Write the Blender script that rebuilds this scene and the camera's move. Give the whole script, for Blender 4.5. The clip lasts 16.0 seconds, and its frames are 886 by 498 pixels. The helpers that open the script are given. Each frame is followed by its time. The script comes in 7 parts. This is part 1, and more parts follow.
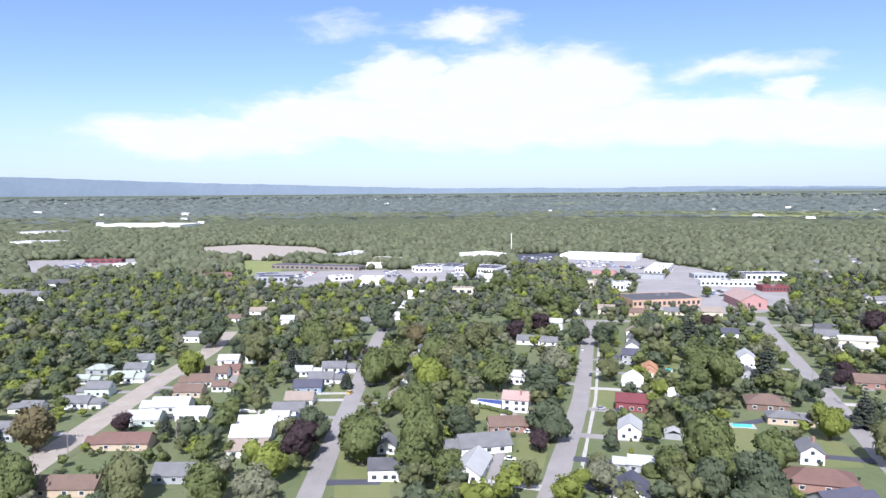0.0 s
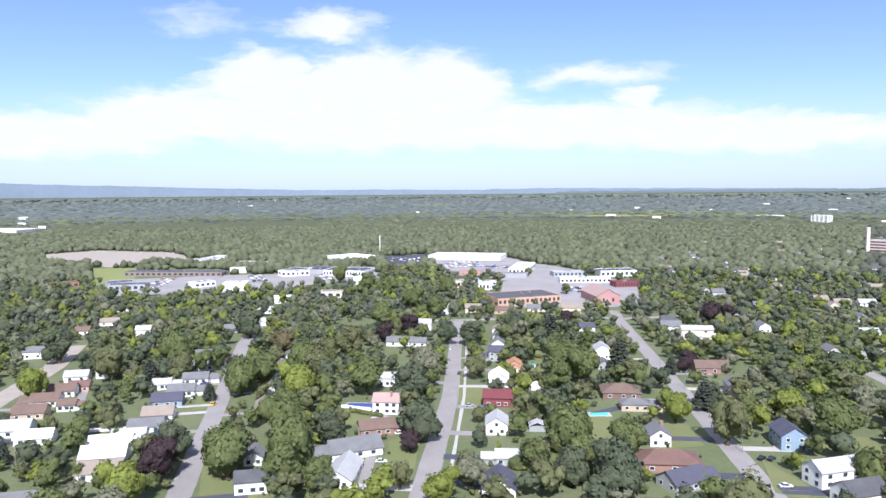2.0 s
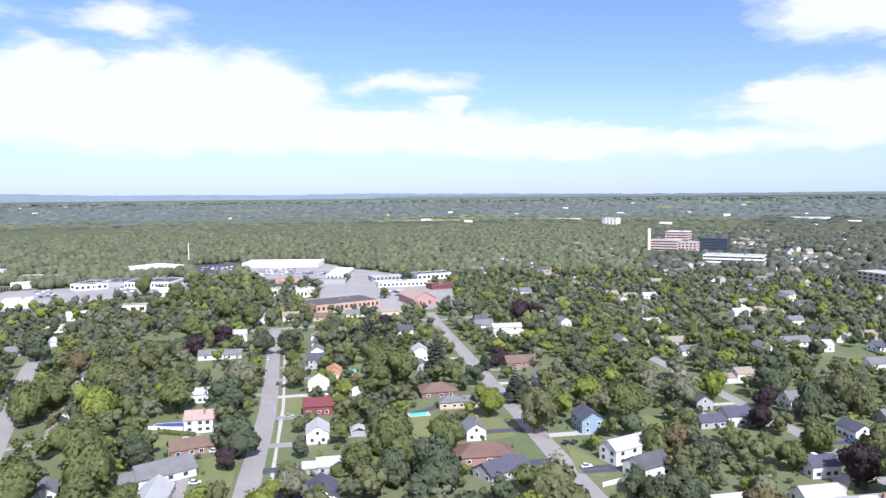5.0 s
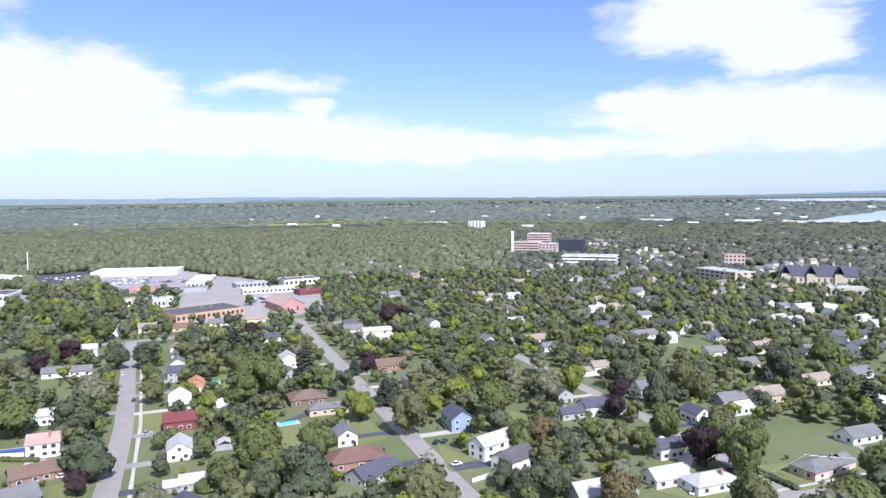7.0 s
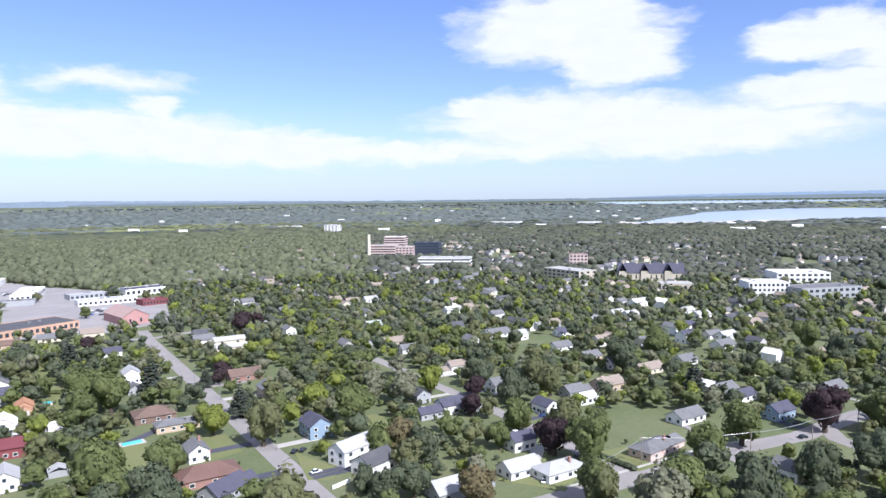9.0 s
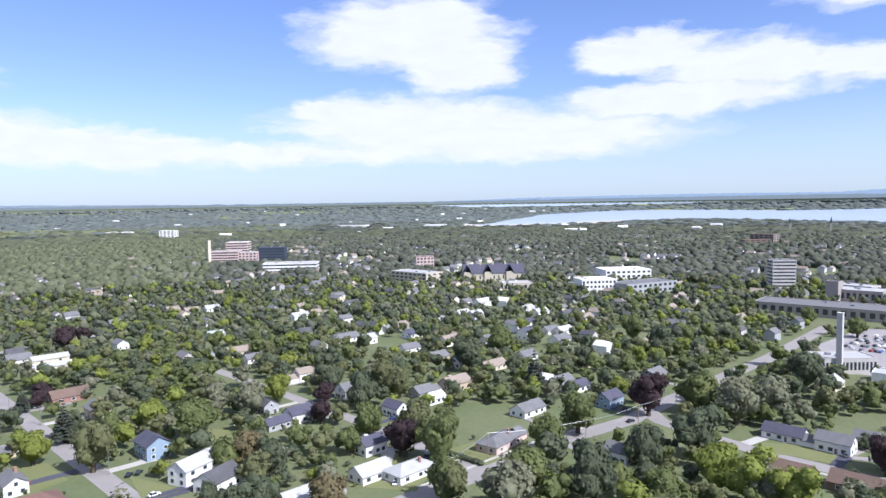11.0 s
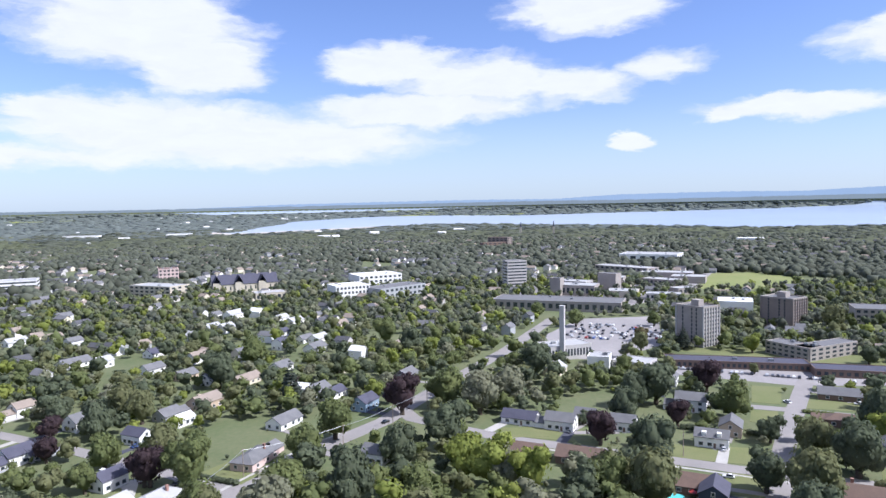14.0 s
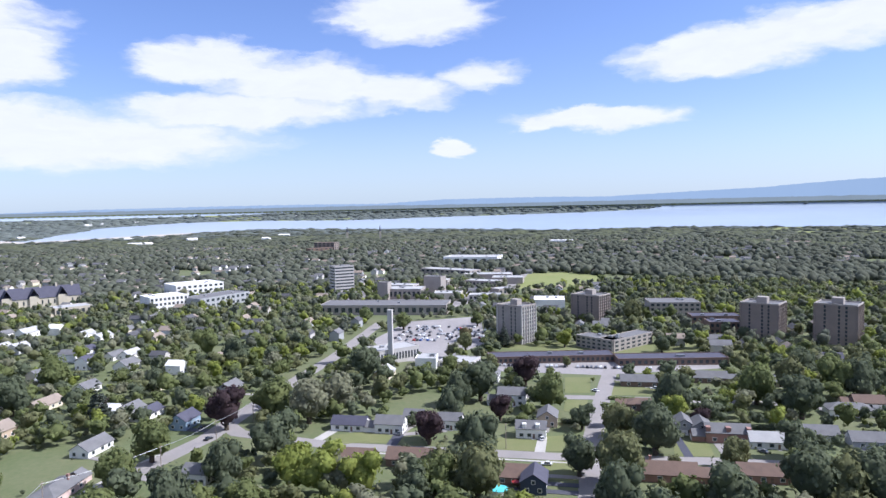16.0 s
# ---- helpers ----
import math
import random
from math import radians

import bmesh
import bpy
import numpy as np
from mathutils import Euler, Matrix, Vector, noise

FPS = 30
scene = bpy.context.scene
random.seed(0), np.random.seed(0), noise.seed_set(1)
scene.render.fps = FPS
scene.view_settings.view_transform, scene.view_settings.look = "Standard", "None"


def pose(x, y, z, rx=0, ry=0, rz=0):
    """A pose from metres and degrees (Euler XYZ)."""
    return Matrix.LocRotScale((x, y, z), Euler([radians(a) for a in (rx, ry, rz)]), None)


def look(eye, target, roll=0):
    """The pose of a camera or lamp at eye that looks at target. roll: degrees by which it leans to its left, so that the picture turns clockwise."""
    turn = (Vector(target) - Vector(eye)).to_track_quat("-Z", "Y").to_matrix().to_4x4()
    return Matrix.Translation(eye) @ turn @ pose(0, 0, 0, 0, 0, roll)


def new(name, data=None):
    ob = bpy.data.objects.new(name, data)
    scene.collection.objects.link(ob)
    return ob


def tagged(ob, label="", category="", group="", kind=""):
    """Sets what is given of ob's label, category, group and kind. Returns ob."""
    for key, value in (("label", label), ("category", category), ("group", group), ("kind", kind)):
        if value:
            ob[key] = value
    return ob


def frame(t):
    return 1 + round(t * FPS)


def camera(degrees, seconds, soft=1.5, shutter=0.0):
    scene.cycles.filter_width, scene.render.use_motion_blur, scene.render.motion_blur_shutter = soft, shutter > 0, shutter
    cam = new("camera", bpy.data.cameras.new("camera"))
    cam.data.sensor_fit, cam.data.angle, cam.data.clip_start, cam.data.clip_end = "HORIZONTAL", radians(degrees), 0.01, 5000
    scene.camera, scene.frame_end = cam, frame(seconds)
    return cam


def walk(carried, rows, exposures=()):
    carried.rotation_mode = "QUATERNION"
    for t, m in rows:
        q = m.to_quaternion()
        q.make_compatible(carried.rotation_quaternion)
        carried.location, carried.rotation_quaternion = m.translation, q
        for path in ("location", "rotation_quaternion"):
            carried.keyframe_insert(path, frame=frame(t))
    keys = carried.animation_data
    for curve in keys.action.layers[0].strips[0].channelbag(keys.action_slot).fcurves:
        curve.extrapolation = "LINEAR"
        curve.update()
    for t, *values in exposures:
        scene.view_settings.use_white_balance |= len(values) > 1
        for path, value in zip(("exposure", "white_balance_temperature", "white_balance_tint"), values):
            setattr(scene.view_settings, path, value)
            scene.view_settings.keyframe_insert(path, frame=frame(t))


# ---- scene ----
EYE = 100.0
cam = camera(64.82, 16.0, soft=1.5)
ROWS = [
    (0.0, 0.00, -0.00, -0.00, -0.000, -4.673, 0.434),
    (0.5, 0.09, -0.08, 0.09, -2.812, -4.668, 0.457),
    (1.0, 0.17, -0.14, 0.17, -5.512, -4.650, 0.472),
    (1.5, 0.29, -0.04, 0.26, -8.064, -4.623, 0.471),
    (2.0, 0.41, -0.12, 0.35, -10.771, -4.619, 0.493),
    (2.5, 0.40, -0.23, 0.41, -13.285, -4.589, 0.511),
    (3.0, 0.41, -0.27, 0.43, -15.600, -4.538, 0.524),
    (3.5, 0.40, -0.39, 0.44, -18.023, -4.480, 0.510),
    (4.0, 0.40, -0.51, 0.45, -20.628, -4.423, 0.517),
    (6.5, 0.03, -1.44, 0.54, -33.558, -4.172, 0.621),
    (7.0, -0.23, -1.60, 0.53, -36.485, -4.116, 0.618),
    (7.5, -0.36, -1.80, 0.53, -39.400, -4.058, 0.638),
    (8.0, -0.47, -1.92, 0.60, -42.311, -4.016, 0.665),
    (8.5, -0.52, -2.00, 0.68, -45.250, -3.984, 0.679),
    (9.0, -0.62, -2.18, 0.68, -48.230, -3.966, 0.719),
    (11.5, -0.86, -2.48, 1.18, -64.077, -3.828, 0.891),
    (12.0, -0.92, -2.60, 1.36, -67.563, -3.797, 0.912),
    (12.5, -0.94, -2.77, 1.48, -71.100, -3.747, 0.948),
    (13.0, -1.07, -2.92, 1.52, -74.228, -3.698, 1.018),
    (13.5, -1.22, -3.09, 1.50, -77.590, -3.659, 1.068),
    (14.0, -1.44, -3.27, 1.56, -80.801, -3.646, 1.112),
    (14.5, -1.55, -3.28, 1.65, -84.088, -3.615, 1.152),
    (15.0, -1.54, -3.29, 1.72, -88.541, -3.578, 1.216),
    (15.5, -1.71, -3.21, 1.84, -91.893, -3.571, 1.233),
    (16.0, -1.86, -3.13, 1.85, -94.971, -3.532, 1.161),
]
EXPOSURE = 0.5
walk(cam, [(t, pose(x, y, EYE + z, 90 + pitch, roll, yaw)) for t, x, y, z, yaw, pitch, roll in ROWS],
     [(0.0, EXPOSURE + 0.2, 5850, 14), (6.0, EXPOSURE + 0.18, 5850, 14), (16.0, EXPOSURE + 0.08, 5800, 15)])

# ---- sky and sun ----
SUN_AZ, SUN_EL = 187.0, 46.0
SKY, SUN, CLOUD = 0.128, 5.0, 5.0
world = bpy.data.worlds.new("sky")
scene.world = world
world.use_nodes = True


def node(tree, kind, inputs=(), **props):
    n = tree.nodes.new(kind)
    for key, value in props.items():
        setattr(n, key, value)
    for key, value in dict(inputs).items():
        if isinstance(value, bpy.types.NodeSocket):
            tree.links.new(value, n.inputs[key])
        else:
            n.inputs[key].default_value = value
    return n


def maths(tree, op, a, b=0.0, clamp=False):
    return node(tree, "ShaderNodeMath", {0: a, 1: b}, operation=op, use_clamp=clamp).outputs[0]


def make_sky():
    tree = world.node_tree
    tree.nodes.clear()
    sky = node(tree, "ShaderNodeTexSky", sky_type="NISHITA", sun_disc=False, sun_elevation=radians(SUN_EL), sun_rotation=radians(SUN_AZ),
               altitude=100, air_density=1.0, dust_density=0.6, ozone_density=2.2)
    blue = node(tree, "ShaderNodeVectorMath", {0: sky.outputs[0], 1: (0.73, 0.725, 0.89)}, operation="MULTIPLY").outputs[0]
    way = node(tree, "ShaderNodeTexCoord").outputs["Generated"]
    xyz = node(tree, "ShaderNodeSeparateXYZ", {0: way}).outputs
    az = maths(tree, "MULTIPLY", maths(tree, "ARCTAN2", xyz[0], xyz[1]), 180 / math.pi)
    el = maths(tree, "MULTIPLY", maths(tree, "ARCSINE", xyz[2]), 180 / math.pi)
    flat = node(tree, "ShaderNodeCombineXYZ", {0: az, 1: el, 2: 0.0}).outputs[0]
    warp = node(tree, "ShaderNodeTexNoise", {"Vector": node(tree, "ShaderNodeVectorMath", {0: flat, 1: (0.16, 0.42, 0.0)}, operation="MULTIPLY").outputs[0],
                "Scale": 1.0, "Detail": 6.0, "Roughness": 0.62}).outputs["Color"]
    shift = node(tree, "ShaderNodeVectorMath", {0: node(tree, "ShaderNodeVectorMath", {0: warp, 1: (0.5, 0.5, 0.5)}, operation="SUBTRACT").outputs[0],
                 1: (7.0, 3.0, 0.0)}, operation="MULTIPLY").outputs[0]
    spot = node(tree, "ShaderNodeVectorMath", {0: flat, 1: shift}, operation="ADD").outputs[0]

    def bank(a, e, w, h, top=1.0):
        """How deep inside one cloud a direction lies."""
        d = node(tree, "ShaderNodeVectorMath", {0: spot, 1: (a, e, 0)}, operation="SUBTRACT").outputs[0]
        d = node(tree, "ShaderNodeVectorMath", {0: d, 1: (1 / w, 1 / h, 0)}, operation="MULTIPLY").outputs[0]
        d = node(tree, "ShaderNodeVectorMath", {0: d}, operation="LENGTH").outputs["Value"]
        return maths(tree, "MULTIPLY", maths(tree, "SUBTRACT", 1.0, d), top)

    total = None
    for c in CLOUDS:
        b = bank(*c)
        total = b if total is None else maths(tree, "SMOOTH_MAX", total, b)
        if total.node.operation == "SMOOTH_MAX":
            total.node.inputs[2].default_value = 0.12
    fine = node(tree, "ShaderNodeTexNoise", {"Vector": node(tree, "ShaderNodeVectorMath", {0: spot, 1: (0.35, 1.1, 0.0)}, operation="MULTIPLY").outputs[0],
                "Scale": 1.0, "Detail": 8.0, "Roughness": 0.52}).outputs[0]
    total = maths(tree, "ADD", total, maths(tree, "MULTIPLY", maths(tree, "SUBTRACT", fine, 0.5), 0.55))
    thick = node(tree, "ShaderNodeMapRange", {"Value": total, "From Min": -0.2, "From Max": 0.36}, interpolation_type="SMOOTHSTEP").outputs[0]
    # thin veil towards the horizon
    veil = node(tree, "ShaderNodeMapRange", {"Value": el, "From Min": 8.5, "From Max": 0.5, "To Min": 0.0, "To Max": 0.6}, interpolation_type="SMOOTHSTEP").outputs[0]
    haze = node(tree, "ShaderNodeMix", {0: veil}, data_type="RGBA")
    tree.links.new(blue, haze.inputs[6])
    haze.inputs[7].default_value = (CLOUD * 0.66, CLOUD * 0.83, CLOUD * 0.95, 1)
    shade = node(tree, "ShaderNodeMapRange", {"Value": fine, "From Min": 0.3, "From Max": 0.7, "To Min": 0.965, "To Max": 1.025}).outputs[0]
    white = node(tree, "ShaderNodeVectorMath", {0: (CLOUD * 1.0, CLOUD * 1.01, CLOUD * 1.04), 3: shade}, operation="SCALE").outputs[0]
    mix = node(tree, "ShaderNodeMix", {}, data_type="RGBA")
    tree.links.new(maths(tree, "MULTIPLY", thick, 0.97), mix.inputs[0])
    tree.links.new(haze.outputs[2], mix.inputs[6])
    tree.links.new(white, mix.inputs[7])
    back = node(tree, "ShaderNodeBackground", {"Color": mix.outputs[2], "Strength": SKY})
    out = node(tree, "ShaderNodeOutputWorld", {"Surface": back.outputs[0]})


# azimuth, elevation, half width, half height in degrees, density
CLOUDS = [
    (-3.5, 8.6, 4.0, 2.3), (5.0, 8.8, 5.0, 2.5), (11.0, 8.2, 4.2, 2.8), (3.0, 6.3, 14.0, 2.6), (-10.0, 6.4, 6.0, 1.6),
]
CLOUDS += [
    (-18.0, 4.4, 9.0, 1.5), (20.0, 5.2, 13.0, 1.7), (34.0, 4.4, 9.0, 1.4), (4.0, 5.2, 22.0, 0.9), (1.7, 13.0, 4.0, 0.9, 0.6),
]
CLOUDS += [
    (-8.0, 13.0, 2.0, 0.5, 0.15), (26.2, 7.3, 1.6, 0.7, 0.7), (23.0, 9.0, 5.0, 0.7, 0.4), (58.0, 13.4, 7.5, 2.6), (62.0, 10.9, 4.5, 2.1),
]
CLOUDS += [
    (58.0, 6.5, 10.0, 1.7), (65.0, 5.4, 14.0, 1.9), (52.0, 7.2, 4.0, 0.7), (77.0, 11.2, 5.0, 1.4), (84.0, 9.9, 7.0, 1.7),
]
CLOUDS += [
    (79.0, 7.6, 8.0, 1.3), (91.5, 9.2, 5.0, 1.3, 0.8), (98.5, 10.2, 3.0, 0.9, 0.6), (92.5, 14.9, 6.0, 1.6), (95.6, 4.7, 1.2, 0.6),
]
CLOUDS += [
    (107.0, 6.7, 6.0, 0.8), (102.5, 6.4, 1.6, 0.7), (117.0, 11.0, 7.0, 1.5), (125.0, 12.3, 7.0, 1.5), (45.0, 4.0, 24.0, 0.7, 0.5),
]
# Clouds out of view; the last three are added overhead for white fill light.
CLOUDS += [
    (-60.0, 9.0, 18.0, 3.0), (170.0, 12.0, 22.0, 4.0), (-110.0, 20.0, 25.0, 5.0), (-160.0, 40.0, 60.0, 14.0), (60.0, 42.0, 70.0, 12.0), (-60.0, 55.0, 60.0, 12.0),
]
CLOUDS = [(a, e, w * 1.12, h * 1.18, *rest) for a, e, w, h, *rest in CLOUDS]
make_sky()
lamp = bpy.data.lights.new("sun", "SUN")
lamp.energy, lamp.angle, lamp.color = SUN, radians(0.6), (1.0, 0.955, 0.89)
sun = new("sun", lamp)
sx, sy = math.sin(radians(SUN_AZ)) * math.cos(radians(SUN_EL)), math.cos(radians(SUN_AZ)) * math.cos(radians(SUN_EL))
sun.matrix_world = look((sx * 900, sy * 900, math.sin(radians(SUN_EL)) * 900), (0, 0, 0))

# ---- materials ----


def material(name, colour, rough=0.8, second=None, scale=0.3, fine=4.0, bump=0.0, spread=0.5, metal=0.0, island=0.0, spec=0.3):
    """A surface of two mottled colours at two scales, with a little relief; island: how far single pieces differ."""
    m = bpy.data.materials.new(name)
    m.use_nodes = True
    tree = m.node_tree
    tree.nodes.clear()
    second = second or tuple(c * 0.72 for c in colour)
    spot = node(tree, "ShaderNodeNewGeometry").outputs["Position"]
    big = node(tree, "ShaderNodeTexNoise", {"Vector": spot, "Scale": scale, "Detail": 3.0, "Roughness": 0.6}).outputs[0]
    small = node(tree, "ShaderNodeTexNoise", {"Vector": spot, "Scale": fine, "Detail": 4.0, "Roughness": 0.7}).outputs[0]
    mixed = maths(tree, "ADD", maths(tree, "MULTIPLY", big, 1 - spread), maths(tree, "MULTIPLY", small, spread))
    fac = node(tree, "ShaderNodeMapRange", {"Value": mixed, "From Min": 0.34, "From Max": 0.66}).outputs[0]
    mix = node(tree, "ShaderNodeMix", {}, data_type="RGBA")
    tree.links.new(fac, mix.inputs[0])
    mix.inputs[6].default_value, mix.inputs[7].default_value = (*colour, 1), (*second, 1)
    out = mix.outputs[2]
    if island:
        one = node(tree, "ShaderNodeObjectInfo").outputs["Random"]
        two = node(tree, "ShaderNodeNewGeometry").outputs["Random Per Island"]
        r = maths(tree, "FRACT", maths(tree, "ADD", one, two))
        value = node(tree, "ShaderNodeMapRange", {"Value": r, "To Min": 1 - island, "To Max": 1 + island}).outputs[0]
        hue = node(tree, "ShaderNodeMapRange", {"Value": maths(tree, "FRACT", maths(tree, "MULTIPLY", r, 7.3)), "To Min": 0.5 - 0.035 * island, "To Max": 0.5 + 0.02 * island}).outputs[0]
        out = node(tree, "ShaderNodeHueSaturation", {"Hue": hue, "Value": value, "Color": out}).outputs[0]
    bsdf = node(tree, "ShaderNodeBsdfPrincipled", {"Base Color": out, "Roughness": rough, "Metallic": metal, "Specular IOR Level": spec})
    if bump:
        b = node(tree, "ShaderNodeBump", {"Height": small, "Strength": bump, "Distance": 0.1}).outputs[0]
        tree.links.new(b, bsdf.inputs["Normal"])
    node(tree, "ShaderNodeOutputMaterial", {"Surface": bsdf.outputs[0]})
    return m


def leafage(name, colour, second, island=0.2):
    m = material(name, colour, 0.75, second, 0.12, 1.1, spread=0.6, island=island, spec=0.15)
    tree = m.node_tree
    bsdf = [n for n in tree.nodes if n.type == "BSDF_PRINCIPLED"][0]
    out = [n for n in tree.nodes if n.type == "OUTPUT_MATERIAL"][0]
    thin = node(tree, "ShaderNodeBsdfTranslucent", {"Color": bsdf.inputs["Base Color"].links[0].from_socket})
    mix = node(tree, "ShaderNodeMixShader", {0: 0.48, 1: bsdf.outputs[0], 2: thin.outputs[0]})
    tree.links.new(mix.outputs[0], out.inputs[0])
    return m


GRASS = material("lawn_grass", (0.125, 0.15, 0.055), 0.9, (0.17, 0.172, 0.08), 0.06, 1.5, bump=0.4)
EARTH = material("ground_grass", (0.09, 0.12, 0.05), 0.9, (0.145, 0.15, 0.08), 0.03, 0.4, bump=0.3)
FIELD = material("meadow_grass", (0.16, 0.2, 0.06), 0.9, (0.22, 0.22, 0.09), 0.02, 0.2)
ASPHALT = material("worn_asphalt", (0.285, 0.264, 0.254), 0.85, (0.215, 0.202, 0.195), 0.08, 1.2, bump=0.2)
LOT = material("parking_asphalt", (0.32, 0.3, 0.295), 0.85, (0.215, 0.203, 0.2), 0.03, 0.6)
DARKLOT = material("new_asphalt", (0.05, 0.055, 0.075), 0.8, (0.08, 0.08, 0.1), 0.05, 0.8)
CONCRETE = material("pale_concrete", (0.45, 0.43, 0.4), 0.85, (0.34, 0.33, 0.31), 0.3, 2.0)
DIRT = material("dug_earth", (0.36, 0.315, 0.27), 0.95, (0.26, 0.23, 0.195), 0.12, 0.8, bump=0.5)
BARK = material("tree_bark", (0.10, 0.08, 0.06), 0.95, (0.06, 0.05, 0.04), 0.8, 5.0)
LEAF = leafage("green_leaves", (0.189, 0.217, 0.083), (0.119, 0.148, 0.063))
LEAF_DARK = leafage("dark_green_leaves", (0.142, 0.168, 0.098), (0.097, 0.118, 0.076))
LEAF_LIGHT = leafage("yellow_green_leaves", (0.276, 0.311, 0.073), (0.193, 0.233, 0.06))
LEAF_OLIVE = leafage("olive_leaves", (0.207, 0.216, 0.104), (0.138, 0.153, 0.075))
LEAF_GREY = leafage("silvery_willow_leaves", (0.27, 0.272, 0.176), (0.179, 0.19, 0.126))
LEAF_PLUM = leafage("plum_leaves", (0.062, 0.044, 0.05), (0.085, 0.058, 0.06), 0.25)
LEAF_RUST = leafage("rusty_leaves", (0.2, 0.165, 0.09), (0.15, 0.135, 0.07))
NEEDLE = leafage("spruce_needles", (0.101, 0.119, 0.09), (0.068, 0.082, 0.067))
# Leaf greens for trees further off, greyed in colour to suggest haze.
WOODS = leafage("haze_greyed_wood_leaves", (0.212, 0.227, 0.132), (0.147, 0.171, 0.106), 0.25)
TOWN = leafage("haze_greyed_town_leaves", (0.157, 0.172, 0.123), (0.113, 0.127, 0.1), 0.28)
# Leaves of the farthest woods, with blue haze mixed into their colour.
HAZEWOODS = leafage("haze_tinted_far_woods", (0.22, 0.25, 0.228), (0.179, 0.209, 0.196), 0.2)
GLASS = material("window_glass", (0.03, 0.04, 0.05), 0.12, (0.05, 0.06, 0.07), 0.5, 1.0, spec=0.6)
WALLS = {k: material(k + "_siding", c, 0.7, s, 0.15, 3.0, spread=0.35) for k, c, s in (
    ("white", (0.78, 0.77, 0.74), (0.68, 0.67, 0.65)), ("cream", (0.62, 0.56, 0.44), (0.54, 0.48, 0.38)), ("grey", (0.36, 0.37, 0.38), (0.3, 0.31, 0.32)),
    ("blue", (0.25, 0.33, 0.42), (0.21, 0.285, 0.37)), ("navy", (0.035, 0.05, 0.085), (0.05, 0.06, 0.09)), ("tan", (0.5, 0.4, 0.3), (0.42, 0.33, 0.25)),
    ("brick", (0.32, 0.19, 0.155), (0.26, 0.15, 0.125)), ("red", (0.22, 0.065, 0.07), (0.18, 0.052, 0.056)), ("pink", (0.44, 0.25, 0.23), (0.37, 0.21, 0.195)),
    ("orange", (0.5, 0.33, 0.235), (0.42, 0.27, 0.19)), ("sage", (0.5, 0.56, 0.5), (0.43, 0.49, 0.44)), ("stone", (0.52, 0.47, 0.38), (0.42, 0.38, 0.31)),
    ("concrete", (0.34, 0.31, 0.28), (0.28, 0.25, 0.23)), ("brown", (0.2, 0.14, 0.11), (0.16, 0.11, 0.09)), ("pale", (0.5, 0.48, 0.46), (0.42, 0.4, 0.385)), ("umber", (0.25, 0.205, 0.18), (0.2, 0.165, 0.145)), ("rose", (0.6, 0.47, 0.43), (0.52, 0.4, 0.37)))}
ROOFS = {k: material(k + "_shingles", c, 0.85, s, 0.25, 2.5, bump=0.3) for k, c, s in (
    ("grey", (0.17, 0.17, 0.175), (0.12, 0.12, 0.125)), ("dark", (0.065, 0.065, 0.075), (0.1, 0.1, 0.105)), ("light", (0.4, 0.4, 0.4), (0.32, 0.32, 0.32)),
    ("brown", (0.17, 0.115, 0.09), (0.12, 0.085, 0.07)), ("rust", (0.165, 0.098, 0.082), (0.125, 0.075, 0.063)), ("red", (0.155, 0.045, 0.052), (0.12, 0.036, 0.042)),
    ("pink", (0.38, 0.27, 0.245), (0.31, 0.22, 0.2)), ("white", (0.76, 0.76, 0.75), (0.66, 0.66, 0.65)), ("tan", (0.28, 0.23, 0.19), (0.22, 0.185, 0.155)),
    ("slate", (0.085, 0.085, 0.115), (0.06, 0.06, 0.085)), ("green", (0.33, 0.36, 0.32), (0.28, 0.31, 0.275)), ("orange", (0.42, 0.22, 0.13), (0.35, 0.18, 0.11)))}
PAINT = {k: material(k + "_car_paint", c, 0.25, tuple(v * 0.9 for v in c), 0.5, 2.0, spec=0.6) for k, c in (
    ("white", (0.75, 0.75, 0.75)), ("black", (0.02, 0.02, 0.022)), ("silver", (0.42, 0.43, 0.45)), ("red", (0.35, 0.03, 0.03)), ("blue", (0.05, 0.09, 0.25)),
    ("yellow", (0.75, 0.5, 0.05)), ("grey", (0.14, 0.145, 0.15)))}
RUBBER = material("tyre_rubber", (0.02, 0.02, 0.02), 0.9)
POLEWOOD = material("weathered_pole_wood", (0.3, 0.25, 0.2), 0.9, (0.22, 0.18, 0.15), 0.5, 4)
STEEL = material("galvanised_steel", (0.4, 0.41, 0.42), 0.45, metal=0.7)
POOL = material("pool_water", (0.10, 0.5, 0.52), 0.08, (0.14, 0.58, 0.58), 0.4, 2.0, spec=0.5)
POOLCOVER = material("blue_pool_cover", (0.05, 0.08, 0.26), 0.5, (0.07, 0.1, 0.3), 0.4, 2.0)
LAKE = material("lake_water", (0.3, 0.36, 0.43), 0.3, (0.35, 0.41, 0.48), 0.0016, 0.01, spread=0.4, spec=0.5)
SAND = material("beach_sand", (0.55, 0.5, 0.43), 0.95, (0.45, 0.41, 0.36), 0.01, 0.1)
# Woodland colour shifted to blue: distance haze is put into the base colour.
HILL = material("haze_blue_hill", (0.16, 0.195, 0.235), 1.0, (0.13, 0.165, 0.2), 0.004, 0.03, spec=0.0)



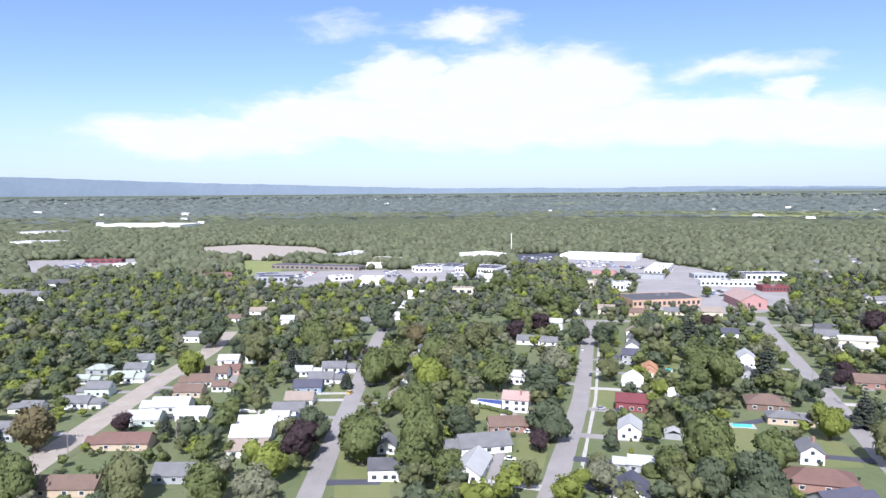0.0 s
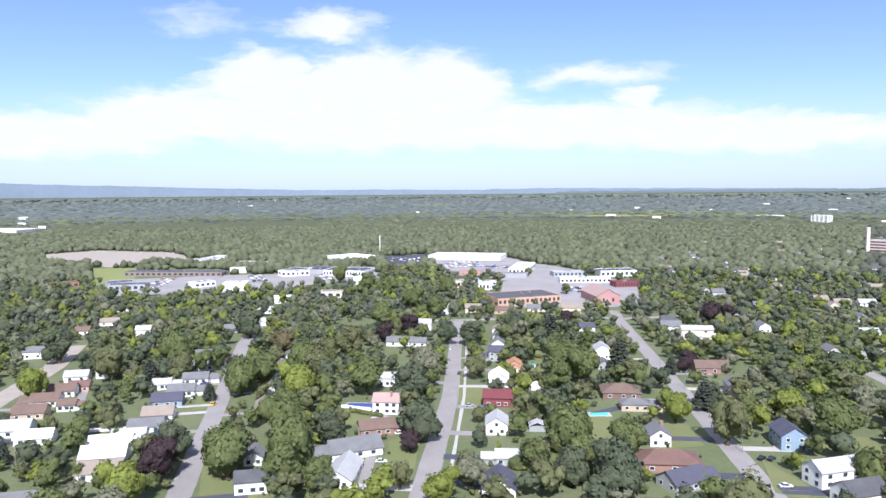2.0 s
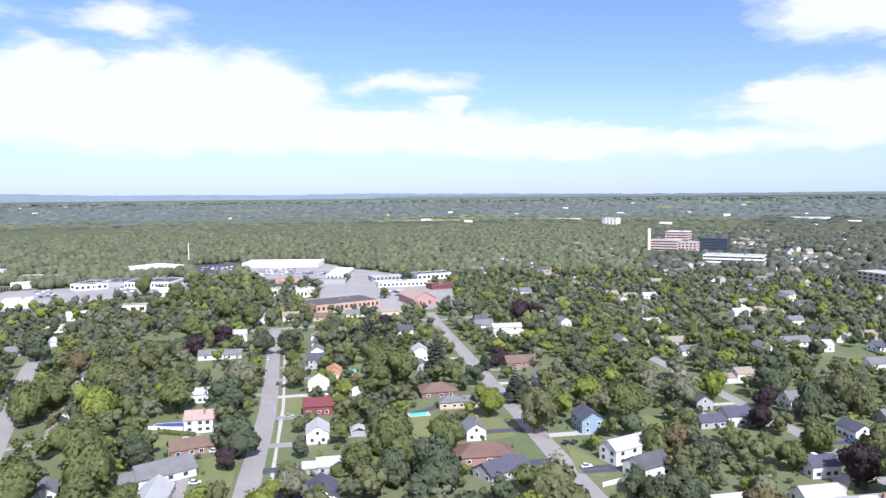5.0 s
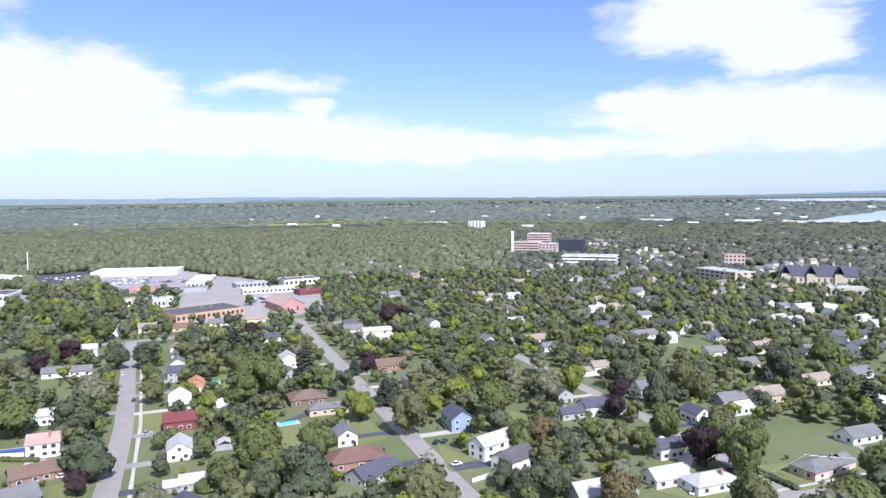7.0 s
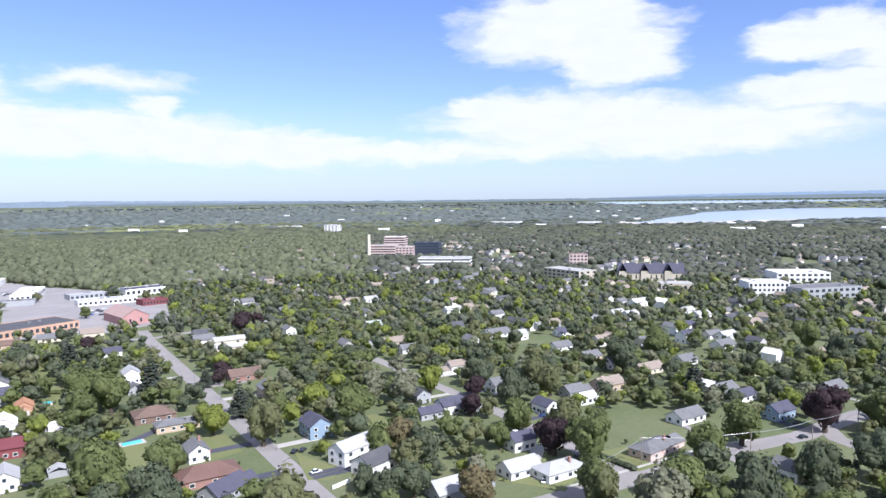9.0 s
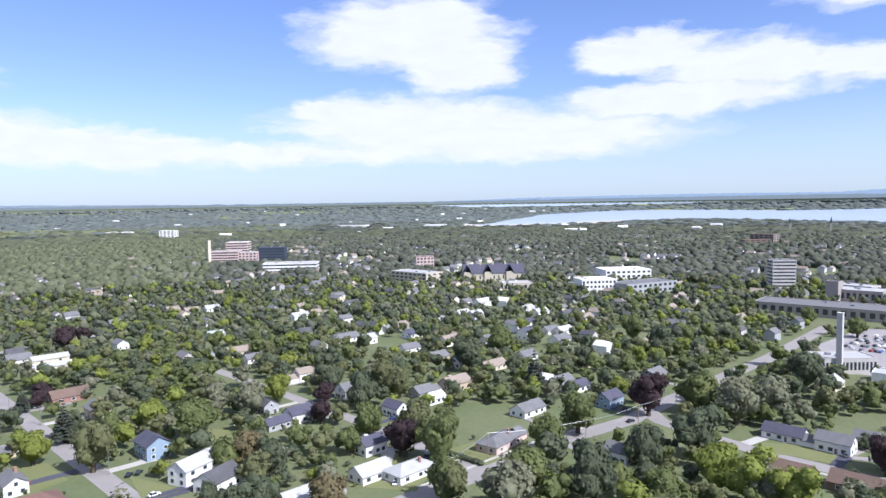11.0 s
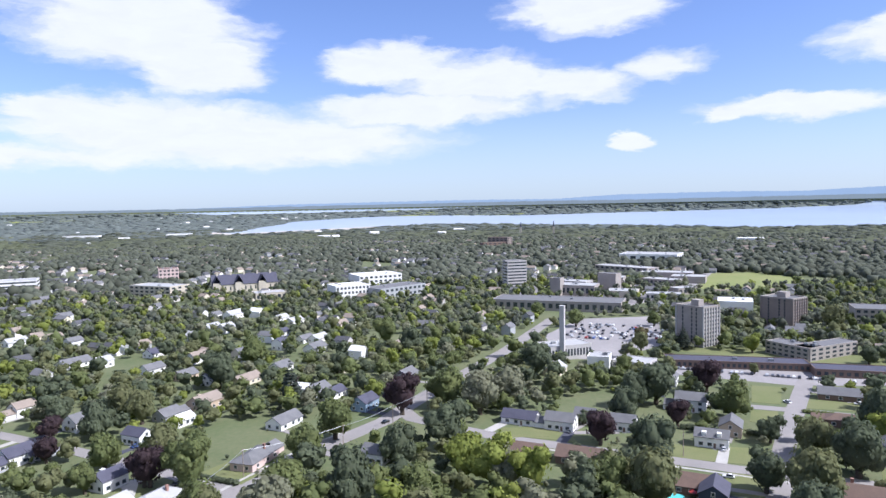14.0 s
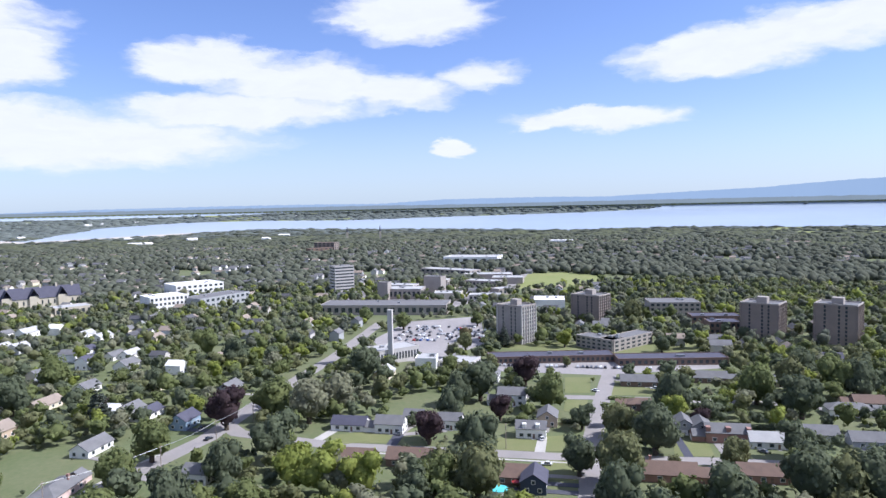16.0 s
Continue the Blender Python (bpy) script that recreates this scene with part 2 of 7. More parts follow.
def haze_glow(name, colour, second):
    """A plain backdrop far off; the daylit haze before it is painted as emission."""
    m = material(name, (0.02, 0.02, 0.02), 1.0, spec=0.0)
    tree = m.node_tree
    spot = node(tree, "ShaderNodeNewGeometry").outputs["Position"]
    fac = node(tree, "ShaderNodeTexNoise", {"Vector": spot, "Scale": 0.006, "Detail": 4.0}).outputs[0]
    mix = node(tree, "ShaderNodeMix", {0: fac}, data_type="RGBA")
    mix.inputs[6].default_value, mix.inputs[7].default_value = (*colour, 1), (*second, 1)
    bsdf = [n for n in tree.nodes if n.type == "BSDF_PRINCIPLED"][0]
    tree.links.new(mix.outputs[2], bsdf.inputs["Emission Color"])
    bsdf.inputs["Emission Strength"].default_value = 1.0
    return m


# Haze colours of the mountains and the skyline woods, given off as glow.
RIDGE = haze_glow("ridge_haze_glow", (0.25, 0.34, 0.47), (0.225, 0.31, 0.44))
PLAIN = haze_glow("skyline_haze_glow", (0.19, 0.235, 0.27), (0.145, 0.185, 0.215))


def many_paints():
    """Car paint that differs from car to car."""
    m = material("mixed_car_paint", (0.5, 0.5, 0.5), 0.3, spec=0.6)
    tree = m.node_tree
    r = node(tree, "ShaderNodeNewGeometry").outputs["Random Per Island"]
    ramp = node(tree, "ShaderNodeValToRGB", {0: r})
    ramp.color_ramp.interpolation = "CONSTANT"
    for at, c in ((0.0, (0.6, 0.6, 0.6, 1)), (0.16, (0.03, 0.03, 0.035, 1)), (0.5, (0.4, 0.41, 0.43, 1)), (0.7, (0.12, 0.13, 0.15, 1)), (0.9, (0.25, 0.03, 0.03, 1)), (0.94, (0.05, 0.09, 0.25, 1))):
        e = ramp.color_ramp.elements.new(at) if at else ramp.color_ramp.elements[0]
        e.color = c
    bsdf = [n for n in tree.nodes if n.type == "BSDF_PRINCIPLED"][0]
    tree.links.new(ramp.outputs[0], bsdf.inputs["Base Color"])
    return m


MIXED = many_paints()

# ---- building blocks ----
TAU = 2 * math.pi


def mesh_np(name, verts, faces, mats, index=None, smooth=False):
    """A mesh from arrays; faces all of one size."""
    me = bpy.data.meshes.new(name)
    verts = np.asarray(verts, np.float32)
    faces = np.asarray(faces, np.int32)
    me.vertices.add(len(verts))
    me.vertices.foreach_set("co", verts.ravel())
    me.loops.add(faces.size)
    me.loops.foreach_set("vertex_index", faces.ravel())
    me.polygons.add(len(faces))
    me.polygons.foreach_set("loop_start", np.arange(0, faces.size, faces.shape[1], dtype=np.int32))
    for m in mats if isinstance(mats, (list, tuple)) else [mats]:
        me.materials.append(m)
    if index is not None:
        me.polygons.foreach_set("material_index", np.asarray(index, np.int32))
    me.polygons.foreach_set("use_smooth", np.full(len(faces), smooth))
    me.update(calc_edges=True)
    return me


def put(name, me, parent=None, label="", at=None):
    ob = new(name, me)
    if parent:
        ob.parent = parent
    if at is not None:
        ob.matrix_basis = at
    return tagged(ob, label)


def soup(bits):
    """Joins (verts, faces) pairs into one pair."""
    vs, fs, n = [], [], 0
    for v, f in bits:
        v, f = np.asarray(v, float), np.asarray(f, int)
        vs.append(v), fs.append(f + n)
        n += len(v)
    return np.concatenate(vs), np.concatenate(fs)


BOXF = [(0, 3, 2, 1), (4, 5, 6, 7), (0, 1, 5, 4), (1, 2, 6, 5), (2, 3, 7, 6), (3, 0, 4, 7)]


def box(x0, x1, y0, y1, z0, z1):
    return [(x0, y0, z0), (x1, y0, z0), (x1, y1, z0), (x0, y1, z0), (x0, y0, z1), (x1, y0, z1), (x1, y1, z1), (x0, y1, z1)], BOXF


def tube(x, y, z0, z1, r0, r1, n=8):
    a = np.arange(n) * TAU / n
    v = [(x + r0 * math.cos(t), y + r0 * math.sin(t), z0) for t in a] + [(x + r1 * math.cos(t), y + r1 * math.sin(t), z1) for t in a]
    return v, [(i, (i + 1) % n, n + (i + 1) % n, n + i) for i in range(n)] + [(n, n + 1, n + 2, n + 3)] + ([(n, n + 3, n + 4, n + 5), (n, n + 5, n + 6, n + 7)] if n == 8 else [])


def face_az(x, y, az, z=0.0):
    """A pose whose local y runs along the compass bearing az."""
    return pose(x, y, z, 0, 0, -az)


def part(name, bits, mat, parent, label=""):
    v, f = soup(bits)
    return put(name, mesh_np(name, v, f, mat), parent, label)


def thing(name, m, label, category, group="", kind=""):
    ob = new(name)
    ob.matrix_basis = m
    ob.empty_display_size = 0.5
    return tagged(ob, label, category, group, kind)


# ---- ground, lake and distance ----
BEND = 2500.0


def far_point(az, dist, z=0.0):
    """Ground point at a bearing and true distance; past BEND the land is drawn in, along the line of sight, so that it ends before the horizon."""
    r = np.where(dist < BEND, dist, BEND + 2150 * (1 - np.exp(-(np.maximum(dist, BEND) - BEND) / 2150)))
    a = np.radians(az)
    return np.stack([r * np.sin(a), r * np.cos(a), EYE - (EYE - z) * r / dist], -1)


def noise_field(a, d, scale, seed):
    """Cheap smooth noise of two coordinates, about -1 to 1."""
    rng = np.random.RandomState(seed)
    out = np.zeros(np.broadcast(a, d).shape)
    for k in range(9):
        th, f, p = rng.uniform(0, TAU), scale * rng.uniform(0.5, 2.2), rng.uniform(0, TAU)
        out = out + np.sin((a * math.cos(th) + d * math.sin(th)) * f + p)
    return out / 4.2


def polar_sheet(name, az, dist, z, mat, mask=None):
    A, D = np.meshgrid(az, dist, indexing="ij")
    P = far_point(A, D, z).reshape(-1, 3)
    n, m = A.shape
    i, j = np.meshgrid(np.arange(n - 1), np.arange(m - 1), indexing="ij")
    k = (i * m + j)
    F = np.stack([k, k + m, k + m + 1, k + 1], -1).reshape(-1, 4)[:, ::-1]
    if mask is not None:
        keep = mask.ravel()[F].any(axis=1)
        F = F[keep]
        used = np.unique(F)
        back = np.zeros(len(P), int)
        back[used] = np.arange(len(used))
        P, F = P[used], back[F]
    return mesh_np(name, P, F, mat)


def dep(a, table):
    return np.interp(a, [t[0] for t in table], [t[1] for t in table])


# bearings and degrees below the horizon: near shore, far shore of the bay; the second water behind
NEAR_SHORE = [(40.0, 0.02), (46.0, 0.02), (63.9, 2.0), (68.9, 1.88), (74.7, 1.71), (80.3, 1.58), (95.7, 1.92), (104.9, 2.17), (113.6, 2.0), (125.0, 2.07), (127.4, 2.0)]
FAR_SHORE = [(40.0, 0.5), (63.9, 1.91), (66.0, 1.57), (68.9, 1.15), (74.7, 0.88), (80.3, 0.88), (87.4, 1.0), (95.0, 0.89), (104.9, 0.76), (111.4, 0.56), (112.3, 0.31), (117.6, 0.29), (127.3, 0.32)]
NEAR_2 = [(40.0, 0.0), (56.0, 0.0), (62.6, 0.44), (66.0, 0.46), (71.6, 0.44), (79.4, 0.37), (82.9, 0.26), (94.0, 0.0)]
FAR_2 = [(40.0, 0.3), (62.6, 0.01), (71.6, 0.12), (79.4, 0.21), (94.0, 0.3)]


def water_at(az, dist):
    d = np.degrees(np.arctan(EYE / dist))
    bay = (d < dep(az, NEAR_SHORE)) & (d > dep(az, FAR_SHORE))
    back = (d < dep(az, NEAR_2)) & (d > dep(az, FAR_2))
    return bay | back


def beach_at(az, dist):
    """The pale sandy rim of the bay."""
    d = np.degrees(np.arctan(EYE / dist))
    near = dep(az, NEAR_SHORE)
    return (az > 62) & (az < 78) & (d >= near) & (d < near + 0.14 * np.clip((78 - az) / 6, 0, 1))


ground_az = np.linspace(-180, 180, 721)
ground_d = np.concatenate([[0.02, 60, 120, 200, 300, 450, 700, 1000, 1400, 1800, 2200, 2450], EYE / np.tan(np.radians(np.arange(2.3, 0.12, -0.03)))])
put("ground", polar_sheet("ground", ground_az, ground_d, -0.02 * np.maximum(np.broadcast_to(ground_d, (721, len(ground_d))) / 1000 - 2, 0), EARTH))
tagged(bpy.data.objects["ground"], "grassy and wooded land reaching to the horizon", "ground", kind="structure")

wa = np.arange(40, 150.01, 0.25)
wd = EYE / np.tan(np.radians(np.arange(3.6, 0.2, -0.02)))
WA, WD = np.meshgrid(wa, wd, indexing="ij")
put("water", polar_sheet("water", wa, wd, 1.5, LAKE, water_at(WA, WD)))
tagged(bpy.data.objects["water"], "broad pale blue lake with a bay behind the town", "lake", kind="structure")

put("beach", polar_sheet("beach", wa, wd, 1.8, SAND, beach_at(WA, WD)))
tagged(bpy.data.objects["beach"], "curved pale sandy beach along the bay", "beach", kind="structure")

fa = np.arange(-48, 150.01, 0.3)
fd = EYE / np.tan(np.radians(np.concatenate([np.arange(3.6, 1.2, -0.04), np.arange(1.2, 0.12, -0.02)])))
FA, FD = np.meshgrid(fa, fd, indexing="ij")
X, Y = FD * np.sin(np.radians(FA)), FD * np.cos(np.radians(FA))
calm = np.exp(-np.maximum(FD - 2300, 0) / 2500)
lift = 5 + calm * (3.0 * noise_field(X, Y, 0.03, 1) + 2.5 * noise_field(X, Y, 0.11, 2) + np.random.RandomState(5).uniform(-3.5, 3.5, X.shape))
fields = (noise_field(X * 0.25, Y, 0.006, 7) > 0.66) & (FD > 2300) & (FA > 5)
wet = water_at(FA, FD) | beach_at(FA, FD)
lift = np.where(wet | fields | (FD < 1600), -4, np.maximum(lift, 2.5))
for name, mat, pick, label in (("far_woods", WOODS, FD < 2700, "distant unbroken green woodland beyond the town"), ("backdrop_woods", HAZEWOODS, FD >= 2600, "woodland out to the horizon, tinted blue-green for haze")):
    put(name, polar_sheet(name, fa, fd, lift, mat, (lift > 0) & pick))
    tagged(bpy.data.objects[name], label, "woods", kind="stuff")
put("far_fields", polar_sheet("far_fields", fa, fd, np.where(fields & ~wet, 4.0, -5), FIELD, fields & ~wet))
tagged(bpy.data.objects["far_fields"], "pale distant hay fields between the woods", "fields", kind="stuff")


def ridge(name, label, a0, a1, prof, r, mat, seed):
    """A long distant hill: a strip of slope whose crest follows prof (bearing, degrees above the horizon)."""
    a = np.arange(a0, a1, 0.1)
    crest = np.interp(a, [p[0] for p in prof], [p[1] for p in prof]) + 0.02 * noise_field(a, 0 * a, 4.0, seed) + 0.012 * noise_field(a, 0 * a, 17.0, seed + 1)
    rows = []
    for k in range(6):
        t = k / 5
        rr = r + 60 * t
        el = -0.5 + (crest + 0.5) * t ** 0.8
        rows.append(np.stack([rr * np.sin(np.radians(a)), rr * np.cos(np.radians(a)), EYE + rr * np.tan(np.radians(el))], -1))
    P = np.stack(rows, 1).reshape(-1, 3)
    n, m = len(a), 6
    i, j = np.meshgrid(np.arange(n - 1), np.arange(m - 1), indexing="ij")
    k = i * m + j
    put(name, mesh_np(name, P, np.stack([k, k + 1, k + m + 1, k + m], -1).reshape(-1, 4)[:, ::-1], mat))
    tagged(bpy.data.objects[name], label, "hills", kind="structure")


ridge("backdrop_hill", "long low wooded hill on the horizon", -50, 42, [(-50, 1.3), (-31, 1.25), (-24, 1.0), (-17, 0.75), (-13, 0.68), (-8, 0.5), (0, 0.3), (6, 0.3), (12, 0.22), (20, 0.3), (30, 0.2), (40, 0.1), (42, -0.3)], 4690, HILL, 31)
ridge("backdrop_mountains", "faint mountain range beyond the lake, glowing in painted haze blue", 60, 150, [(60, 0.05), (68, 0.25), (80, 0.35), (90, 0.3), (95, 0.55), (104, 0.6), (108, 0.5), (114, 0.75), (120, 0.95), (121, 1.05), (126, 1.35), (130, 1.45), (150, 1.5)], 4800, RIDGE, 33)
ridge("backdrop_plain", "flat wooded skyline glowing in painted haze grey-blue", 20, 150, [(20, 0.05), (60, 0.05), (75, 0.12), (90, 0.16), (95, 0.12), (110, 0.18), (150, 0.2)], 4670, PLAIN, 35)

# ---- roads and lots ----
ROADS = []


def road(name, pts, width, mat, label, z=0.06, walk_side=False):
    P = [Vector((x, y, 0)) for x, y in pts]
    line = []
    for a, b in zip(P, P[1:]):
        n = max(1, int((b - a).length / 12))
        line += [a.lerp(b, k / n) for k in range(n)]
        ROADS.append((a.x, a.y, b.x, b.y, width / 2))
    line.append(P[-1])
    v, f = [], []
    for k, p in enumerate(line):
        d = (line[min(k + 1, len(line) - 1)] - line[max(k - 1, 0)]).normalized()
        s = Vector((d.y, -d.x, 0)) * (width / 2 + random.uniform(-0.15, 0.15))
        v += [(*(p - s).xy, z), (*(p + s).xy, z), (*(p + s).xy, z - 0.5), (*(p - s).xy, z - 0.5)]
    for k in range(len(line) - 1):
        a, b = 4 * k, 4 * k + 4
        f += [(a, a + 1, b + 1, b), (a + 1, a + 2, b + 2, b + 1), (a + 3, a, b, b + 3)]
    ob = put(name, mesh_np(name, v, f, mat))
    return tagged(ob, label, "road", kind="structure")


LOTS = []


def lot(name, pts, mat, label, z=0.04, keep=True, category="paved lot"):
    n = len(pts)
    bm = bmesh.new()
    vs = [bm.verts.new((x, y, z)) for x, y in pts] 
    low = [bm.verts.new((x, y, z - 0.5)) for x, y in pts]
    f = bm.faces.new(vs)
    f.normal_update()
    if f.normal.z < 0:
        f.normal_flip()
    for i in range(n):
        bm.faces.new((vs[i], vs[(i + 1) % n], low[(i + 1) % n], low[i]))
    me = bpy.data.meshes.new(name)
    bm.to_mesh(me)
    bm.free()
    me.materials.append(mat)
    if keep:
        LOTS.append(pts)
    return tagged(put(name, me), label, category, kind="structure")


HOUSES = []


def windows(parent, spots, wide, high, axis, mat=GLASS, frame_mat=None):
    """One window a spot: a pane set in a slightly wider frame; spots are (x, y, z) on the wall, axis the wall's outward way."""
    ax = Vector(axis)
    for x, y, z in spots:
        w, h = wide / 2, high / 2
        if abs(ax.x) > 0.5:
            s = ax.x
            pane = box(x + s * 0.07 - 0.03, x + s * 0.07 + 0.03, y - w, y + w, z - h, z + h)
            rim = box(x + s * 0.01 - 0.05, x + s * 0.01 + 0.05, y - w - 0.16, y + w + 0.16, z - h - 0.16, z + h + 0.16)
        else:
            s = ax.y
            pane = box(x - w, x + w, y + s * 0.07 - 0.03, y + s * 0.07 + 0.03, z - h, z + h)
            rim = box(x - w - 0.16, x + w + 0.16, y + s * 0.01 - 0.05, y + s * 0.01 + 0.05, z - h - 0.16, z + h + 0.16)
        wn = part("window", [pane], mat, parent)
        if frame_mat:
            part("window_frame", [rim], frame_mat, wn)


def gable(L, W, z0, rise, over=0.45, thick=0.22):
    """Two roof slopes with thickness, ridge along y."""
    x, y = W / 2 + over, L / 2 + over
    drop = rise * over / (W / 2)
    bits = []
    for s in (-1, 1):
        v = [(0, -y, z0 + rise), (0, y, z0 + rise), (s * x, y, z0 - drop), (s * x, -y, z0 - drop)]
        v = v + [(a, b, c + thick) for a, b, c in v]
        f = BOXF if s < 0 else [tuple(reversed(q)) for q in BOXF]
        bits.append((v, [tuple(reversed(q)) for q in f]))
    return bits


def hip(L, W, z0, rise, over=0.5, thick=0.2):
    x, y = W / 2 + over, L / 2 + over
    r = max(L / 2 - W / 2, 0.4)
    v = [(-x, -y, z0), (x, -y, z0), (x, y, z0), (-x, y, z0), (-x, -y, z0 + thick), (x, -y, z0 + thick), (x, y, z0 + thick), (-x, y, z0 + thick), (0, -r, z0 + rise), (0, r, z0 + rise)]
    f = [(0, 3, 2, 1), (0, 1, 5, 4), (1, 2, 6, 5), (2, 3, 7, 6), (3, 0, 4, 7), (5, 6, 9, 8), (7, 4, 8, 9), (4, 5, 8, 8), (6, 7, 9, 9)]
    return [(v, f[:7]), ([v[4], v[5], v[8], v[8]], [(0, 1, 2, 3)]), ([v[6], v[7], v[9], v[9]], [(0, 1, 2, 3)])]


NAMED_ROOF = {"grey": "grey shingled", "dark": "dark shingled", "light": "pale grey", "brown": "brown shingled", "rust": "rust-brown", "red": "dark red", "pink": "faded pink", "white": "white", "tan": "tan", "slate": "slate-coloured", "green": "pale green", "orange": "orange-tan"}


def house(x, y, az, L, W, floors=1, wall="white", roof="grey", shape="gable", chimney=False, garage=False, detail=True, dormers=0, wing=0):
    """A family house; its ridge runs along the bearing az."""
    high = 2.75 * floors + 0.35
    rise = W * (0.32 if shape == "gable" else 0.26)
    kind = {1: "one-storey", 1.5: "storey-and-a-half", 2: "two-storey"}[floors]
    base = thing("house", face_az(x, y, az), f"{kind} {wall} house with a {NAMED_ROOF[roof]} {shape} roof", "house", "houses of the suburb")
    HOUSES.append((x, y, max(L, W) / 2 + 1.5))
    w, l = W / 2, L / 2
    body = [box(-w, w, -l, l, -0.3, high)]
    if shape == "gable":
        for s in (-1, 1):
            body.append(([(-w, s * l, high), (w, s * l, high), (0, s * l, high + rise), (0, s * l, high + rise)], [(0, 1, 2, 3) if s < 0 else (3, 2, 1, 0)]))
    part("wall", body, WALLS[wall], base)
    part("roof", gable(L, W, high, rise) if shape == "gable" else hip(L, W, high, rise), ROOFS[roof], base)
    if chimney:
        part("chimney", [box(w * 0.3, w * 0.3 + 0.9, l * 0.3, l * 0.3 + 0.9, high, high + rise + 1.0), box(w * 0.3 - 0.1, w * 0.3 + 1.0, l * 0.3 - 0.1, l * 0.3 + 1.0, high + rise + 1.0, high + rise + 1.15)], WALLS["brick"], base, "brick chimney")
    if detail:
        trim = WALLS["white"] if wall != "white" else WALLS["grey"]
        for fl in range(int(floors + 0.5)):
            z = 1.65 + 2.75 * fl
            if fl == 1 and floors == 1.5:
                windows(base, [(0, -l, z + 0.1), ], 1.1, 1.2, (0, -1, 0), frame_mat=trim)
                windows(base, [(0, l, z + 0.1), ], 1.1, 1.2, (0, 1, 0), frame_mat=trim)
                continue
            windows(base, [(-w * 0.5, -l, z), (w * 0.5, -l, z)], 1.2, 1.25, (0, -1, 0), frame_mat=trim)
            windows(base, [(w, -l * 0.62, z), (w, l * 0.1, z), (w, l * 0.62, z)], 1.5, 1.25, (1, 0, 0), frame_mat=trim)
            windows(base, [(-w, -l * 0.62, z), (-w, l * 0.1, z), (-w, l * 0.62, z)], 1.5, 1.25, (-1, 0, 0), frame_mat=trim)
        part("door", [box(-w - 0.09, -w + 0.02, -l * 0.28, -l * 0.28 + 1.0, 0.15, 2.2)], WALLS["brown"], base, "front door")
        part("door_step", [box(-w - 1.3, -w - 0.1, -l * 0.28 - 0.3, -l * 0.28 + 1.3, -0.2, 0.15)], CONCRETE, base)
        if garage:
            part("garage_door", [box(-w * 0.75, w * 0.35, -l - 0.08, -l + 0.02, 0.05, 2.3)], WALLS["white"] if wall != "white" else WALLS["grey"], base)
        if wing:
            ws, wl, wh = W * 0.78, 5.6, 2.5
            y0 = l * wing
            yc = y0 + wl / 2 * wing
            part("wing_wall", [box(-ws / 2, ws / 2, min(y0, y0 + wl * wing) + 0.005, max(y0, y0 + wl * wing) - 0.005, -0.3, wh),
                               ([(-ws / 2, y0 + wl * wing, wh), (ws / 2, y0 + wl * wing, wh), (0, y0 + wl * wing, wh + ws * 0.28), (0, y0 + wl * wing, wh + ws * 0.28)], [(0, 1, 2, 3) if wing < 0 else (3, 2, 1, 0)])], WALLS[wall], base)
            part("wing_roof", [(np.array(v) + np.array([0, yc, 0]), f) for v, f in gable(wl - 0.9, ws, wh, ws * 0.28)], ROOFS[roof], base)
            part("garage_door", [box(-ws * 0.3, ws * 0.3, y0 + wl * wing - 0.06, y0 + wl * wing + 0.06, 0.05, 2.15)], trim, base)
        for k in range(dormers):
            yy = (k - (dormers - 1) / 2) * L * 0.45
            part("dormer", [box(-w * 0.95, -w * 0.1, yy - 0.9, yy + 0.9, high - 0.1, high + rise * 0.75)], WALLS[wall], base)
    else:
        windows(base, [(-w * 0.5, -l, 1.65), (w * 0.5, -l, 1.65)], 1.2, 1.25, (0, -1, 0))
        windows(base, [(w, -l * 0.5, 1.65), (w, l * 0.5, 1.65)], 1.5, 1.25, (1, 0, 0))
    return base


